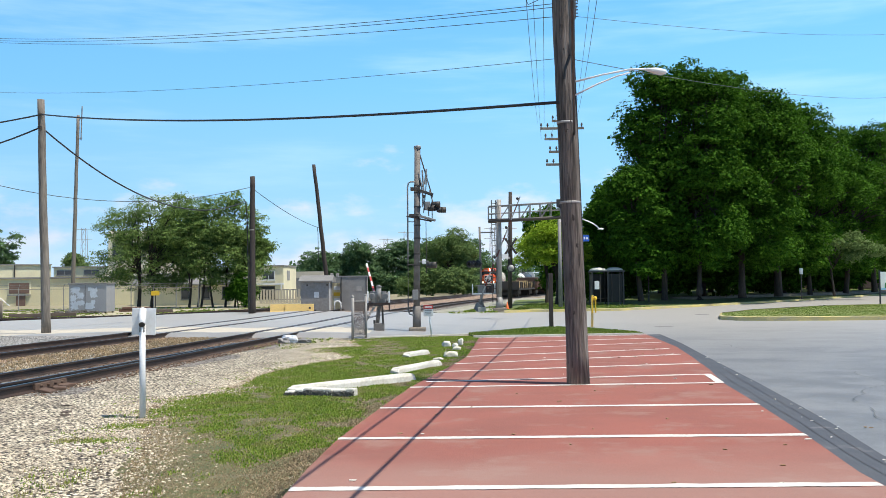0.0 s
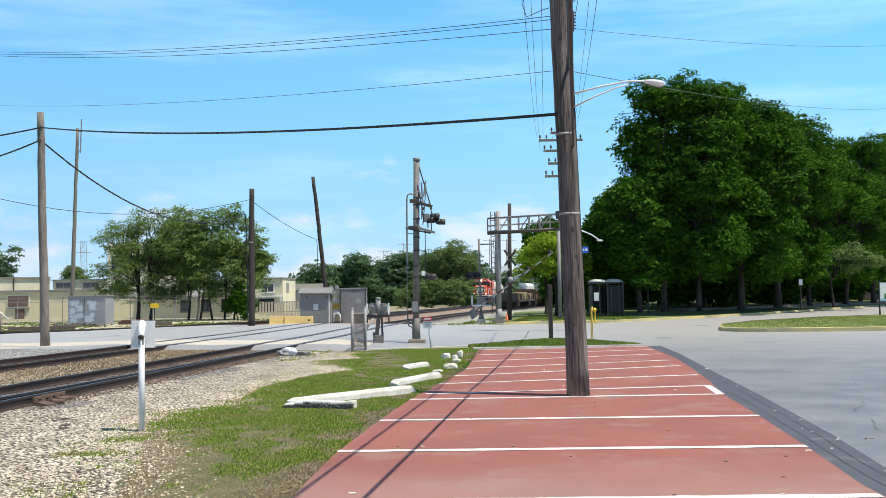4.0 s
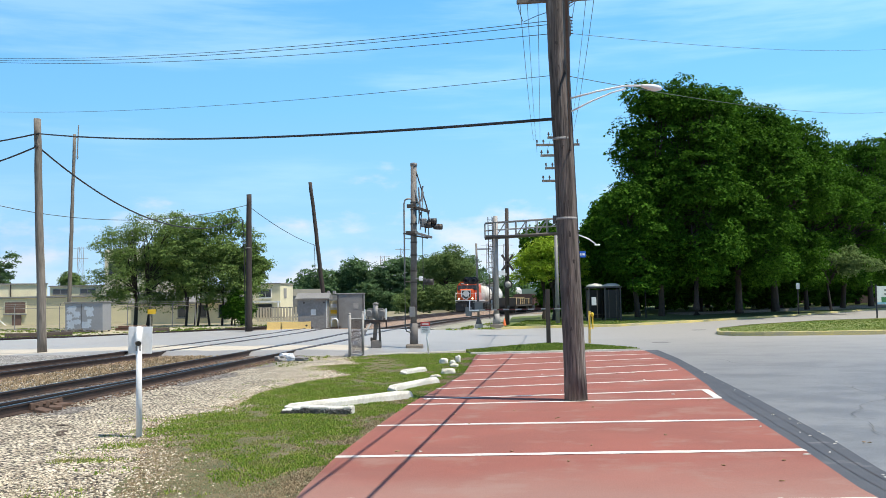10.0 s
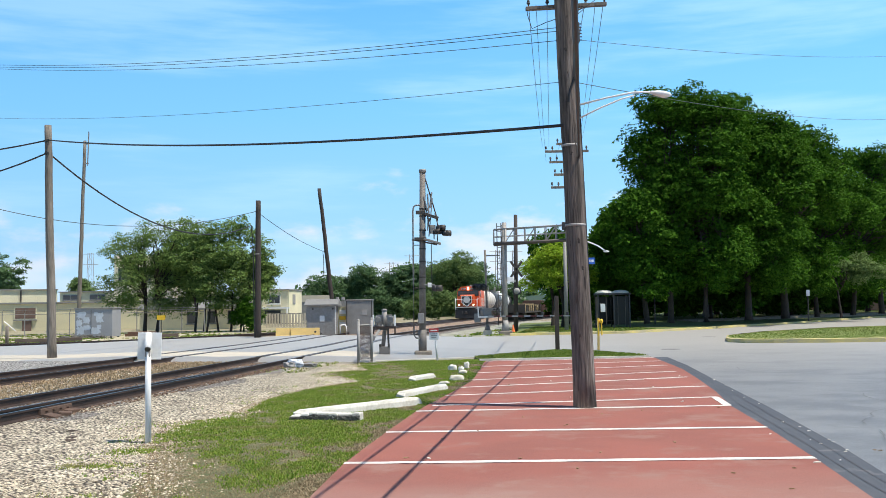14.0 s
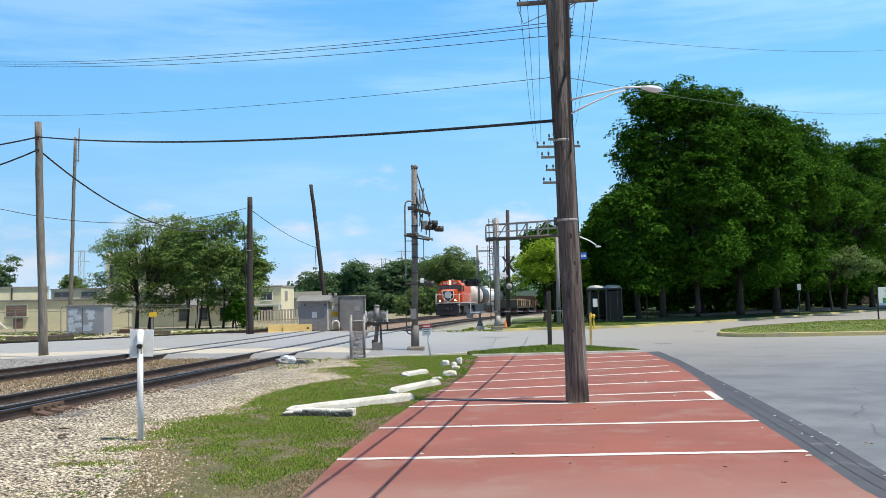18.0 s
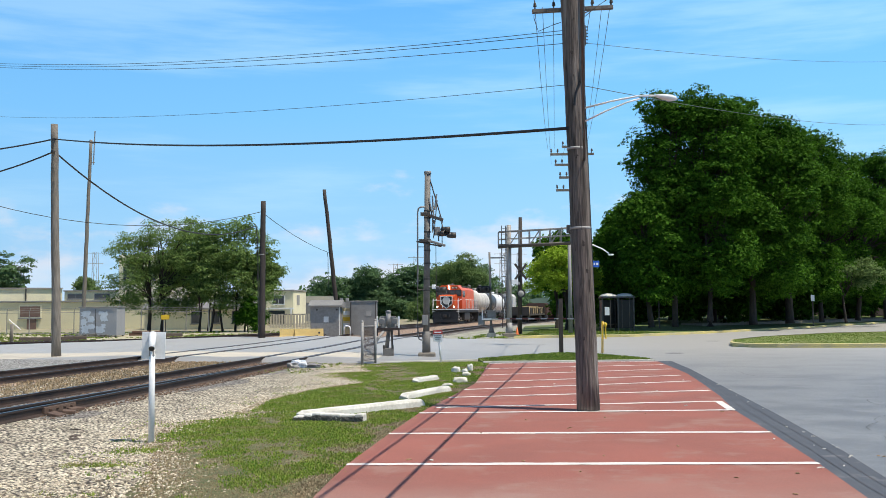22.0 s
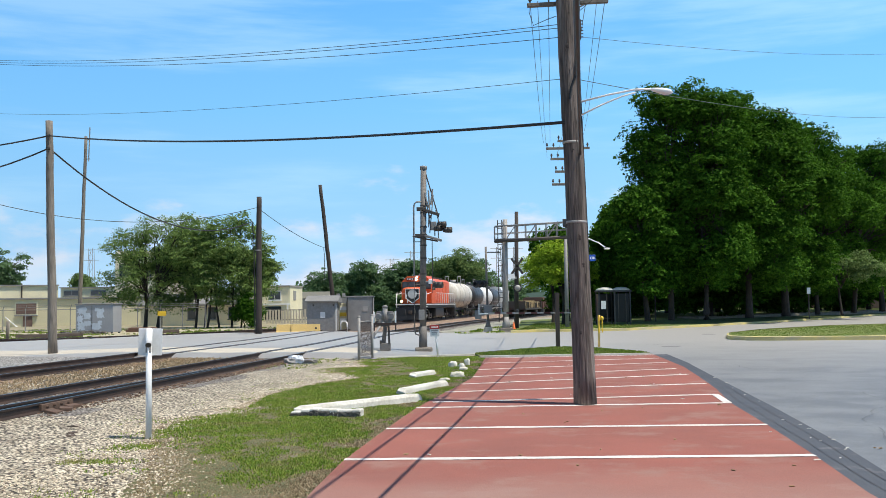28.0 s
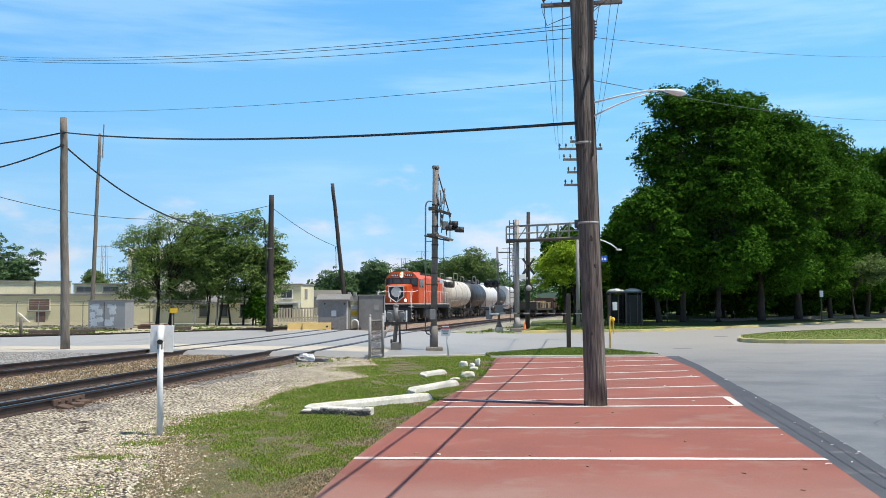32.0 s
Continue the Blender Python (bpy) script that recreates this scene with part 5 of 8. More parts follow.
def build_gantry():
    o = Vector((3.47, 58.7, 0))
    g = thing("signal_gantry", "grey steel cantilever signal gantry with railings over the road", "signal gantry", o)
    part("foundation", box((0, 0, 0.13), (0.8, 0.7, 0.26), 0.04), DIRTY_CONCRETE, g)
    part("base_flare", tube((0, 0, 0.2), (0, 0, 0.9), 0.26, 0.17, 16), GALVANISED, g, smooth=True)
    part("pole", tube((0, 0, 0.2), (0.04, 0, 6.8), 0.155, 0.14, 16), GALVANISED, g, "tall grey steel tube", True)
    part("side_column", box((-0.0, 0.35, 3.5), (0.2, 0.2, 6.4)), GREY_PAINT, g)
    lad = part("ladder", tube((-0.42, -0.2, 0.6), (-0.42, -0.2, 6.75), 0.03, seg=6, bm=tube((-0.12 - 0.05, -0.2, 0.6), (-0.17, -0.2, 6.75), 0.03, seg=6)), DARK_STEEL, g, "dark steel ladder")
    for k in range(19):
        part("rung", tube((-0.42, -0.2, 0.8 + k * 0.32), (-0.17, -0.2, 0.8 + k * 0.32), 0.018, seg=6), DARK_STEEL, lad)
    z0, z1 = 5.5, 6.4
    a = radians(-6)
    x0, x1 = -0.6, 4.4
    dirv = Vector((math.cos(a), math.sin(a), 0.04))

    def at(x, z, s=0):
        return Vector((0, s, z)) + dirv * x
    for s in (-0.35, 0.35):
        part("lower_chord", tube(at(x0, z0, s), at(x1, z0, s), 0.08, seg=8), DARK_STEEL, g, smooth=True)
        part("upper_rail", tube(at(x0, z1, s), at(x1, z1, s), 0.035, seg=8), GREY_PAINT, g, smooth=True)
        part("middle_rail", tube(at(x0, (z0 + z1) / 2, s), at(x1, (z0 + z1) / 2, s), 0.022, seg=6), GREY_PAINT, g)
        for k in range(9):
            x = x0 + (x1 - x0) * k / 8
            part("rail_post", tube(at(x, z0, s), at(x, z1, s), 0.03, seg=6), GREY_PAINT, g)
        for k in (1, 3, 5, 7):
            part("diagonal", tube(at(x0 + (x1 - x0) * k / 8, z0, s), at(x0 + (x1 - x0) * (k + 1) / 8, z1, s), 0.025, seg=6), GREY_PAINT, g)
    part("walkway", box(at((x0 + x1) / 2, z0 + 0.03), (x1 - x0, 0.66, 0.04), 0, Matrix.Rotation(a, 4, "Z")), DARK_STEEL, g, "dark grating walkway")
    for x in (3.7, 4.1):
        signal_lamp(at(x, z1 - 0.25, -0.45), 5, g, 0.16)
    part("lamp_bracket", box(at(3.9, z1 - 0.1, -0.4), (0.9, 0.08, 0.5), 0.02), BLACK_PAINT, g)
    part("sign_plate", box((0.35, -0.3, 3.35), (0.4, 0.03, 0.28), 0.01), WHITE_PAINT, g, "small white plate on the gantry post")


def build_crossbuck():
    g = thing("crossbuck_post", "dark timber post with a weathered crossbuck and bell", "crossing sign", (4.52, 64.9, 0))
    part("post", tube((0, 0, 0), (0.14, 0, 7.85), 0.16, 0.12, 14), DARK_WOOD, g, smooth=True)
    for s in (-1, 1):
        part("crossbuck_blade", box((0.1, -0.22, 4.2), (0.15, 0.03, 1.3), 0.005, Matrix.Rotation(radians(36 * s), 4, "Y")), DARK_STEEL, g, "unpainted back of a crossbuck blade")
    part("plate", box((-0.1, -0.2, 3.42), (0.3, 0.04, 0.16), 0.01), GALVANISED, g)
    ring = part("round_target", lathe([(0.29, -0.02), (0.29, 0.02), (0.01, 0.02)], 24, m=Matrix.Translation((0.1, -0.24, 2.75)) @ Matrix.Rotation(radians(90), 4, "X")), BLACK_PAINT, g, "round black lamp background")
    part("lens", lathe([(0.2, 0.03), (0.2, 0.05), (0.02, 0.07)], 20, m=Matrix.Translation((0.1, -0.24, 2.75)) @ Matrix.Rotation(radians(90), 4, "X")), GALVANISED, ring, smooth=True)
    c = thing("traffic_cone", "small orange traffic cone on grass", "traffic cone", (4.05, 60.5, 0.13))
    part("cone_body", lathe([(0.12, 0.02), (0.1, 0.05), (0.025, 0.45), (0.015, 0.46)], 14), CONE_ORANGE, c, smooth=True)
    part("base_plate", box((0, 0, 0.015), (0.28, 0.28, 0.03), 0.01), CONE_ORANGE, c)


def build_signs():
    # camera-like plate on a white post, back of a sign
    w = thing("sign_post", "white post with a blank metal plate and a white tube bracket", "sign", (-3.89, 12.64, 0))
    part("post", tube((0, 0, -0.02), (0.0, 0, 1.23), 0.038, seg=14), WHITE_PAINT, w, "white painted pipe post", True)
    part("plate", box((0.0, 0.06, 1.255), (0.31, 0.012, 0.35), 0.004, Matrix.Rotation(radians(1.5), 4, "Y")), WHITE_PAINT, w, "blank pale metal sign plate")
    tb = part("bracket_tube", tube((-0.01, 0.05, 1.405), (0.045, -0.17, 1.225), 0.045, seg=16), WHITE_PAINT, w, "white tube tilted down", True)
    part("tube_mouth", tube((0.0452, -0.171, 1.224), (0.0472, -0.179, 1.218), 0.037, seg=14), BLACK_PAINT, tb)
    part("clamp", box((0.0, 0.0, 1.16), (0.07, 0.07, 0.09), 0.01), GALVANISED, w)
    # chain-link panel
    f = thing("fence_panel", "short chain-link fence panel between two grey pipe posts", "fence", (-2.8, 30.4, 0))
    d = Vector((0.36, 0.62, 0))
    for k in (0, 1):
        p = part("post", tube(d * k, d * k + Vector((0.01, 0, 1.33 + 0.04 * k)), 0.045, seg=12), GALVANISED, f, smooth=True)
        part("post_cap", ball(d * k + Vector((0.01, 0, 1.34 + 0.04 * k)), 0.05), GALVANISED, p, smooth=True)
    for z in (0.1, 1.2):
        part("rail", tube(Vector((0, 0, z)), d + Vector((0, 0, z)), 0.018), GALVANISED, f)
    bm = bmesh.new()
    for k in range(-22, 23):
        for s in (1, -1):
            u0, u1 = max(0, k / 22), min(1, k / 22 + 1)
            if u1 - u0 < 0.05:
                continue
            a = d * (u0 if s > 0 else 1 - u0) + Vector((0, 0, 0.1 + 1.1 * (u0 - k / 22)))
            b = d * (u1 if s > 0 else 1 - u1) + Vector((0, 0, 0.1 + 1.1 * (u1 - k / 22)))
            tube(a, b, 0.0045, seg=4, bm=bm)
    part("mesh", bm, RAIL_STEEL, f, "chain-link wire mesh")
    # warning sign with red head
    s = thing("warning_sign", "small red and white warning sign on a white post", "sign", (-0.35, 31.24, 0))
    part("post", tube((0, 0, 0), (-0.09, 0, 1.0), 0.03), WHITE_PAINT, s, smooth=True)
    pl = part("plate", box((-0.1, -0.035, 0.86), (0.30, 0.012, 0.36), 0.004), WHITE_PAINT, s)
    part("header", box((-0.1, -0.045, 0.98), (0.30, 0.01, 0.13)), RED_SIGN, pl, "red header with an unreadable white line")
    part("text_bar", box((-0.1, -0.053, 0.98), (0.22, 0.006, 0.035)), WHITE_PAINT, pl)
    for k in range(3):
        part("text_bar", box((-0.1, -0.045, 0.87 - 0.055 * k), (0.22 - 0.03 * k, 0.006, 0.02)), GREY_PAINT, pl)
    # dark post, yellow post
    p = thing("bollard_post", "tall dark timber post at the grass verge", "post", (4.05, 36.4, 0.05))
    part("post", box((0.02, 0, 1.0), (0.15, 0.15, 2.05), 0.012), DARK_WOOD, p)
    y = thing("hydrant_marker", "yellow painted pipe marker on a slim post", "marker post", (5.66, 36.8, 0.02))
    part("post", tube((0, 0, 0), (0.02, 0, 1.2), 0.045), BARRIER_YELLOW, y, smooth=True)
    part("frame", sweep([(0.0, -0.06, 1.2), (0.0, -0.06, 0.55), (0.13, -0.06, 0.55), (0.13, -0.06, 1.1)], 0.03), YELLOW, y)
    part("cap", ball((0.12, -0.06, 1.08), 0.07, (1, 1, 1.2)), YELLOW, y, smooth=True)
    b = thing("street_sign", "blue street name sign on a thin post", "street sign", (7.0, 50, 0.02))
    part("post", tube((0, 0, 0), (0, 0, 4.25), 0.035), GALVANISED, b)
    pl = part("plate", box((0.3, 0, 3.97), (0.62, 0.02, 0.33), 0.004), BLUE_SIGN, b)
    for x, wd in ((0.36, 0.06), (0.50, 0.12)):
        part("text_bar", box((x, -0.014, 3.97), (wd, 0.006, 0.12)), WHITE_PAINT, pl)
    l2 = thing("street_lamp", "far grey street lamp with an arched pale arm", "street lamp", (7.55, 62, 0.1), group="street lamps")
    part("post", tube((0, 0, 0), (0, 0, 5.7), 0.14, 0.1, seg=14), GREY_PAINT, l2, "grey steel lamp post", True)
    part("bracket_arm", sweep([(0, 0, 5.5), (0.35, -0.02, 5.72), (0.9, -0.05, 5.78), (1.5, -0.08, 5.66), (2.1, -0.1, 5.4), (2.5, -0.12, 5.1)], 0.045), WHITE_PAINT, l2, smooth=True)
    part("lamp_head", ball((2.62, -0.12, 5.02), 0.12, (1.7, 0.8, 0.55)), WHITE_PAINT, l2, smooth=True)
    for x, yy, h, lab in ((28.2, 76.3, 2.45, "small white parking sign on a dark post by the kerb"), (15.3, 72, 3.0, "small white square sign on a post under the trees")):
        q = thing("parking_sign", lab, "sign", (x, yy, 0.2), group="parking signs")
        part("post", tube((0, 0, 0), (0, 0, h), 0.05), DARK_STEEL, q)
        part("plate", box((0, -0.06, h - 0.25), (0.28 if x > 20 else 0.45, 0.02, 0.48), 0.005), WHITE_PAINT, q)
    # banner on the island
    n = thing("banner", "white, green and blue printed banner between dark posts", "banner", (26.75, 59.4, 0.17))
    for x in (0, 2.6):
        part("post", tube((x, 0, 0), (x, 0, 2.05), 0.05), BLACK_PAINT, n)
    part("sheet", box((1.3, 0.0, 1.42), (2.5, 0.015, 1.1)), WHITE_PAINT, n, "white banner sheet")
    part("green_field", prism([(0.5, -0.012), (2.5, -0.012), (2.5, -0.02), (0.3, -0.02)], 0.98, 1.3), GREEN_PRINT, n)
    part("blue_field", box((1.3, -0.012, 0.92), (2.5, 0.008, 0.12)), SKY_PRINT, n)
    for k in range(2):
        part("text_bar", box((0.95, -0.014, 1.72 - 0.25 * k), (0.9, 0.008, 0.12)), GREY_PAINT, n)


def lump(c, s, seed, bm=None, rough=0.3):
    bm = bm or bmesh.new()
    made = bmesh.ops.create_icosphere(bm, subdivisions=3, radius=1.0)["verts"]
    for v in made:
        k = 1 + rough * noise.noise(v.co * 1.6 + Vector((seed * 7.3, 0, 0))) + rough * 0.5 * noise.noise(v.co * 4 + Vector((0, seed * 3.1, 0)))
        p = Vector((max(-0.86, min(0.86, v.co.x)), max(-0.86, min(0.86, v.co.y)), max(-0.7, min(0.8, v.co.z)))) * 1.15
        v.co = Vector(c) + Vector((p.x * s[0], p.y * s[1], p.z * s[2])) * k
    return bm


def build_kerb_blocks():
    def bar(a, b, w, h, label, seed, name="parking_block"):
        a, b = Vector((*a, 0)), Vector((*b, 0))
        ob = thing(name, label, "parking block", (a + b) / 2, math.degrees(math.atan2((b - a).y, (b - a).x)), "parking blocks")
        L = (b - a).length
        bm = bmesh.new()
        n = 26
        rings = []
        rng = random.Random(seed)
        prof = ((-1, 0), (-0.93, 0.7), (-0.72, 1.0), (0.72, 1.0), (0.93, 0.7), (1, 0))
        for i in range(n + 1):
            x = -L / 2 + L * i / n
            rings.append([bm.verts.new((x + 0.03 * rng.uniform(-1, 1), w / 2 * p * (1 + 0.02 * rng.uniform(-1, 1)), max(-0.02, h * q * (1 + 0.022 * rng.uniform(-1, 1)) - (0.04 if i in (0, n) else 0)))) for p, q in prof])
        for r, s_ in zip(rings, rings[1:]):
            for k in range(5):
                bm.faces.new((r[k], r[k + 1], s_[k + 1], s_[k]))
        bm.faces.new(rings[0])
        bm.faces.new(rings[-1][::-1])
        bmesh.ops.recalc_face_normals(bm, faces=bm.faces)
        part("block", bm, WHITEWASH, ob)
    bar((-2.35, 15.2), (-0.55, 17.2), 0.23, 0.14, "long whitewashed concrete parking block lying askew in grass", 1)
    bar((-0.92, 18.4), (-0.1, 20.3), 0.2, 0.125, "cracked whitewashed concrete parking block in grass", 2)
    bar((-0.85, 22.6), (-0.4, 23.6), 0.2, 0.12, "short whitewashed concrete stub lying in grass", 4)
    ob = thing("broken_block", "broken whitewashed concrete slab with dark chipped edges in grass", "parking block", (-1.88, 14.98, 0), -14, "parking blocks")
    rng = random.Random(12)
    x = -0.56
    while x < 0.55:
        w = rng.uniform(0.12, 0.24)
        z = 0.075 + 0.05 * (x > -0.4) + rng.uniform(-0.012, 0.012)
        part("chunk", box((x + w / 2, rng.uniform(-0.02, 0.02), z / 2), (w, 0.2, z), 0.02), WHITEWASH, ob)
        for k in range(2):
            part("chipped_face", lump((x + w * (0.3 + 0.4 * k), -0.1, z * 0.42), (w * 0.3, 0.02, z * 0.34), 60 + k + int(x * 50), rough=0.6), CHIPPED, ob, "dark chipped concrete face")
        x += w - 0.004
    for i, (x, y, s) in enumerate((((0.1, 26.3, 0), 0, (0.13, 0.1, 0.13)), ((0.33, 26.0, 0), 0, (0.1, 0.1, 0.1)),
                                   ((0.5, 26.9, 0), 0, (0.09, 0.08, 0.15)), ((-0.1, 21.6, 0), 0, (0.15, 0.12, 0.06)), ((0.18, 22.6, 0), 0, (0.2, 0.12, 0.11)), ((0.36, 24.9, 0), 0, (0.13, 0.09, 0.08)))):
        ob = thing("boulder", "whitewashed concrete lump in grass" if i < 3 else "pale yellowish broken stone in grass", "rock", x, group="rocks")
        part("stone", lump((0, 0, s[2] * 0.5), [0.78 * k for k in s], i + 1), WHITEWASH if i < 3 else BROKEN_STONE, ob, smooth=True)
    g = thing("plastic_bundle", "crumpled white and grey plastic sheet beside the rail", "litter", (-4.47, 28.5, 0.02))
    part("sheet", lump((0, 0, 0.12), (0.22, 0.16, 0.14), 21, rough=0.5), PLASTIC_SHEET, g)
    part("sheet_fold", lump((0.32, 0.05, 0.06), (0.28, 0.14, 0.08), 22, rough=0.6), GREY_PAINT, g)
    part("sheet_fold", lump((-0.12, -0.1, 0.08), (0.16, 0.12, 0.1), 23, rough=0.6), GALVANISED, g)
    for i, (x, y) in enumerate(((-5.35, 13.9), (-5.1, 13.2), (-5.0, 12.9))):
        ob = thing("tie_scrap", "dark scrap of rotten timber on gravel", "debris", (x, y, 0.0), 30 * i, "debris")
        part("chunk", lump((0, 0, 0.02), (0.06, 0.035, 0.026), 31 + i, rough=0.7), TIE_WOOD, ob)


# ---- cabinets, sheds, buildings ----
def build_cabinets():
    c = thing("steel_cabinet", "large grey steel cabinet with pale primer patches on short legs", "equipment cabinet", (-24.9, 69.3, -0.1), -4)
    c.scale = (0.88, 0.88, 0.88)
    part("body", box((0, 0, 1.35), (3.1, 1.7, 2.25), 0.04), PATCHED_STEEL, c)
    part("roof", box((0, 0, 2.5), (3.24, 1.84, 0.1), 0.03), GREY_PAINT, c)
    part("door_seam", box((-0.2, -0.865, 1.35), (0.03, 0.02, 2.0)), DARK_STEEL, c)
    for x in (-1.4, 0, 1.4):
        for y in (-0.7, 0.7):
            part("leg", box((x, y, 0.14), (0.12, 0.12, 0.3)), DARK_STEEL, c)
    rng = random.Random(5)
    for px, pz, pw, ph in ((-1.0, 1.95, 0.42, 0.3), (-0.6, 1.55, 0.3, 0.28), (-1.2, 1.35, 0.26, 0.3), (-1.1, 0.75, 0.36, 0.36), (-0.55, 0.95, 0.36, 0.22), (0.15, 0.7, 0.42, 0.3), (0.45, 1.0, 0.2, 0.2), (0.5, 1.75, 0.34, 0.42), (0.2, 2.05, 0.2, 0.16)):
        ring = []
        for k in range(18):
            q = 1 + 0.22 * math.sin(3 * k + px * 9) + rng.uniform(-0.14, 0.14)
            ring.append((px + pw * q * max(-0.85, min(0.85, 1.1 * math.cos(6.2832 * k / 18))), pz + ph * q * max(-0.85, min(0.85, 1.1 * math.sin(6.2832 * k / 18)))))
        bm = prism(ring, 0.852, 0.856 + rng.uniform(0, 0.004))
        bmesh.ops.transform(bm, matrix=Matrix.Rotation(radians(90), 4, "X"), verts=bm.verts)
        part("primer_patch", bm, PRIMER, c, "pale blue-grey primer patch")
    s = thing("equipment_shed", "small grey block shed with a shallow pitched roof and open door", "shed", (-8.22, 64.3, 0), 0)
    part("wall", box((-0.05, 0, 1.0), (1.85, 1.9, 2.0), 0.01), GREY_WALL, s, "weathered grey block wall")
    bm = side_prism([(-1.15, 1.98), (-1.15, 2.06), (0, 2.42), (1.15, 2.06), (1.15, 1.98)], -1.1, 1.1)
    part("roof", bm, ROOF_GREY, s, "grey-brown pitched roof")
    d = part("door", box((0.9, -0.35, 0.95), (0.05, 0.8, 1.85), 0.01), GREY_PAINT, s)
    part("door_frame", box((0.89, -0.8, 0.97), (0.08, 0.08, 1.95)), WHITE_PAINT, s)
    part("notice", box((0.05, -0.96, 1.15), (0.32, 0.015, 0.38), 0.004), WHITE_PAINT, s, "small pale notice plate")
    for x in (-0.55, 0.75):
        part("vent_cap", tube((x, -0.98, 1.78), (x, -0.94, 1.78), 0.06), DARK_STEEL, s)
    g = thing("equipment_bungalow", "large grey-green steel signal bungalow", "equipment cabinet", (-5.95, 66.0, 0), 3)
    part("body", box((0, 0, 1.15), (1.8, 1.9, 2.3), 0.03), GREY_PAINT, g)
    part("roof", box((0, 0, 2.33), (1.9, 2.0, 0.08), 0.03), GREY_PAINT, g)
    part("notice", box((0.35, -0.96, 1.5), (0.34, 0.015, 0.36), 0.004), GALVANISED, g)
    for x in (-0.83, 0.83):
        part("corner_post", box((x, -0.955, 1.15), (0.06, 0.03, 2.25)), DARK_STEEL, g)
    q = thing("meter_cabinet", "pale utility cabinets with yellow labels beside the shed", "equipment cabinet", (-7.0, 65.6, 0))
    part("body", box((0, 0, 0.95), (0.75, 0.5, 1.9), 0.02), CREAM_WALL, q)
    for k in range(3):
        part("panel", box((0.0, -0.26, 0.75 + 0.4 * k), (0.55, 0.02, 0.25), 0.01), YELLOW if k == 1 else WHITE_PAINT, q)
    # yellow barrier blocks
    for x, y, L, lab in ((-8.93, 61.0, 1.75, "pale yellow painted concrete barrier beside the rails"), (-10.3, 61.1, 0.92, "short yellow concrete barrier block beside the rails")):
        b = thing("concrete_barrier", lab, "barrier", (x, y, 0.05), 0, "barriers")
        bm = side_prism([(-0.3, 0), (-0.22, 0.15), (-0.14, 0.55), (0.14, 0.55), (0.22, 0.15), (0.3, 0)], -L / 2, L / 2)
        part("block", bm, BARRIER_YELLOW, b)
        if L > 1:
            part("drain_hole", tube((L / 2 - 0.22, -0.2, 0.3), (L / 2 - 0.22, -0.12, 0.3), 0.07), BLACK_PAINT, b)
    h = thing("fire_hydrant", "small white pipe hoop beside the shed", "pipe", (-6.85, 63.8, 0))
    part("hoop", sweep([(-0.2, 0, 0), (-0.2, 0, 0.6), (-0.1, 0, 0.7), (0.1, 0, 0.7), (0.2, 0, 0.6), (0.2, 0, 0)], 0.06), WHITE_PAINT, h, smooth=True)
    # yellow box marker near the left trees
    y = thing("track_marker", "bright yellow marker plate on a post", "marker post", (-20.9, 71.0, 0))
    part("post", tube((0, 0, 0), (0, 0, 1.2), 0.04), DARK_STEEL, y)
    part("plate", box((0, -0.05, 1.35), (0.6, 0.05, 0.34), 0.01), YELLOW, y)
    for k in range(2):
        t = thing("timber_stack", "low stack of brown timbers beside the track", "timber", (-22.7 + k * 0.2, 71.4, 0.14 * k))
        for j in range(3):
            part("timber", box((0, 0.24 * j, 0.11), (1.9, 0.22, 0.2), 0.01), BROWN_FREIGHT, t)


def window(parent, c, w, h, face, frame_mat, pane_mat, bars=1):
    """A framed window in a wall whose outer side is at y = face."""
    x, z = c
    f = part("window", box((x, face - 0.02, z), (w + 0.16, 0.08, h + 0.16), 0.01), frame_mat, parent)
    part("pane", box((x, face - 0.065, z), (w, 0.012, h)), pane_mat, f, "dark glass pane")
    for k in range(bars):
        part("glazing_bar", box((x - w / 2 + w * (k + 1) / (bars + 1), face - 0.077, z), (0.05, 0.02, h)), frame_mat, f)
    part("sill", box((x, face - 0.09, z - h / 2 - 0.12), (w + 0.3, 0.16, 0.08)), frame_mat, f)
    return f


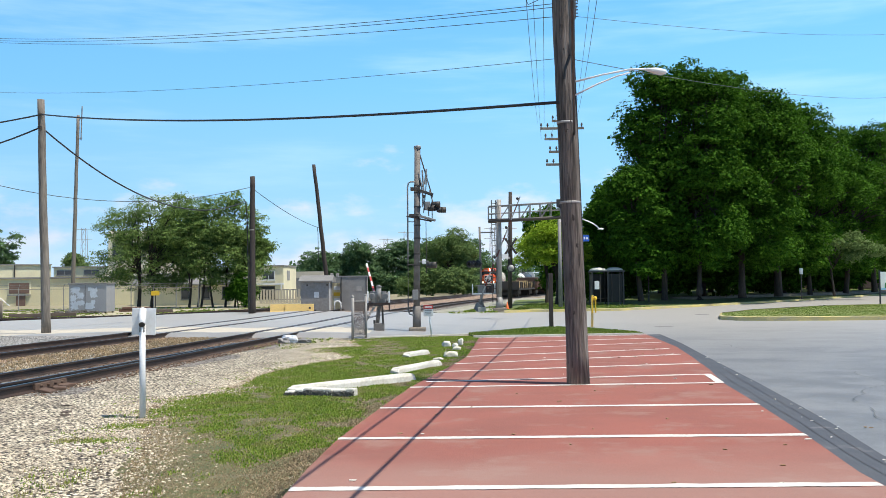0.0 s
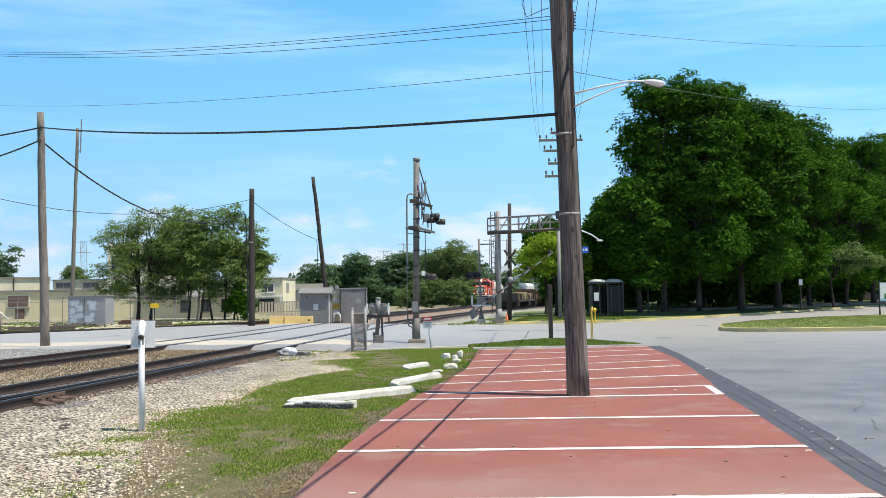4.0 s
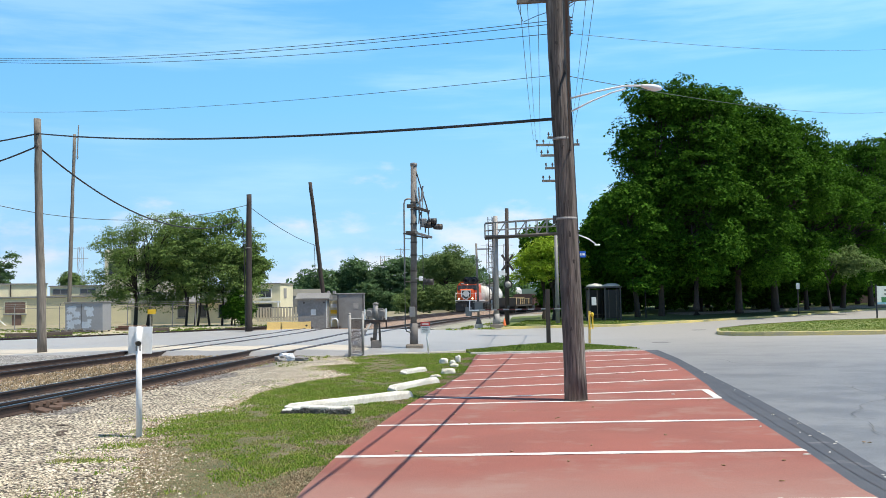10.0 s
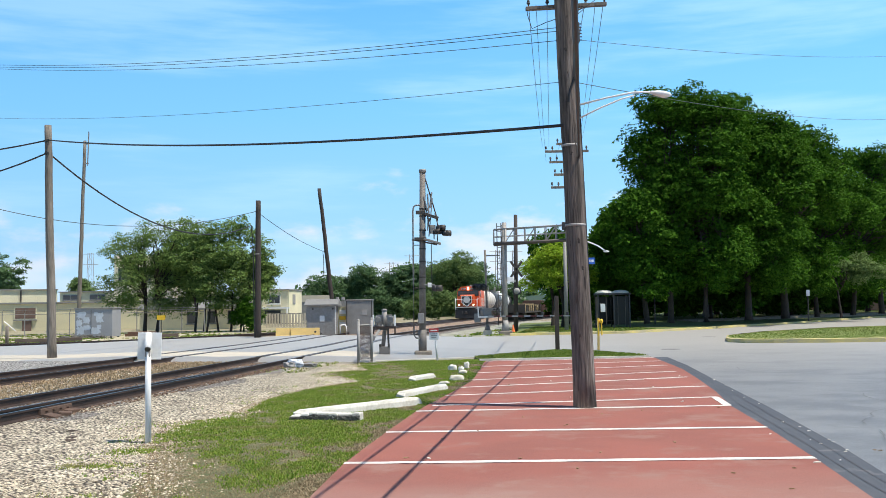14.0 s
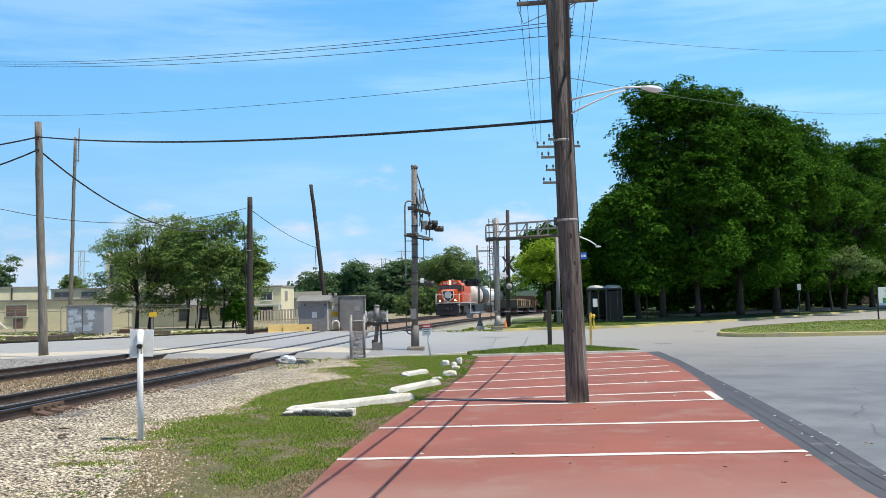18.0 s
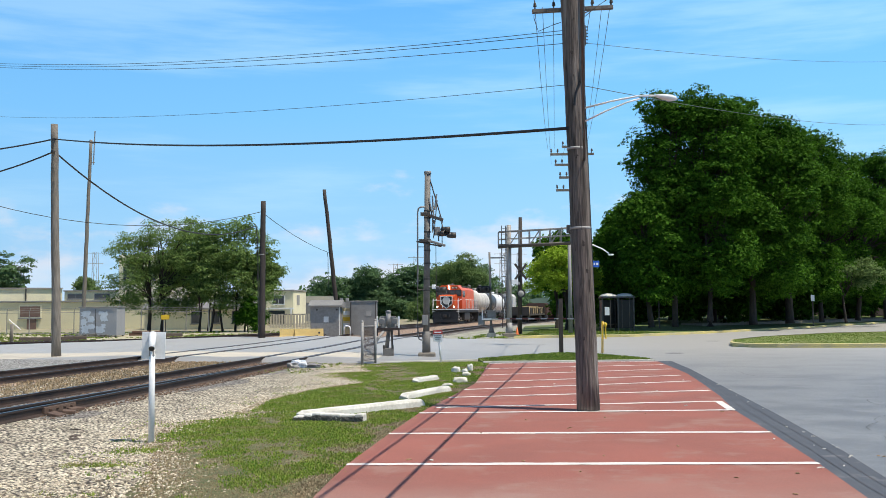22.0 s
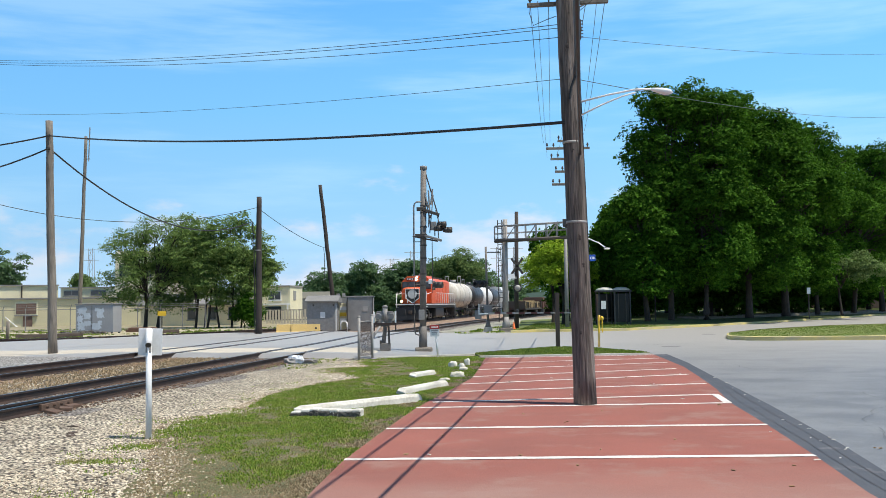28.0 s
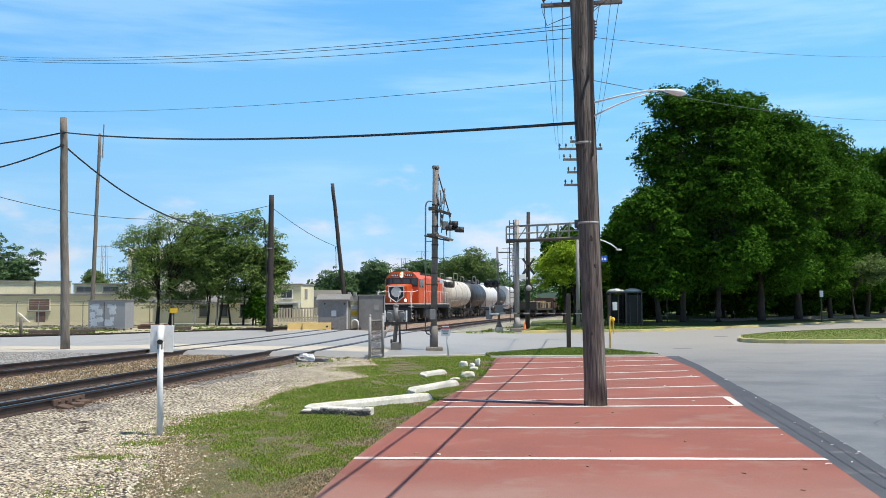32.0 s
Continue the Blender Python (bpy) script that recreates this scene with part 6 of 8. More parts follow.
def build_buildings():
    # long cream industrial building behind the western fence
    b = thing("industrial_building", "long low cream block building with shuttered openings", "building", (-48, 104, -0.35), 6)
    part("wall", box((0, 4, 1.62), (34, 8, 3.24), 0.0), CREAM_WALL, b, "cream painted block wall")
    part("parapet", box((0, -0.05, 3.34), (34.2, 0.3, 0.16)), GREY_WALL, b)
    part("roof", box((0, 4.2, 3.36), (33.6, 7.4, 0.1)), ROOF_GREY, b)
    for x in (2.75, -6):
        s = part("shutter", box((x, -0.06, 2.25), (2.1, 0.1, 1.15), 0.01), BROWN_SHUTTER, b, "brown shuttered window")
        part("shutter_frame", box((x, -0.04, 2.25), (2.35, 0.06, 1.4), 0.01), PALE_CREAM, s)
        part("sill", box((x, -0.1, 1.52), (2.4, 0.2, 0.12)), GREY_WALL, s)
    part("door", box((2.9, -0.06, 0.75), (0.95, 0.08, 1.6)), BROWN_SHUTTER, b)
    part("drain_pipe", tube((2.2, -0.12, 0), (0.6, -0.12, 1.4), 0.06), WHITE_PAINT, b)
    u = thing("industrial_building", "taller pale yellow wing behind a low building", "building", (-60.1, 117.5, 0), 22)
    part("wall", box((0, 4, 2.4), (24, 8, 4.8)), PALE_CREAM, u)
    part("parapet", box((0, -0.05, 4.85), (24.2, 0.3, 0.14)), GREY_WALL, u)
    part("drain_pipe", tube((7.8, -0.1, 3.2), (7.8, -0.1, 5.0), 0.08), DARK_STEEL, u)
    v = thing("industrial_building", "pale concrete wing with dark window strips", "building", (-43.7, 118, 0), 4)
    part("wall", box((0, 4, 2.2), (6.6, 8, 4.4)), PALE_CREAM, v)
    part("parapet", box((0, -0.05, 4.42), (6.8, 0.3, 0.12)), GREY_WALL, v)
    for x in (-2.0, 1.2):
        window(v, (x, 3.75), 1.7, 0.5, 0.0, GREY_WALL, GLASS_DARK, 1)
    # mottled tall block seen through the trees
    w = thing("apartment_block", "pale tan block seen through the western trees", "building", (-33.6, 112, 0), 0)
    part("wall", box((0, 4, 4.2), (9.6, 8, 8.4)), PALE_CREAM, w)
    for x in (-3.6, -1.2, 1.2, 3.6):
        for z in (2.0, 6.2):
            window(w, (x, z), 1.3, 1.4, 0.0, GREY_WALL, GLASS_DARK, 1)
    r = thing("grey_roof_house", "low pale house with a grey roof and dark windows behind trees", "building", (-25.3, 96, 0), 2)
    part("wall", box((0, 3, 1.0), (10, 6, 2.0)), PALE_CREAM, r)
    part("roof", side_prism([(-0.5, 1.95), (-0.5, 2.1), (3, 3.2), (6.5, 2.1), (6.5, 1.95)], -5.2, 5.2), ROOF_GREY, r)
    for k in (2, 3, 4):
        window(r, (-4 + 2.0 * k, 1.2), 0.7, 1.1, 0.0, GREY_WALL, GLASS_DARK, 0)
    # yellow two-storey house
    y = thing("house", "pale yellow two-storey house with a flat roof and white trim", "house", (-21.5, 118, 0), -6)
    part("wall", box((0, 3, 2.1), (4.7, 6, 4.2)), PALE_CREAM, y)
    part("roof", box((0, 3, 4.26), (4.9, 6.3, 0.14)), GREY_WALL, y)
    window(y, (0.5, 3.1), 1.4, 0.95, 0.0, WHITE_PAINT, GLASS_DARK, 1)
    part("balcony_band", box((0, -0.08, 2.05), (4.8, 0.16, 0.2)), WHITE_PAINT, y)
    # flat dark sheet drawn in place of the shade below the balcony
    part("porch_shade", box((0.3, -0.05, 1.0), (2.0, 0.06, 1.6)), GLASS_DARK, y)
    part("side_window", box((2.37, 2.2, 3.1), (0.05, 1.2, 1.2)), GREY_WALL, y)
    for x in (-2.2, -1.1, 2.2):
        part("porch_post", box((x, -0.5, 1.0), (0.14, 0.14, 2.0)), WHITE_PAINT, y)
    # fence between the track and the yard
    f = thing("yard_fence", "long chain-link yard fence with angled pipe posts", "fence", (-38.5, 80, -0.1), 0)
    for k in range(11):
        part("post", tube((1.85 * k, 0, 0), (1.85 * k, 0, 1.95), 0.04, seg=8), GREY_PAINT, f)
        part("post_arm", tube((1.85 * k, 0, 1.95), (1.85 * k + 0.18, -0.18, 2.25), 0.025, seg=6), GREY_PAINT, f)
    for z in (0.15, 1.85, 2.05, 2.2):
        part("rail", tube((0, -0.02, z), (18.5, -0.02, z), 0.022 if z < 2 else 0.012, seg=6), GREY_PAINT, f)
    f2 = thing("yard_fence", "weathered pale slatted yard fence beside the house", "fence", (-18.6, 100, 0), 0)
    for k in range(25):
        part("slat", box((0.3 * k, 0, 0.7 + 0.06 * math.sin(k * 2.1)), (0.2, 0.05, 1.4)), CONCRETE, f2)
    for z in (0.4, 1.4):
        part("rail", box((3.6, 0.06, z), (7.4, 0.05, 0.1)), GREY_PAINT, f2)
    g = thing("warehouse", "distant grey warehouse with a pale parapet", "building", (-22.5, 165, 0), 0)
    part("wall", box((0, 6, 1.6), (11, 12, 3.2)), GREY_WALL, g)
    part("fascia", box((-1.5, -0.1, 3.7), (8.0, 0.4, 1.1)), CONCRETE, g)
    part("dark_wall", box((0.5, -0.1, 2.3), (10, 0.2, 1.8)), GREY_PAINT, g)
    for k in range(3):
        part("roof_vent", box((2.6 + 1.0 * k, 2, 3.6), (0.5, 0.7, 0.6), 0.05), GALVANISED, g)
    t = thing("warehouse", "distant building with a curved green sheet roof", "building", (23, 250, 0), 0)
    prof = [(-9 + 18 * k / 12, 2.6 + 2.0 * math.sin(math.pi * k / 12)) for k in range(13)]
    bm = bmesh.new()
    lo = [bm.verts.new((x, 0, z)) for x, z in prof]
    hi = [bm.verts.new((x, 30, z)) for x, z in prof]
    for k in range(12):
        bm.faces.new((lo[k], lo[k + 1], hi[k + 1], hi[k]))
    bm.faces.new(lo[::-1])
    part("roof", bm, ROOF_GREEN, t, smooth=False)
    part("wall", box((0, 15.2, 1.3), (18, 30, 2.6)), BROWN_FREIGHT, t)
    # dark brick school behind the big trees
    s = thing("brick_building", "dark brown brick building with tall windows behind trees", "building", (58, 131, 0.5), -12)
    part("wall", box((0, 5, 3.2), (66, 10, 6.4)), BRICK, s)
    part("parapet", box((0, -0.1, 6.5), (66.4, 0.5, 0.3)), CONCRETE, s)
    for k in range(12):
        window(s, (-30 + 5.2 * k, 2.3), 1.3, 2.6, 0.0, WHITE_PAINT if k % 4 == 1 else BRICK, GLASS_DARK, 1)


def build_yard_clutter():
    flat("yard_dirt", [(-44, 53), (-25.5, 54.5), (-20.5, 57.5), (-16.2, 65), (-14.5, 72), (-18, 79), (-44, 79)], 0.012, YARD_DIRT, "pale trodden dirt with thin grass before the fence", "dirt", 0.01)
    p = thing("old_post", "short grey timber post beside the far track", "post", (-25.2, 55.6, 0))
    part("post", tube((0, 0, -0.05), (0.02, 0, 1.1), 0.1, 0.09, 12), GREY_WOOD, p, smooth=True)
    for x, y, L, a in ((-24.9, 58.8, 2.3, 17), (-23.6, 60.0, 2.0, 30), (-19.6, 66.6, 2.4, 40)):
        g = thing("timber_baulk", "long dark weathered timber lying on the dirt", "timber", (x, y, 0.01), a, "timbers")
        part("baulk", box((0, 0, 0.13), (L, 0.28, 0.26), 0.03), TIE_WOOD, g)
    rng = random.Random(91)
    for k in range(9):
        g = thing("scrap_lump", "small black scrap beside the steel cabinet", "debris", (-27.4 + 0.42 * k + rng.uniform(-0.2, 0.2), 67.7 + rng.uniform(-0.3, 0.3), 0.0), 40 * k, "debris")
        part("lump", lump((0, 0, 0.08), (rng.uniform(0.15, 0.3), 0.16, rng.uniform(0.08, 0.16)), 700 + k, rough=0.6), CHIPPED, g)


def build_shelter():
    s = thing("bus_shelter", "dark bus shelter with two pale domed roofs", "bus shelter", (11.2, 66.2, 0.13), 0)
    for x in (-1.05, 0, 1.05):
        for y in (-0.6, 0.6):
            part("post", box((x, y, 1.15), (0.09, 0.09, 2.3)), BLACK_PAINT, s)
    part("back_panel", box((0, 0.6, 1.2), (2.0, 0.03, 1.9)), SHELTER_GLASS, s)
    for x in (-1.05, 1.05):
        part("side_panel", box((x, 0, 1.2), (0.03, 1.1, 1.9)), SHELTER_GLASS, s)
    part("front_panel", box((0.5, -0.6, 1.2), (0.95, 0.03, 1.9)), SHELTER_GLASS, s)
    for x in (-0.52, 0.26, 0.76):
        part("mullion", box((x, -0.62, 1.2), (0.045, 0.05, 1.95)), DARK_STEEL, s)
    part("roof_beam", box((0, 0, 2.33), (2.3, 1.4, 0.1)), BLACK_PAINT, s)
    for x in (-0.55, 0.55):
        part("roof_dome", lathe([(0.62, 2.38), (0.58, 2.46), (0.4, 2.56), (0.15, 2.6)], 16, m=Matrix.Translation((x, 0, 0)) @ Matrix.Diagonal((1, 1.15, 1, 1))), SHELTER_DOME, s, "pale translucent roof dome", True)
    part("notice", box((-0.75, -0.63, 1.4), (0.32, 0.02, 0.55), 0.01), WHITE_PAINT, s)
    part("bench", box((0.1, 0.35, 0.5), (1.6, 0.35, 0.06)), DARK_STEEL, s)


# ---- trees ----
def leaves(blobs, count, size, seed, inner=0.45, spray=0.0, per=24):
    """Many small bent leaves over uneven clumps, gathered in flat drooping sprays. blobs: middle and radii."""
    rng = np.random.RandomState(seed)
    bl = np.array(blobs, float)
    w = bl[:, 3] * bl[:, 4] + bl[:, 4] * bl[:, 5] + bl[:, 3] * bl[:, 5]
    twigs = count // per if spray else count
    k = rng.choice(len(bl), twigs, p=w / w.sum())
    d = rng.normal(size=(twigs, 3))
    d /= np.linalg.norm(d, axis=1)[:, None]
    ph = rng.uniform(0, 6.28, (len(bl), 6))[k]
    ruffle = 1 + 0.13 * (np.sin(5 * d[:, 0] + ph[:, 0]) + np.sin(5 * d[:, 1] + ph[:, 1]) * np.sin(4 * d[:, 2] + ph[:, 2]))
    ruffle += 0.09 * np.sin(11 * d[:, 0] + ph[:, 3]) * np.sin(12 * d[:, 1] + ph[:, 4]) + 0.07 * np.sin(19 * d[:, 2] + ph[:, 5])
    r = (inner + (1 - inner) * rng.rand(twigs) ** 0.5) * ruffle
    r = np.where(rng.rand(twigs) < 0.06, r * 1.14, r)
    c = bl[k, :3] + d * r[:, None] * bl[k, 3:]
    if spray:
        count = twigs * per
        d = np.repeat(d, per, 0)
        reach = np.repeat(spray * rng.uniform(0.55, 1.3, twigs), per)
        a = rng.uniform(0, 6.28, count)
        q = np.sqrt(rng.rand(count))
        c = np.repeat(c, per, 0)
        c[:, 0] += np.cos(a) * q * reach
        c[:, 1] += np.sin(a) * q * reach
        c[:, 2] += rng.normal(size=count) * reach * 0.16 - 0.45 * q ** 2 * reach
        n = d * 0.35 + rng.normal(size=(count, 3)) * 0.42 + (0, 0, 0.75)
        n[:, 0] += 0.45 * np.cos(a) * q
        n[:, 1] += 0.45 * np.sin(a) * q
    else:
        n = d * 0.6 + rng.normal(size=(count, 3)) * 0.7 + (0, 0, 0.35)
    n /= np.linalg.norm(n, axis=1)[:, None]
    u = np.cross(n, rng.normal(size=(count, 3)))
    u /= np.linalg.norm(u, axis=1)[:, None]
    v = np.cross(n, u)
    s = (size * rng.uniform(0.6, 1.35, count))[:, None]
    verts = np.stack([c + s * (p * u + q_ * v + e * n) for p, q_, e in ((-1, 0, 0), (-0.2, 0.55, 0.12), (1, 0, -0.18), (-0.2, -0.55, 0.12))], 1)
    i = 4 * np.arange(count)[:, None]
    faces = np.concatenate([i + (0, 1, 2), i + (0, 2, 3)], 0)
    return verts.reshape(-1, 3), faces


def limb(bm, a, b, r0, r1, rng, n=5):
    pts = []
    a, b = Vector(a), Vector(b)
    for i in range(n + 1):
        u = i / n
        p = a.lerp(b, u) + Vector((rng.uniform(-1, 1), rng.uniform(-1, 1), rng.uniform(-0.4, 0.6))) * 0.05 * (b - a).length * (0 < i < n)
        p.z += 0.10 * (b - a).length * math.sin(math.pi * u)
        pts.append(p)
    sweep(pts, r0, 7, bm, r1 / r0)


def tree(at, blobs, trunks, leaf, count, size, label, seed, inner=0.45, spray=0.0, per=24):
    """trunks: (dx, dy, top height, radius); blobs relative to the tree's foot."""
    ob = thing("tree", label, "tree", at, group="trees")
    rng = random.Random(seed)
    for dx, dy, h, r in trunks:
        bm = bmesh.new()
        lean = Vector((rng.uniform(-0.5, 0.5), rng.uniform(-0.3, 0.3), h))
        base = Vector((dx, dy, -0.1))
        sweep([base + Vector((0, 0, 0)), base + lean * 0.05, base + lean * 0.35 + Vector((rng.uniform(-0.1, 0.1), 0, 0)), base + lean * 0.7, base + lean], r * 1.25, 10, bm, 0.4)
        part("trunk", bm, BARK, ob, smooth=True)
    for i, b in enumerate(blobs):
        bm = bmesh.new()
        dx, dy, h, r = min(trunks, key=lambda t: (t[0] - b[0]) ** 2 + (t[1] - b[1]) ** 2)
        limb(bm, (dx, dy, h * rng.uniform(0.55, 0.95)), (b[0], b[1], b[2]), r * 0.42, r * 0.08, rng)
        for _ in range(2):
            e = Vector((b[0] + rng.uniform(-0.7, 0.7) * b[3], b[1] + rng.uniform(-0.7, 0.7) * b[4], b[2] + rng.uniform(-0.2, 0.7) * b[5]))
            limb(bm, Vector((dx, dy, h)).lerp(Vector(b[:3]), 0.6), e, r * 0.16, r * 0.04, rng, 3)
        part("limb", bm, BARK, ob, smooth=True)
    v, f = leaves(blobs, count, size, seed, inner, spray, per)
    cr = new("crown", raw_mesh("crown", v, f, leaf))
    cr.parent = ob
    tagged(cr, "uneven crown of many leaves")
    return ob


def clumps(n, c, s, r, seed, floor=None):
    """n clumps spread through an ellipsoid at c with half-sizes s."""
    rng = random.Random(seed)
    out = []
    for _ in range(n * 60):
        if len(out) == n:
            break
        d = Vector((rng.uniform(-1, 1), rng.uniform(-1, 1), rng.uniform(-1, 1)))
        if d.length > 1:
            continue
        k = rng.uniform(0.75, 1.25) * r
        p = (c[0] + d.x * s[0], c[1] + d.y * s[1], c[2] + d.z * s[2])
        if floor and p[2] - k * 0.7 < floor:
            continue
        out.append((*p, k * 1.1, k * 1.1, k * 0.85))
    return out


def build_trees():
    # the dark grove east of the crossing
    big = "tall dark green broadleaf tree with a dense full crown"
    grove = ((15.6, 68.2, 17.2, 2.0), (18.0, 68.0, 16.8, 3.0), (22.4, 72.6, 16.8, 4.1), (27.2, 78.6, 16.2, 4.3), (32.1, 84.8, 15.2, 4.2), (38.2, 92, 13.4, 4.2), (44.2, 99.4, 17.3, 4.6), (49.8, 104, 18.6, 4.8),
             (13.7, 67.0, 9.6, 1.9), (22.0, 82, 15.0, 4.2), (27, 89, 14.0, 4.6), (34, 97, 12.5, 4.8), (42, 104, 13, 4.8), (17, 90, 11, 3.6),
             # added row, placed to shade and hide the brick wall and lawn
             (22, 98, 11, 4.4), (29, 105, 11, 4.4), (36.5, 111, 11, 4.4), (44.5, 117, 11, 4.4), (53, 123, 11, 4.4))
    for i, (x, y, h, w) in enumerate(grove):
        front = i < 8
        b = clumps(66 if front else 36, (0, 0, h * 0.56), (w * 1.05, w, h * 0.42), h * (0.068 if front else 0.095), 40 + i, h * 0.14)
        b += clumps(9, (0, 0, h * 0.885), (w * 0.75, w * 0.6, h * 0.06), h * 0.062, 80 + i)
        b += clumps(16, (0, w * 0.25 if front else 0, h * (0.55 if i == 8 else 0.25)), (w * 0.95, w * 0.7, h * 0.09), h * 0.07, 120 + i, h * 0.12 if front else 0.3)
        # added low foliage on the back rows stands in for shade beneath the crowns
        if i > 8:
            b += clumps(14, (0, 0, h * 0.14), (w * 1.1, w * 0.8, h * 0.1), h * 0.08, 200 + i, 0.1)
        if i == 0:
            b += clumps(24, (-1.2, 0, h * 0.5), (1.3, 1.4, h * 0.27), h * 0.06, 161)
        tree((x, y, 0.5), b, [(0, 0, h * 0.5, 0.2 + 0.035 * (i * 5 % 4))], LEAF_DARK, (44000, 80000, 96000, 90000, 76000, 62000, 50000, 36000)[i] if front else 30000, 0.125 if i < 7 or i == 8 else 0.22, big, 10 + i, 0.5, 0.62, 26)
    # light low branches at the edge of the grove
    tree((33.6, 85.2, 0.4), clumps(12, (0.2, -4.4, 4.2), (3.4, 0.8, 0.9), 0.62, 7), [(0.6, -0.4, 4.0, 0.12)], LEAF_OLIVE, 5200, 0.12, "slender young tree with pale yellow-green low branches", 31, 0.4, 0.5, 16)
    # fresh green tree by the gantry
    tree((7.9, 70.5, 0.13), clumps(26, (-0.1, 0, 4.25), (2.3, 1.8, 1.65), 0.72, 5, 2.4), [(0.4, 0, 3.2, 0.14)], LEAF_BRIGHT, 32000, 0.085, "small bright green tree on the verge", 33, 0.4, 0.4, 18)
    # added dark shrubs that stand in for the shade at the foot of the grove
    for k, (x, y) in enumerate(((10.2, 82), (12.2, 79), (14.6, 84))):
        tree((x, y, 0.2), clumps(22, (0, 0, 2.3), (1.7, 1.2, 2.1), 0.8, 300 + k, 0.2), [(0, 0, 2.4, 0.08)], LEAF_DARK, 12000, 0.12, "added dark leafy shrub standing for shade at the foot of the grove", 310 + k, 0.4, 0.45, 20)
    tree((8.4, 78, 0.13), clumps(9, (0, 0, 5.6), (1.4, 1.2, 2.0), 1.0, 6), [(0, 0, 4, 0.16)], LEAF_DARK, 9000, 0.15, "dark narrow tree behind the gantry", 34)
    tree((12.6, 74, 0.2), clumps(12, (0, 0, 5.5), (1.6, 1.4, 3.0), 1.2, 61, 1.6), [(0, 0, 4, 0.2)], LEAF_DARK, 14000, 0.17, "dark green tree behind the bus shelter", 39)
    # open many-stemmed trees west of the crossing
    tree((-25.6, 83.5, 0), clumps(60, (0.2, 0, 5.6), (5.0, 2.6, 4.0), 0.85, 8, 1.3), [(-0.4, 0, 4.6, 0.17), (0.6, 0.2, 5.0, 0.15)], LEAF_MID, 32000, 0.085, "open green tree with twin trunks beside the track", 35, 0.25, 0.5, 16)
    tree((-18.9, 83.0, 0), clumps(66, (0.2, 0, 5.8), (4.4, 2.5, 4.3), 0.9, 9, 1.2), [(-2.6, 0, 4, 0.08), (-1.7, 0.2, 4.5, 0.1), (-0.6, -0.1, 4.6, 0.09), (0.4, 0.1, 4.5, 0.1), (1.2, 0.2, 4, 0.08), (2.1, 0, 4, 0.09)], LEAF_MID, 42000, 0.1, "dense green tree of many slim stems beside the track", 36, 0.35, 0.48, 20)
    tree((-22.2, 85.5, 0), clumps(56, (-0.3, 0, 5.7), (3.6, 2.0, 3.9), 0.85, 19, 1.5), [(0, 0, 4.6, 0.11), (0.7, 0.3, 4.4, 0.09)], LEAF_MID, 24000, 0.095, "slim green tree between two fuller ones", 46, 0.3, 0.48, 18)
    tree((-15.2, 85.0, 0), clumps(22, (-1.2, 0, 5.0), (1.5, 1.2, 2.1), 0.7, 12, 3.0), [(-1.2, 0, 4.2, 0.09)], LEAF_MID, 17000, 0.1, "green shrubby tree beside the dark pole", 37, 0.35, 0.45, 20)
    tree((-17.2, 82.2, 0), clumps(14, (0, 0, 1.6), (1.2, 0.6, 1.2), 0.6, 15, 0.2), [(0, 0, 1.6, 0.05)], LEAF_DARK, 7000, 0.1, "dark leafy bush at the foot of the slim stems", 47, 0.4, 0.35, 20)
    tree((-66, 140, 0), clumps(22, (0, 0, 8.0), (5.0, 3, 3.6), 1.7, 13), [(0, 0, 5, 0.35)], LEAF_FAR, 16000, 0.2, "dark tree rising behind the cream building", 38, 0.45, 0.6, 20)
    tree((-48.9, 132, 0), clumps(13, (0, 0, 5.0), (1.9, 1.5, 1.6), 0.9, 14), [(0, 0, 4, 0.2)], LEAF_OLIVE, 9000, 0.14, "round green tree beyond the cream building", 41, 0.45, 0.6, 20)
    # far woods north of the tracks
    blobs = []
    rng = random.Random(17)
    for k in range(52):
        x = -26.5 + 40.5 * k / 51
        h = float(np.interp(x, [-44, -31, -27, -17, -12, -6, -2, 2, 6, 9, 14], [5, 7.0, 8.2, 10.0, 9.6, 10.6, 11.2, 11.6, 10.0, 7.4, 6]))
        for z in np.arange(0.8, h - 0.6, 2.1):
            blobs.append((x + rng.uniform(-1, 1), 195 + 0.2 * x + rng.uniform(-4, 4), z + rng.uniform(-0.5, 0.5), 1.7, 1.9, 1.5))
    v, f = leaves(blobs, 140000, 0.22, 51, 0.5, 0.9, 22)
    tagged(new("far_woods", raw_mesh("far_woods", v, f, LEAF_FAR)), "dense far green woodland beyond the tracks", "woods", kind="stuff")
    tree((1.6, 172, 0), clumps(30, (0.2, 0, 6.8), (4.6, 3, 4.6), 1.6, 71, 1.0), [(0, 0, 6, 0.3)], LEAF_OLIVE, 46000, 0.15, "broad olive-green tree beyond the tracks", 45, 0.45, 0.8, 20)
    blobs = []
    for k in range(26):
        x = -1.5 - 0.42 * k
        blobs.append((x + 6, 150 + rng.uniform(-2, 2), 1.4 + rng.uniform(0, 2.0), 1.2, 1.3, 1.5))
    v, f = leaves(blobs, 16000, 0.18, 52, 0.4, 0.6, 20)
    tagged(new("trackside_scrub", raw_mesh("trackside_scrub", v, f, LEAF_OLIVE)), "pale green scrub beside the main track", "scrub", kind="stuff")
    blobs = [(30 + 3 * k + rng.uniform(-1, 1), 300 + rng.uniform(-6, 6), 2.5 + rng.uniform(0, 4), 3.2, 3.2, 2.8) for k in range(-40, 60)]
    v, f = leaves(blobs, 15000, 0.8, 53, 0.4)
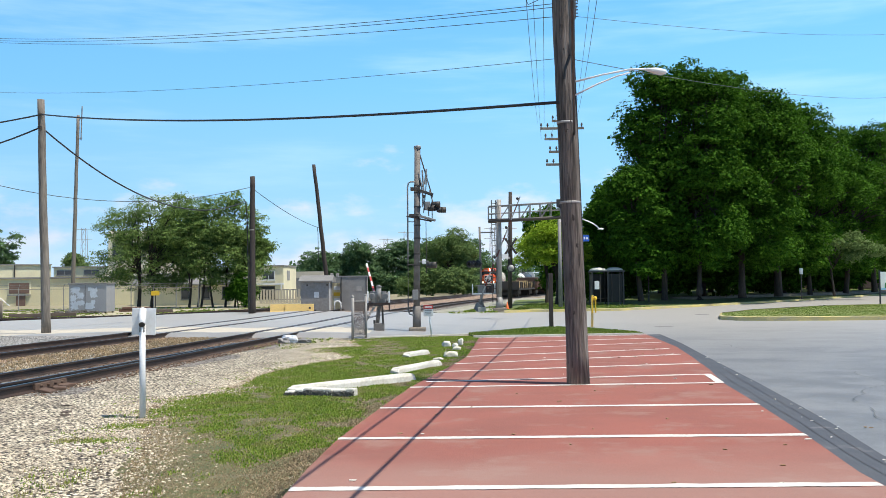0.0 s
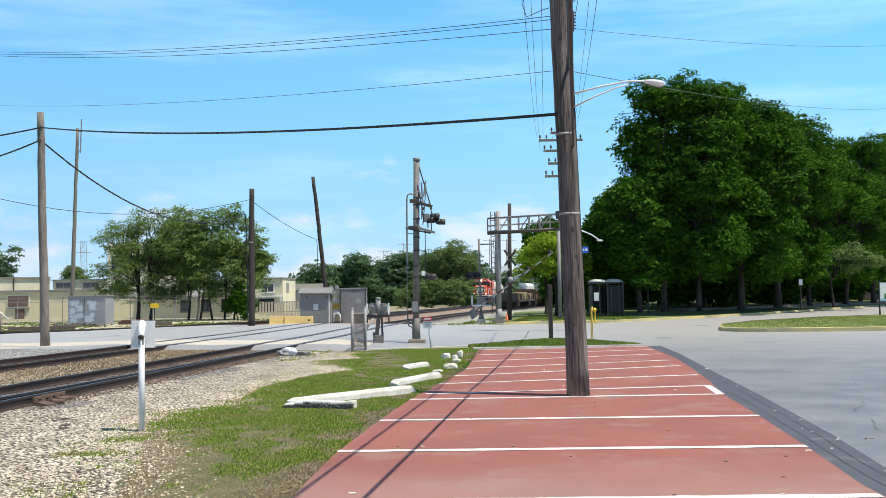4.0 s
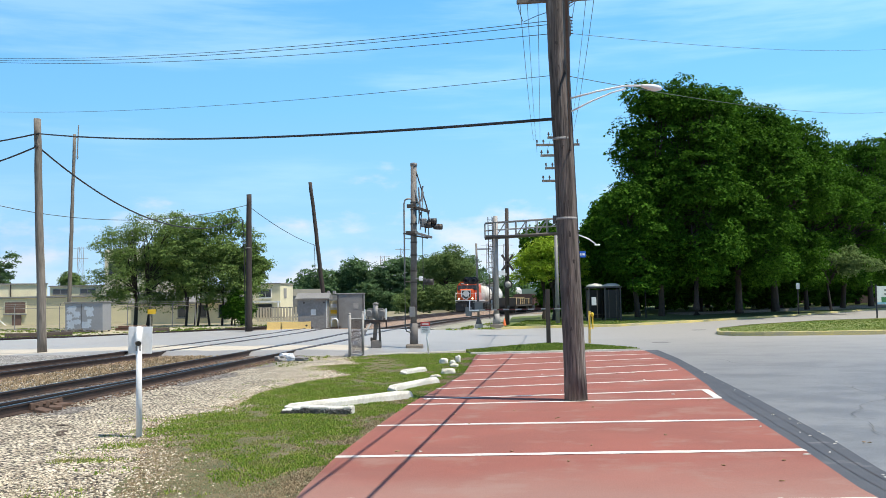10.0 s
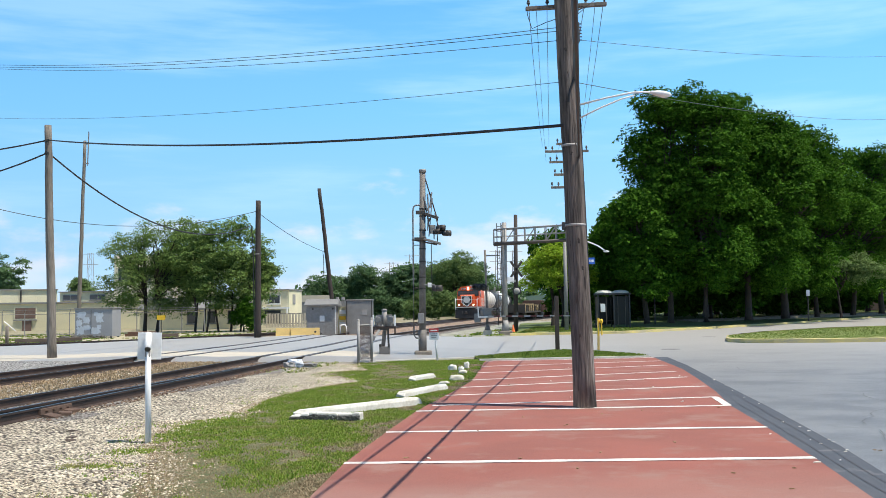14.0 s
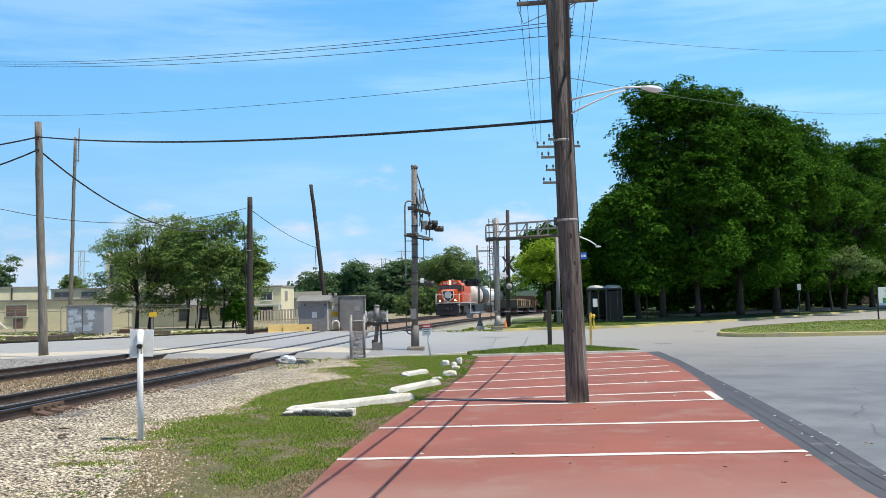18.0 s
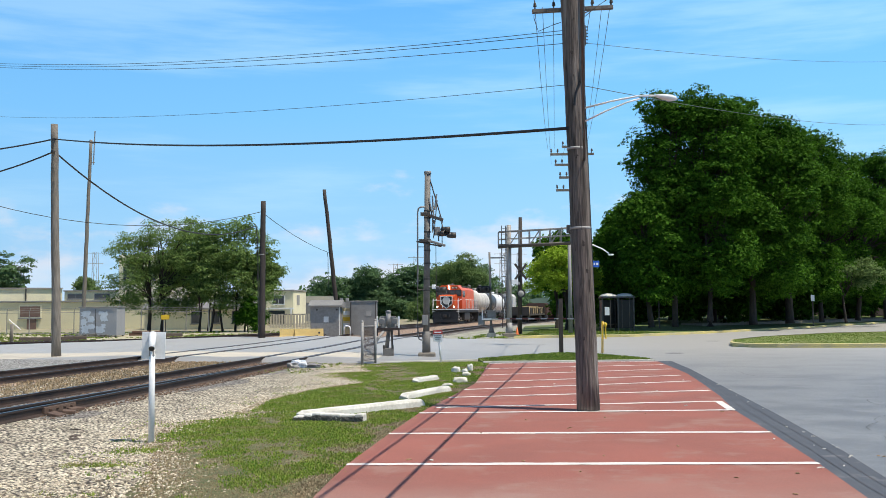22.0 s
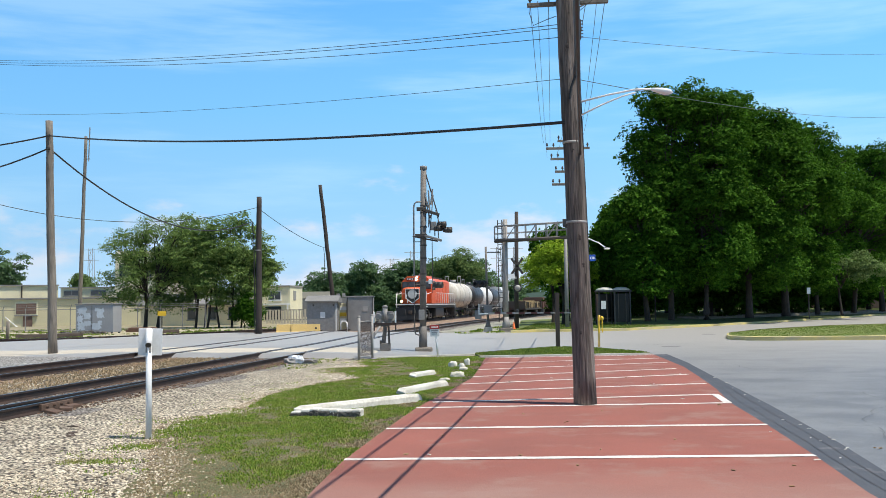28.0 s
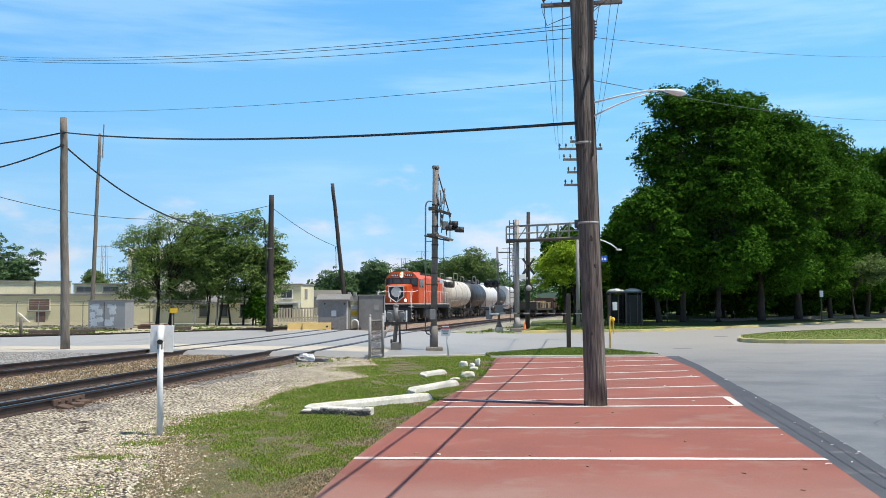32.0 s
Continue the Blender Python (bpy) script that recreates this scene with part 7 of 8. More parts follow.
    tagged(new("horizon_woods", raw_mesh("horizon_woods", v, f, LEAF_FAR)), "low hazy woods on the horizon", "woods", kind="stuff")


def build_pylons():
    for x, y, h in ((-147, 400, 27), (-14.5, 400, 24), (-24, 420, 22), (20, 380, 24), (28, 400, 25), (-140, 430, 25)):
        p = thing("pylon", "far grey lattice power pylon", "pylon", (x, y, 0), group="pylons")
        for sx in (-1, 1):
            for sy in (-1, 1):
                part("leg", tube((sx * 1.4, sy * 1.4, 0), (sx * 0.8, sy * 0.8, h), 0.1, seg=5), GALVANISED, p)
        for k in range(7):
            z0, z1 = h * k / 7, h * (k + 1) / 7
            a, b = 1.4 - 0.6 * k / 7, 1.4 - 0.6 * (k + 1) / 7
            part("brace", tube((-a, -a, z0), (b, -b, z1), 0.055, seg=4), GALVANISED, p)
            part("brace", tube((a, -a, z0), (-b, -b, z1), 0.055, seg=4), GALVANISED, p)
        for z in (h * 0.82, h * 0.98):
            part("arm", tube((-3.2, 0, z), (3.2, 0, z), 0.085, seg=5), GALVANISED, p)


# ---- train ----
def wheelset(parent, x, r=0.48, name="wheel_pair"):
    """Two wheels on an axle along y; the thing runs along +x."""
    e = new(name)
    e.parent = parent
    e.location = (x, 0, r)
    for s in (-1, 1):
        w = part("wheel", tube((0, s * 0.68, 0), (0, s * 0.80, 0), r, seg=24), DARK_STEEL, e)
    part("axle", tube((0, -0.9, 0), (0, 0.9, 0), 0.09), DARK_STEEL, e)
    return e


def bogie(parent, x, span, r=0.46):
    wheels = []
    for s in (-1, 1):
        bm = side_prism([(0, 0)] * 0 or [(-1.02, 0.45), (-1.02, 0.62), (-0.94, 0.62), (-0.94, 0.45)], x - span / 2 - 0.3, x + span / 2 + 0.3)
        if s > 0:
            bmesh.ops.transform(bm, matrix=Matrix.Diagonal((1, -1, 1, 1)), verts=bm.verts)
        fr = part("bogie_frame", bm, DARK_STEEL, parent)
        for dx in (-span / 2, span / 2):
            part("axle_box", box((x + dx, s * 1.0, r), (0.34, 0.18, 0.34), 0.03), DARK_STEEL, fr)
        part("spring", box((x, s * 1.0, 0.55), (0.5, 0.2, 0.4), 0.03), DARK_STEEL, fr)
    for dx in (-span / 2, span / 2):
        wheels.append(wheelset(parent, x + dx, r))
    return wheels


def build_locomotive():
    """Front at x = 0, runs towards +x; z = 0 on the rail head."""
    g = thing("locomotive", "orange-red diesel road-switcher locomotive with white handrails", "locomotive")
    wheels = bogie(g, -3.6, 2.75, 0.5) + bogie(g, -14.0, 2.75, 0.5)
    part("frame", box((-8.7, 0, 1.38), (16.6, 2.7, 0.34), 0.03), BLACK_PAINT, g, "black underframe")
    part("sill_stripe", box((-8.7, 0, 1.57), (16.8, 3.0, 0.08)), WHITE_PAINT, g, "white sill stripe")
    part("walkway", box((-8.7, 0, 1.63), (16.8, 3.0, 0.05)), BLACK_PAINT, g)
    pil = part("pilot", box((-0.25, 0, 0.72), (0.3, 2.9, 1.1), 0.04), BLACK_PAINT, g, "black front pilot")
    part("plough", side_prism([(-1.4, 0.12), (-1.4, 0.5), (1.4, 0.5), (1.4, 0.12)], -0.12, 0.05), BLACK_PAINT, pil)
    part("coupler", box((0.25, 0, 0.85), (0.6, 0.3, 0.3), 0.05), DARK_STEEL, pil)
    for s in (-1, 1):
        part("hose", sweep([(0.0, s * 0.5, 1.1), (0.15, s * 0.5, 0.8), (0.15, s * 0.4, 0.45)], 0.035), BLACK_PAINT, pil)
    part("rear_pilot", box((-17.1, 0, 0.75), (0.3, 2.9, 1.0), 0.04), BLACK_PAINT, g)
    part("fuel_tank", box((-8.8, 0, 0.75), (4.6, 2.5, 0.95), 0.15), BLACK_PAINT, g)
    # short hood with a sloped top
    nose = bmesh.new()
    side_profile = [(-3.0, 1.62), (-0.9, 1.62), (-0.9, 3.05), (-1.05, 3.2), (-3.0, 3.28)]
    lo = [nose.verts.new((x, -0.92, z)) for x, z in side_profile]
    hi = [nose.verts.new((x, 0.92, z)) for x, z in side_profile]
    nose.faces.new(lo)
    nose.faces.new(hi[::-1])
    for k in range(5):
        nose.faces.new((lo[k], hi[k], hi[(k + 1) % 5], lo[(k + 1) % 5]))
    bmesh.ops.recalc_face_normals(nose, faces=nose.faces)
    bmesh.ops.bevel(nose, geom=nose.edges[:], offset=0.06, segments=2, affect="EDGES")
    nz = part("short_hood", nose, ORANGE, g, "orange low nose")
    part("nose_panel", box((-0.89, 0, 2.62), (0.03, 1.25, 0.9), 0.01), BLACK_PAINT, nz, "black nose panel")
    part("nose_chevron", side_prism([(-0.62, 2.2), (0.62, 2.2), (0.0, 1.72)], -0.885, -0.868), BLACK_PAINT, nz)
    part("emblem", tube((-0.872, 0, 2.58), (-0.855, 0, 2.58), 0.44, seg=28), PALE_EMBLEM, nz, "plain pale round emblem")
    for a, b in (((-0.66, 3.06), (0.66, 3.06)), ((-0.66, 3.06), (-0.66, 2.2)), ((0.66, 3.06), (0.66, 2.2)), ((-0.66, 2.2), (0, 1.7)), ((0.66, 2.2), (0, 1.7))):
        part("white_stripe", tube((-0.862, a[0], a[1]), (-0.862, b[0], b[1]), 0.035, seg=6), WHITE_PAINT, nz)
    # cab with chamfered roof
    cab = bmesh.new()
    prof = [(-1.5, 1.62), (-1.5, 3.75), (-0.95, 4.35), (0.95, 4.35), (1.5, 3.75), (1.5, 1.62)]
    side_prism(prof, -5.2, -2.9, cab)
    cb = part("cab", cab, ORANGE, g, "orange cab with a bevelled roof")
    part("front_panel", box((-2.893, 0, 3.45), (0.02, 2.85, 0.75)), BLACK_PAINT, cb, "black band round the windscreens")
    for y in (-1.12, -0.42, 0.42, 1.12):
        wd = 0.5 if abs(y) > 1 else 0.64
        part("windscreen", box((-2.875, y, 3.5), (0.03, wd, 0.55), 0.01), GLASS_DARK, cb, "dark windscreen")
    for s in (-1, 1):
        for x in (-4.5, -3.6):
            part("side_window", box((x, s * 1.505, 3.35), (0.72, 0.03, 0.72), 0.01), GLASS_DARK, cb, "dark side window")
    for y in (-0.62, 0.62):
        n = part("number_board", box((-2.87, y, 4.06), (0.06, 0.72, 0.24), 0.01), BLACK_PAINT, cb, "black number board")
        for k in range(4):
            part("digit_bar", box((-2.835, y - 0.24 + 0.16 * k, 4.06), (0.01, 0.09, 0.15)), WHITE_PAINT, n)
    for z in (4.0, 4.22):
        part("headlight", tube((-2.9, 0.0, z), (-2.82, 0.0, z), 0.085, seg=16), HEADLIGHT, cb, "lit headlight")
    for s in (-1, 1):
        dl = part("ditch_light_case", box((-0.45, s * 0.95, 1.88), (0.22, 0.26, 0.26), 0.03), BLACK_PAINT, g)
        part("ditch_light", tube((-0.34, s * 0.95, 1.88), (-0.30, s * 0.95, 1.88), 0.10, seg=14), DITCH_LIGHT, dl, "lit ditch light")
    # long hood
    hood = side_prism([(-0.95, 1.62), (-0.95, 3.95), (-0.7, 4.2), (0.7, 4.2), (0.95, 3.95), (0.95, 1.62)], -16.4, -5.15)
    lh = part("long_hood", hood, ORANGE, g, "orange long hood")
    for k in range(11):
        for s in (-1, 1):
            part("hood_door", box((-5.8 - k * 0.95, s * 0.955, 2.7), (0.82, 0.02, 1.7), 0.01), ORANGE, lh)
    for x in (-10.5, -12.2, -13.9):
        part("roof_fan", lathe([(0.55, 4.2), (0.55, 4.38), (0.45, 4.42)], 20, m=Matrix.Translation((x, 0, 0))), DARK_STEEL, lh)
    part("exhaust", box((-7.6, 0, 4.35), (0.7, 0.4, 0.3), 0.03), DARK_STEEL, lh)
    part("air_intake", box((-6.0, 0, 4.3), (1.2, 1.7, 0.25), 0.05), ORANGE, lh)
    part("air_horn", tube((-3.6, 0.35, 4.5), (-3.0, 0.35, 4.5), 0.06, 0.1), GALVANISED, cb)
    part("antenna_box", box((-4.3, 0, 4.42), (0.7, 0.8, 0.12), 0.03), GREY_PAINT, cb)
    # handrails and steps
    for s in (-1, 1):
        part("handrail", sweep([(-0.2, s * 1.42, 1.7), (-0.2, s * 1.42, 2.55), (-1.6, s * 1.44, 2.62), (-2.8, s * 1.46, 2.75)], 0.03), WHITE_PAINT, g)
        part("handrail", sweep([(-5.3, s * 1.45, 2.72), (-16.6, s * 1.45, 2.72), (-17.1, s * 1.4, 1.7)], 0.03), WHITE_PAINT, g)
        for k in range(10):
            x = -5.4 - 1.24 * k
            part("stanchion", tube((x, s * 1.45, 1.63), (x, s * 1.45, 2.72), 0.026, seg=6), WHITE_PAINT, g)
        part("grab_rail", sweep([(-0.25, s * 1.44, 0.45), (-0.2, s * 1.44, 1.2), (-0.5, s * 1.44, 2.3), (-0.6, s * 1.44, 2.8)], 0.03), WHITE_PAINT, g)
        for k in range(4):
            part("step", box((-0.55, s * 1.35, 0.45 + 0.3 * k), (0.55, 0.3, 0.04)), WHITE_PAINT, g)
    part("front_handrail", sweep([(-0.12, -1.42, 1.7), (-0.12, -1.42, 2.6), (-0.12, -0.45, 2.6), (-0.12, -0.3, 1.75)], 0.03), WHITE_PAINT, g)
    part("front_handrail", sweep([(-0.12, 1.42, 1.7), (-0.12, 1.42, 2.6), (-0.12, 0.45, 2.6), (-0.12, 0.3, 1.75)], 0.03), WHITE_PAINT, g)
    part("footboard", box((-0.05, 0, 1.6), (0.35, 2.95, 0.07)), WHITE_PAINT, g)
    return g, wheels


def build_tank_car(mat, end_mat, length, r, label):
    g = thing("tank_car", label, "tank wagon", group="tank cars")
    L = length
    wheels = bogie(g, -2.1, 1.78) + bogie(g, -L + 2.1, 1.78)
    part("sill", box((-L / 2, 0, 1.0), (L - 0.6, 0.6, 0.3), 0.02), BLACK_PAINT, g)
    m = Matrix.Translation((-L / 2, 0, 1.15 + r)) @ Matrix.Rotation(radians(90), 4, "Y")
    h = L / 2 - 0.9
    shell = [(0.02, -h - 0.55), (r * 0.5, -h - 0.48), (r * 0.8, -h - 0.3), (r * 0.96, -h - 0.1), (r, -h), (r, h), (r * 0.96, h + 0.1), (r * 0.8, h + 0.3), (r * 0.5, h + 0.48), (0.02, h + 0.55)]
    tk = part("tank", lathe(shell, 36, m=m), mat, g, smooth=True)
    for x in (-h * 0.6, 0, h * 0.6):
        part("tank_band", lathe([(r + 0.012, x - 0.05), (r + 0.012, x + 0.05)], 36, m=m), end_mat, tk, smooth=True)
    top = 1.15 + 2 * r
    part("dome", tube((-L / 2, 0, top - 0.1), (-L / 2, 0, top + 0.35), 0.35, seg=16), end_mat, tk, smooth=True)
    pf = part("platform", box((-L / 2, 0, top + 0.05), (2.4, 1.5, 0.05)), GALVANISED, tk)
    for dx in (-1.2, 1.2):
        for y in (-0.75, 0.75):
            part("rail_post", tube((-L / 2 + dx, y, top), (-L / 2 + dx, y, top + 0.75), 0.045, seg=6), GALVANISED, pf)
    for y in (-0.75, 0.75):
        part("platform_rail", tube((-L / 2 - 1.2, y, top + 0.75), (-L / 2 + 1.2, y, top + 0.75), 0.045, seg=6), GALVANISED, pf)
    part("ladder", tube((-L / 2 + 0.9, 1.5, 1.1), (-L / 2 + 0.9, r * 0.7, top), 0.03, seg=6), GALVANISED, g)
    for x in (-0.35, -L + 0.35):
        part("end_platform", box((x, 0, 1.12), (0.6, 2.7, 0.08)), BLACK_PAINT, g)
        part("end_rail", sweep([(x, -1.35, 1.15), (x, -1.35, 2.1), (x, 1.35, 2.1), (x, 1.35, 1.15)], 0.03), end_mat, g)
    for s in (-1, 1):
        part("side_rail", sweep([(-0.4, s * 1.4, 1.9), (-L / 2, s * 1.45, 1.95), (-L + 0.4, s * 1.4, 1.9)], 0.025), GALVANISED, g)
    for x in (-2.1, -L + 2.1):
        part("saddle", box((x, 0, 1.3), (0.9, 2.0, 0.5), 0.05), end_mat, g)
    return g, wheels


def build_hopper():
    g = thing("hopper_car", "white covered hopper wagon with ribbed sides", "hopper wagon")
    L = 16.0
    wheels = bogie(g, -2.1, 1.78) + bogie(g, -L + 2.1, 1.78)
    bm = side_prism([(-1.5, 1.5), (-1.6, 3.9), (-1.1, 4.5), (1.1, 4.5), (1.6, 3.9), (1.5, 1.5), (0.6, 0.7), (-0.6, 0.7)], -L + 0.8, -0.8)
    b = part("body", bm, TANK_WHITE, g)
    for k in range(12):
        for s in (-1, 1):
            part("rib", box((-1.4 - k * 1.2, s * 1.62, 2.7), (0.1, 0.1, 2.3)), TANK_WHITE, b)
    part("roof_walk", box((-L / 2, 0, 4.58), (L - 2, 0.7, 0.06)), GALVANISED, b)
    for x in (-0.4, -L + 0.4):
        part("end_platform", box((x, 0, 1.1), (0.6, 2.8, 0.1)), BLACK_PAINT, g)
    return g, wheels


def build_parked_wagons():
    """Low open wagons left standing on the near track beyond the crossing."""
    rng = random.Random(9)
    for y, L, h, mat, load, lab in ((119, 13.5, 0.8, DARK_STEEL, TIMBER_LOAD, "low dark flat wagon stacked with pale timber crates"),
                                    (134.5, 14, 1.2, BROWN_FREIGHT, BROWN_FREIGHT, "dark red-brown open freight wagon"),
                                    (150, 14, 1.0, DARK_STEEL, BROWN_FREIGHT, "dark open freight wagon with rusty scrap"),
                                    (165.5, 14, 1.1, BROWN_FREIGHT, TIMBER_LOAD, "brown open freight wagon with boards")):
        x = float(np.interp(y, NEAR_LINE[:, 1], NEAR_LINE[:, 0]))
        x2 = float(np.interp(y + 5, NEAR_LINE[:, 1], NEAR_LINE[:, 0]))
        g = thing("flat_wagon", lab, "freight wagon", (x, y, 0.2), math.degrees(math.atan2(5, x2 - x)), "standing wagons")
        part("deck", box((0, 0, 0.9), (L, 2.7, 0.22)), mat, g)
        for k in range(6):
            u = -L / 2 + 1.2 + (L - 2.4) / 5 * k
            hh = h * rng.uniform(0.75, 1.15)
            ls = part("crate", box((u, 0, 1.0 + hh / 2), ((L - 2.4) / 5 * 0.9, 2.3, hh), 0.03), load if k % 3 != 1 else mat, g)
            for q in (-0.35, 0.0, 0.35):
                part("batten", box((u + q * 2.0, -1.17, 1.0 + hh / 2), (0.09, 0.04, hh)), mat, ls)
        for s_ in (-1, 1):
            part("end_wall", box((s_ * L / 2, 0, 1.0 + h / 2), (0.12, 2.7, h)), mat, g)
            for q in range(8):
                part("stake", box((-L / 2 + L * (q + 0.5) / 8, s_ * 1.36, 1.0 + h * 0.4), (0.1, 0.08, h * 0.9)), mat, g)
        for dx in (-L / 2 + 2, L / 2 - 2):
            part("bogie", box((dx, 0, 0.5), (2.4, 2.1, 0.5), 0.1), DARK_STEEL, g)
            for q in (-0.85, 0.85):
                part("wheel_pair", tube((dx + q, -0.8, 0.42), (dx + q, 0.8, 0.42), 0.42, seg=18), DARK_STEEL, g)


# ---- tracks ----
RAIL_SECTION = ((-0.065, -0.16), (-0.065, -0.145), (-0.012, -0.12), (-0.012, -0.045), (-0.034, -0.03), (-0.034, -0.003), (0.034, -0.003), (0.034, -0.03), (0.012, -0.045), (0.012, -0.12), (0.065, -0.145), (0.065, -0.16))


def rail_mesh(line, off, top, section, mat):
    verts, faces = [], []
    n = len(section)
    d = np.gradient(line, axis=0)
    d /= np.linalg.norm(d, axis=1)[:, None]
    for (x, y), (ux, uy) in zip(line, d):
        for a, b in section:
            verts.append((x + uy * (off + a), y - ux * (off + a), top + b))
    for i in range(len(line) - 1):
        for k in range(n):
            faces.append((i * n + k, (i + 1) * n + k, (i + 1) * n + (k + 1) % n, i * n + (k + 1) % n))
    return raw_mesh("rail", verts, faces, mat)


def build_track(name, line, label, ties, bed_mat, y_clear=None):
    tr = thing(name, label, "railway track", kind="structure")
    for off in (-0.75, 0.75):
        r = new("rail", rail_mesh(line, off, RAIL_TOP, RAIL_SECTION, RAIL_STEEL))
        r.parent = tr
        h = new("rail_head", rail_mesh(line, off, RAIL_TOP, ((-0.03, -0.004), (-0.028, 0.002), (0.028, 0.002), (0.03, -0.004)), RAIL_HEAD))
        h.parent = r
        tagged(h, "worn bright running surface")
    # ballast bed
    d = np.gradient(line, axis=0)
    d /= np.linalg.norm(d, axis=1)[:, None]
    prof = ((-2.3, -0.02), (-1.5, 0.035), (-0.6, 0.045), (0, 0.05), (0.6, 0.045), (1.5, 0.035), (2.3, -0.02))
    verts, faces = [], []
    for (x, y), (ux, uy) in zip(line[::2], d[::2]):
        for a, z in prof:
            verts.append((x + uy * a, y - ux * a, z + 0.012 * noise.noise((x * 2 + a, y * 2, 0.5))))
    n = len(prof)
    for i in range(len(verts) // n - 1):
        for k in range(n - 1):
            faces.append((i * n + k, i * n + k + 1, (i + 1) * n + k + 1, (i + 1) * n + k))
    b = new("ballast_bed", raw_mesh("ballast_bed", verts, faces, bed_mat))
    b.parent = tr
    # ties
    tie = box((0, 0, 0), (2.55, 0.22, 0.14), 0.012)
    me = bpy.data.meshes.new("tie")
    tie.to_mesh(me)
    tie.free()
    me.materials.append(TIE_WOOD)
    run = np.concatenate([[0], np.cumsum(np.linalg.norm(np.diff(line, axis=0), axis=1))])
    rng = random.Random(len(line))
    for s in np.arange(ties[0], ties[1], 0.52):
        x, y = np.interp(s, run, line[:, 0]), np.interp(s, run, line[:, 1])
        k = min(len(d) - 1, int(np.searchsorted(run, s)))
        a = math.degrees(math.atan2(d[k][1], d[k][0])) - 90
        if on(ROAD_NEAR, x) - 0.5 < y < on(ROAD_FAR, x) + 0.5:
            continue
        shared("tie", me, tr, pose(float(x), float(y), (-0.054 if name == "track_near" and y < 24 else -0.033) + rng.uniform(-0.014, 0.012), 0, 0, a + rng.uniform(-1.5, 1.5)))
    return tr


def build_tie_plates():
    plate = box((0, 0, 0), (0.34, 0.19, 0.025), 0.004)
    me = bpy.data.meshes.new("tie_plate")
    plate.to_mesh(me)
    plate.free()
    me.materials.append(RUSTED_IRON)
    tr = bpy.data.objects["track_near"]
    run = np.concatenate([[0], np.cumsum(np.linalg.norm(np.diff(NEAR_LINE, axis=0), axis=1))])
    rng = random.Random(3)
    for s in np.arange(run_at_y(NEAR_LINE, 21), run_at_y(NEAR_LINE, 30), 0.52):
        x, y = float(np.interp(s, run, NEAR_LINE[:, 0])), float(np.interp(s, run, NEAR_LINE[:, 1]))
        for off in (-0.75, 0.75):
            shared("tie_plate", me, tr, pose(x + off + rng.uniform(-0.02, 0.02), y - off * 0.12, 0.045, 0, 0, -7))
    j = part("joint_bar", box((0, 0, 0), (0.06, 1.0, 0.11), 0.01, pose(-6.52, 16.2, 0.12, 0, 0, -7)), RUSTED_IRON, tr, "rusty bolted joint bar on the near rail")
    for k in range(4):
        y = 15.85 + 0.22 * k
        x = float(np.interp(y, NEAR_LINE[:, 1], NEAR_LINE[:, 0])) + 0.79
        part("joint_bolt", tube((x, y, 0.13), (x + 0.07, y, 0.13), 0.022, seg=8), RUSTED_IRON, j)
    for k, (x, y) in enumerate(((-6.36, 15.7), (-6.3, 16.05), (-6.34, 16.4))):
        ob = thing("loose_plate", "loose rusty tie plate lying against the rail", "debris", (x, y, 0.03), 20 * k, "debris")
        part("plate", box((0, 0, 0.03 + 0.01 * k), (0.2, 0.3, 0.05), 0.008, Matrix.Rotation(radians(14 - 9 * k), 4, "Y")), RUSTED_IRON, ob)


def run_at_y(line, y):
    run = np.concatenate([[0], np.cumsum(np.linalg.norm(np.diff(line, axis=0), axis=1))])
    return float(np.interp(y, line[:, 1], run))


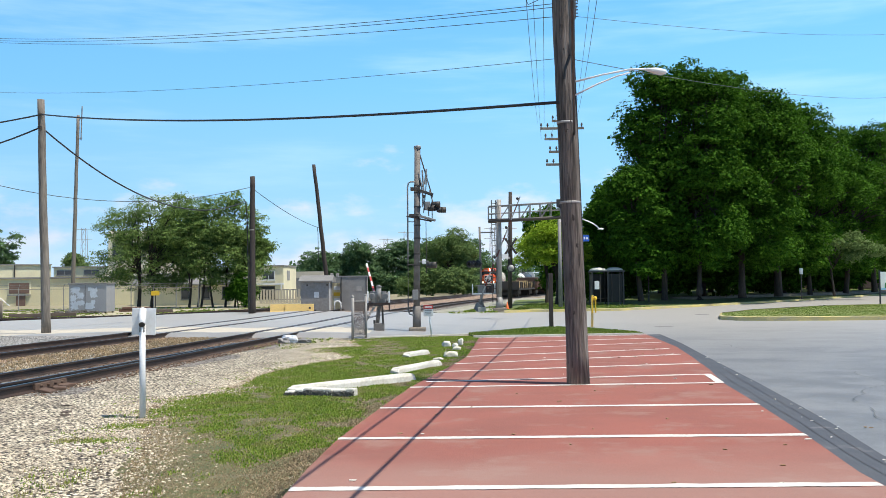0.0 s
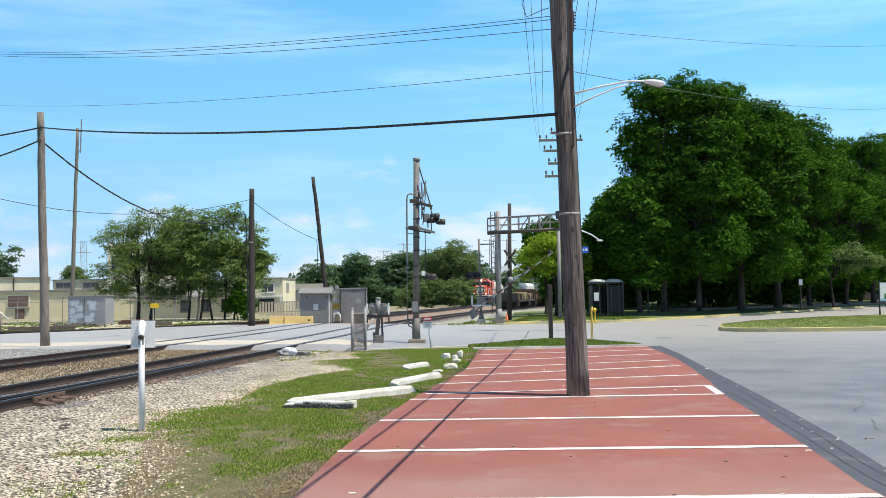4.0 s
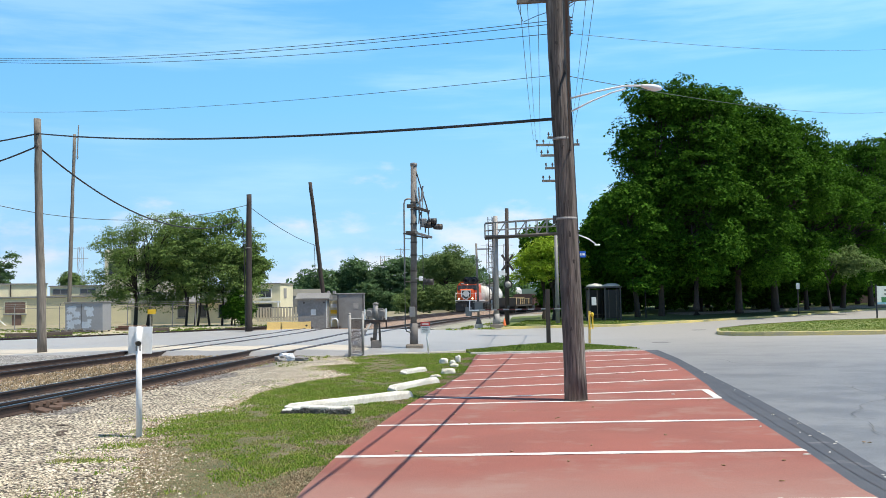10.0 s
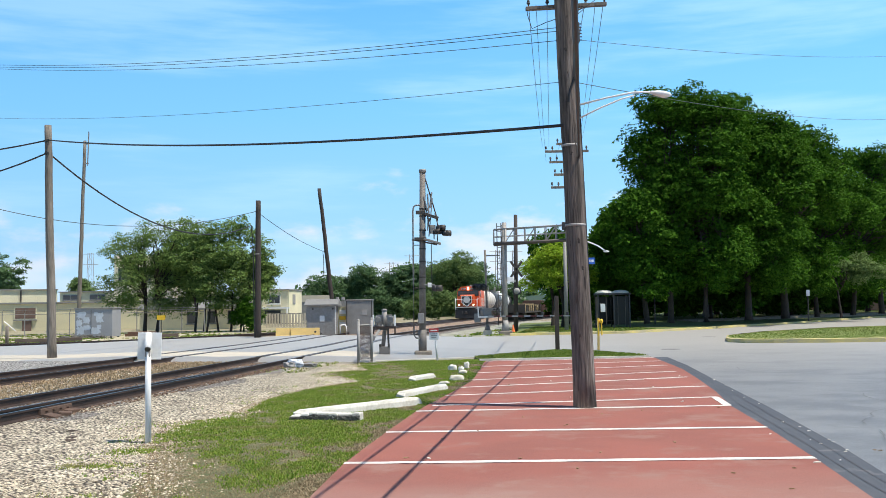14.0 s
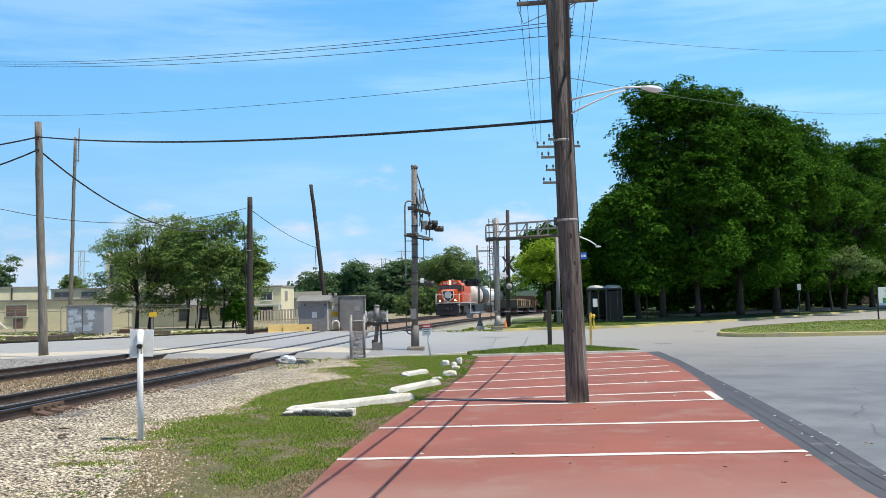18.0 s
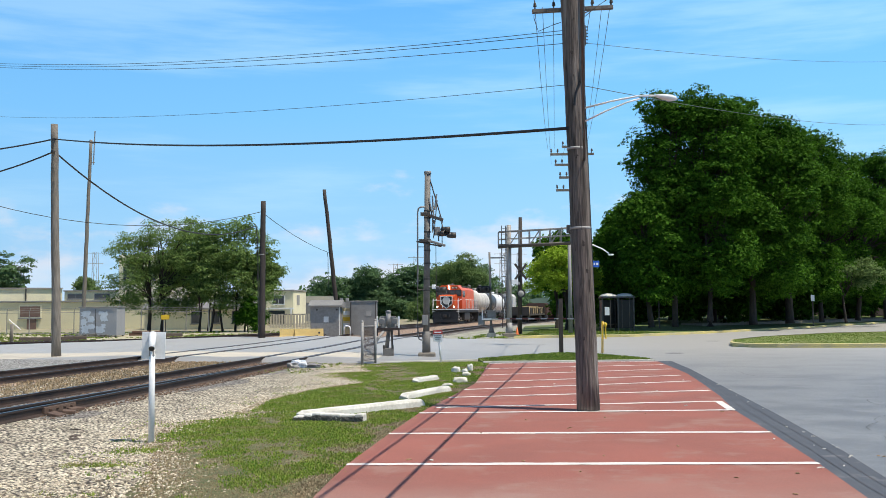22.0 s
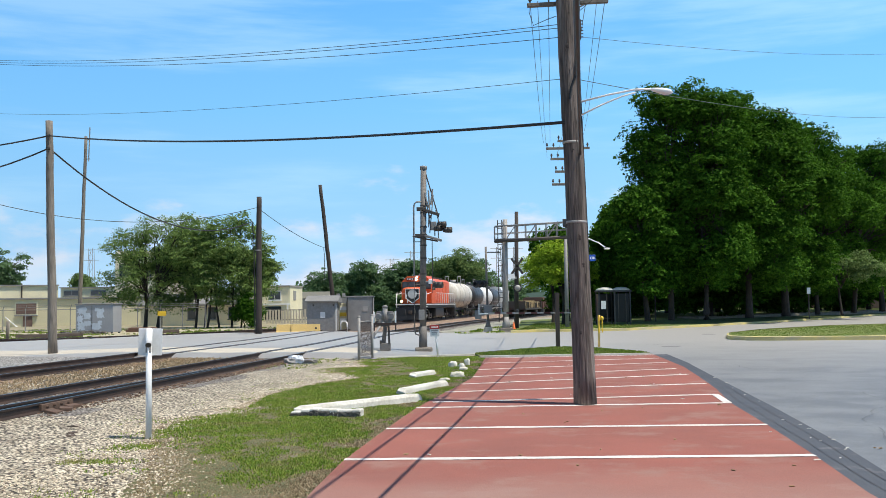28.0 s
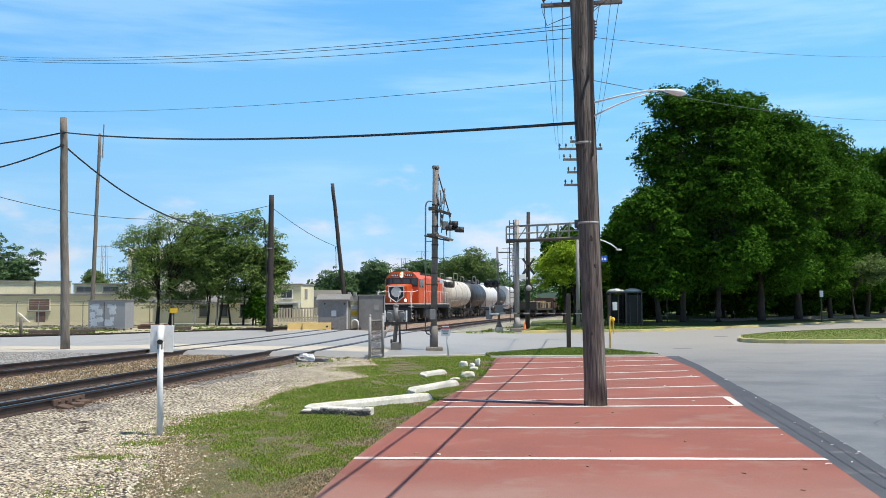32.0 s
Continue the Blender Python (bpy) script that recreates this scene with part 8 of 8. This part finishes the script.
def build_tracks():
    build_track("track_near", NEAR_LINE, "near rusty track on pale ballast curving away", (run_at_y(NEAR_LINE, 8), run_at_y(NEAR_LINE, 130)), BALLAST)
    build_track("track_main", MAIN_LINE, "main track carrying the train", (run_at_y(MAIN_LINE, 12), run_at_y(MAIN_LINE, 140)), RUSTY_BALLAST)
    build_track("track_far", FAR_LINE, "third track curving in from the west", (5, 110), RUSTY_BALLAST)
    build_tie_plates()
    # dark flangeways where the rails cross the road
    for name, line in (("near", NEAR_LINE), ("main", MAIN_LINE), ("far", FAR_LINE)):
        keep = np.array([on(ROAD_NEAR, x) + 0.3 < y < on(ROAD_FAR, x) - 0.3 for x, y in line])
        seg = line[keep]
        if len(seg) < 3:
            continue
        for off in (-0.75, 0.75):
            fw = new("flangeway", rail_mesh(seg, off, 0.200, ((-0.14, -0.05), (-0.14, 0.0), (-0.036, 0.0), (-0.036, -0.05)), RAIL_STEEL))
            tagged(fw, "dark flangeway groove beside a rail in the road", "flangeway", kind="structure")
            fw = new("flangeway", rail_mesh(seg, off, 0.200, ((0.036, -0.05), (0.036, 0.0), (0.14, 0.0), (0.14, -0.05)), RAIL_STEEL))
            tagged(fw, "dark flangeway groove beside a rail in the road", "flangeway", kind="structure")
    # inner switch rail of the near track
    y0, y1 = run_at_y(NEAR_LINE, 5), run_at_y(NEAR_LINE, 27)
    part_line = NEAR_LINE[int(y0 * 2):int(y1 * 2)]
    n = len(part_line)
    d = np.gradient(part_line, axis=0)
    d /= np.linalg.norm(d, axis=1)[:, None]
    off = np.linspace(0.02, 0.6, n)[:, None]
    bent = part_line + np.stack([d[:, 1], -d[:, 0]], 1) * off
    t = thing("switch_rail", "long rusty inner switch rail of the near track", "rail", kind="structure")
    r = new("rail", rail_mesh(bent, 0, RAIL_TOP - 0.01, RAIL_SECTION, RAIL_STEEL))
    r.parent = t
    h = new("rail_head", rail_mesh(bent, 0, RAIL_TOP - 0.01, ((-0.03, -0.004), (-0.028, 0.002), (0.028, 0.002), (0.03, -0.004)), RAIL_HEAD))
    h.parent = r


def build_clouds():
    """The low sky: blue paling to the horizon, with thin broken cloud."""
    m = bpy.data.materials.new("low_sky")
    m.use_nodes = True
    t = m.node_tree
    t.nodes.remove(t.nodes["Principled BSDF"])
    em = t.nodes.new("ShaderNodeEmission")
    tr = t.nodes.new("ShaderNodeBsdfTransparent")
    mix = t.nodes.new("ShaderNodeMixShader")
    co = t.nodes.new("ShaderNodeTexCoord")
    sep = t.nodes.new("ShaderNodeSeparateXYZ")
    t.links.new(co.outputs["Object"], sep.inputs[0])
    up = t.nodes.new("ShaderNodeMapRange")
    up.inputs["From Max"].default_value = 1000
    t.links.new(sep.outputs["Z"], up.inputs["Value"])
    ramp = t.nodes.new("ShaderNodeValToRGB")
    el = ramp.color_ramp.elements
    el[0].position, el[0].color = 0.0, (0.46, 0.66, 0.86, 1)
    el[1].position, el[1].color = 1.0, (0.105, 0.40, 0.92, 1)
    for pos, c in ((0.22, (0.33, 0.63, 0.93, 1)), (0.5, (0.215, 0.555, 0.96, 1))):
        e = el.new(pos)
        e.color = c
    t.links.new(up.outputs[0], ramp.inputs[0])

    def cloud(scale, lo, hi, low_boost, high_boost, zmax):
        mp = t.nodes.new("ShaderNodeMapping")
        mp.inputs["Scale"].default_value = scale
        t.links.new(co.outputs["Object"], mp.inputs[0])
        nz = t.nodes.new("ShaderNodeTexNoise")
        nz.inputs["Scale"].default_value, nz.inputs["Detail"].default_value, nz.inputs["Roughness"].default_value = 1.0, 8, 0.55
        t.links.new(mp.outputs[0], nz.inputs["Vector"])
        fall = t.nodes.new("ShaderNodeMapRange")
        fall.inputs["From Max"].default_value = zmax
        fall.inputs["To Min"].default_value, fall.inputs["To Max"].default_value = low_boost, high_boost
        t.links.new(sep.outputs["Z"], fall.inputs["Value"])
        ad = t.nodes.new("ShaderNodeMath")
        ad.operation = "ADD"
        t.links.new(nz.outputs["Fac"], ad.inputs[0])
        t.links.new(fall.outputs[0], ad.inputs[1])
        rg = t.nodes.new("ShaderNodeMapRange")
        rg.interpolation_type = "SMOOTHSTEP"
        rg.inputs["From Min"].default_value, rg.inputs["From Max"].default_value = lo, hi
        t.links.new(ad.outputs[0], rg.inputs["Value"])
        return rg.outputs[0]
    last = ramp.outputs[0]
    for fac, tint, most in ((cloud((0.005, 0.005, 0.012), 0.39, 0.66, 0.13, -0.30, 430), (0.70, 0.76, 0.87, 1), 0.95),
                            (cloud((0.0011, 0.0011, 0.009), 0.45, 0.68, 0.0, 0.04, 1000), (0.46, 0.74, 0.98, 1), 0.5)):
        lim = t.nodes.new("ShaderNodeMath")
        lim.operation = "MULTIPLY"
        lim.inputs[1].default_value = most
        t.links.new(fac, lim.inputs[0])
        mx = t.nodes.new("ShaderNodeMixRGB")
        mx.inputs[2].default_value = tint
        t.links.new(lim.outputs[0], mx.inputs[0])
        t.links.new(last, mx.inputs[1])
        last = mx.outputs[0]
    t.links.new(last, em.inputs["Color"])
    # the side towards the sun is paler
    side = t.nodes.new("ShaderNodeMapRange")
    side.inputs["From Min"].default_value, side.inputs["From Max"].default_value = -1200, 1200
    side.inputs["To Min"].default_value, side.inputs["To Max"].default_value = 0.94, 1.12
    t.links.new(sep.outputs["X"], side.inputs["Value"])
    t.links.new(side.outputs[0], em.inputs["Strength"])
    top = t.nodes.new("ShaderNodeMapRange")
    top.inputs["From Min"].default_value, top.inputs["From Max"].default_value = 1050, 1500
    top.inputs["To Min"].default_value, top.inputs["To Max"].default_value = 1.0, 0.0
    t.links.new(sep.outputs["Z"], top.inputs["Value"])
    t.links.new(top.outputs[0], mix.inputs[0])
    t.links.new(tr.outputs[0], mix.inputs[1])
    t.links.new(em.outputs[0], mix.inputs[2])
    t.links.new(mix.outputs[0], t.nodes["Material Output"].inputs["Surface"])
    n = 48
    verts, faces = [], []
    for k in range(n):
        a = 2 * math.pi * k / n
        for z in (0, 400, 900, 1500):
            verts.append((2500 * math.cos(a), 2500 * math.sin(a), z))
    for k in range(n):
        for j in range(3):
            q = (k + 1) % n
            faces.append((k * 4 + j, q * 4 + j, q * 4 + j + 1, k * 4 + j + 1))
    ob = new("backdrop", raw_mesh("backdrop", verts, faces, m))
    ob.visible_shadow = False
    tagged(ob, "thin white broken cloud low in a blue sky", "sky", kind="structure")


# ---- motion of gates and train ----
HEAD_Y = ((-2, 178.5), (0, 172), (6, 152.5), (9, 142.5), (13, 130), (17, 121.5), (20, 114.5), (23, 107.5), (25, 101), (28, 92), (30, 86.9), (32, 82.3), (34, 78.2))
FAR_GATE = ((0, 60), (1, 49), (2, 41), (3, 34), (4, 27), (5.5, 19), (6.5, 15), (7.5, 11), (8.5, 5), (9.5, 1), (10.5, 0), (32, 0))
NEAR_GATE = ((0, 15), (1, 8), (2, 3), (3, 0.5), (4, 0), (32, 0))


def motions():
    line = smooth_line(TRACK_MAIN, 0.25)
    run = np.concatenate([[0], np.cumsum(np.linalg.norm(np.diff(line, axis=0), axis=1))])
    ht = np.array([p[0] for p in HEAD_Y], float)
    hr = np.array([run_at_y(line, p[1]) for p in HEAD_Y])
    fit = np.polyfit(ht, hr, 5)

    def front(t):
        return float(np.polyval(fit, t))

    def place(s):
        return np.array((np.interp(s, run, line[:, 0]), np.interp(s, run, line[:, 1])))
    gap = 0.0
    for body, wheels, length in TRAIN:
        rows = []
        for t in np.arange(0, 32.01, 0.5):
            s = front(t) + gap
            a, b = place(s + 0.18 * length), place(s + 0.82 * length)
            head = math.degrees(math.atan2(*(a - b)[::-1]))
            u = (a - b) / np.linalg.norm(a - b)
            f = a + u * 0.18 * length
            rows.append((float(t), pose(float(f[0]), float(f[1]), RAIL_TOP, 0, 0, head)))
        walk(body, rows)
        for w in wheels:
            at = w.location.copy()
            walk(w, [(float(t), pose(*at, 0, math.degrees((front(0) - front(t)) / at.z), 0)) for t in np.arange(0, 32.01, 0.2)])
        gap += length + 0.9
    at = FAR_ARM.location.copy()
    walk(FAR_ARM, [(t, pose(*at, 0, 0, -48) @ pose(0, 0, 0, 0, -a, 0)) for t, a in FAR_GATE])
    at = NEAR_ARM.location.copy()
    walk(NEAR_ARM, [(t, pose(*at, 0, 0, 8) @ pose(0, 0, 0, a, 0, 0)) for t, a in NEAR_GATE])


build_ground()
build_gravel()
build_cracks()
build_main_pole()
build_far_poles()
build_wires()
build_mast()
NEAR_ARM = build_near_gate()
FAR_ARM = build_far_gate()
build_gantry()
build_crossbuck()
build_signs()
build_kerb_blocks()
build_cabinets()
build_buildings()
build_yard_clutter()
build_shelter()
TRAIN = [(*build_locomotive(), 17.3),
         (*build_tank_car(TANK_CREAM, GALVANISED, 14.2, 1.5, "soiled cream tank wagon with a caged top platform"), 14.2),
         (*build_tank_car(TANK_BLACK, TANK_BLACK, 12.0, 1.5, "plain black tank wagon"), 12.0),
         (*build_tank_car(TANK_WHITE, TANK_WHITE, 15.3, 1.5, "clean white tank wagon"), 15.3),
         (*build_tank_car(TANK_BLACK, TANK_BLACK, 14.5, 1.5, "plain black tank wagon"), 14.5),
         (*build_hopper(), 16.0)]
build_parked_wagons()
build_trees()
build_pylons()
build_clouds()
build_cover()
build_tracks()
motions()
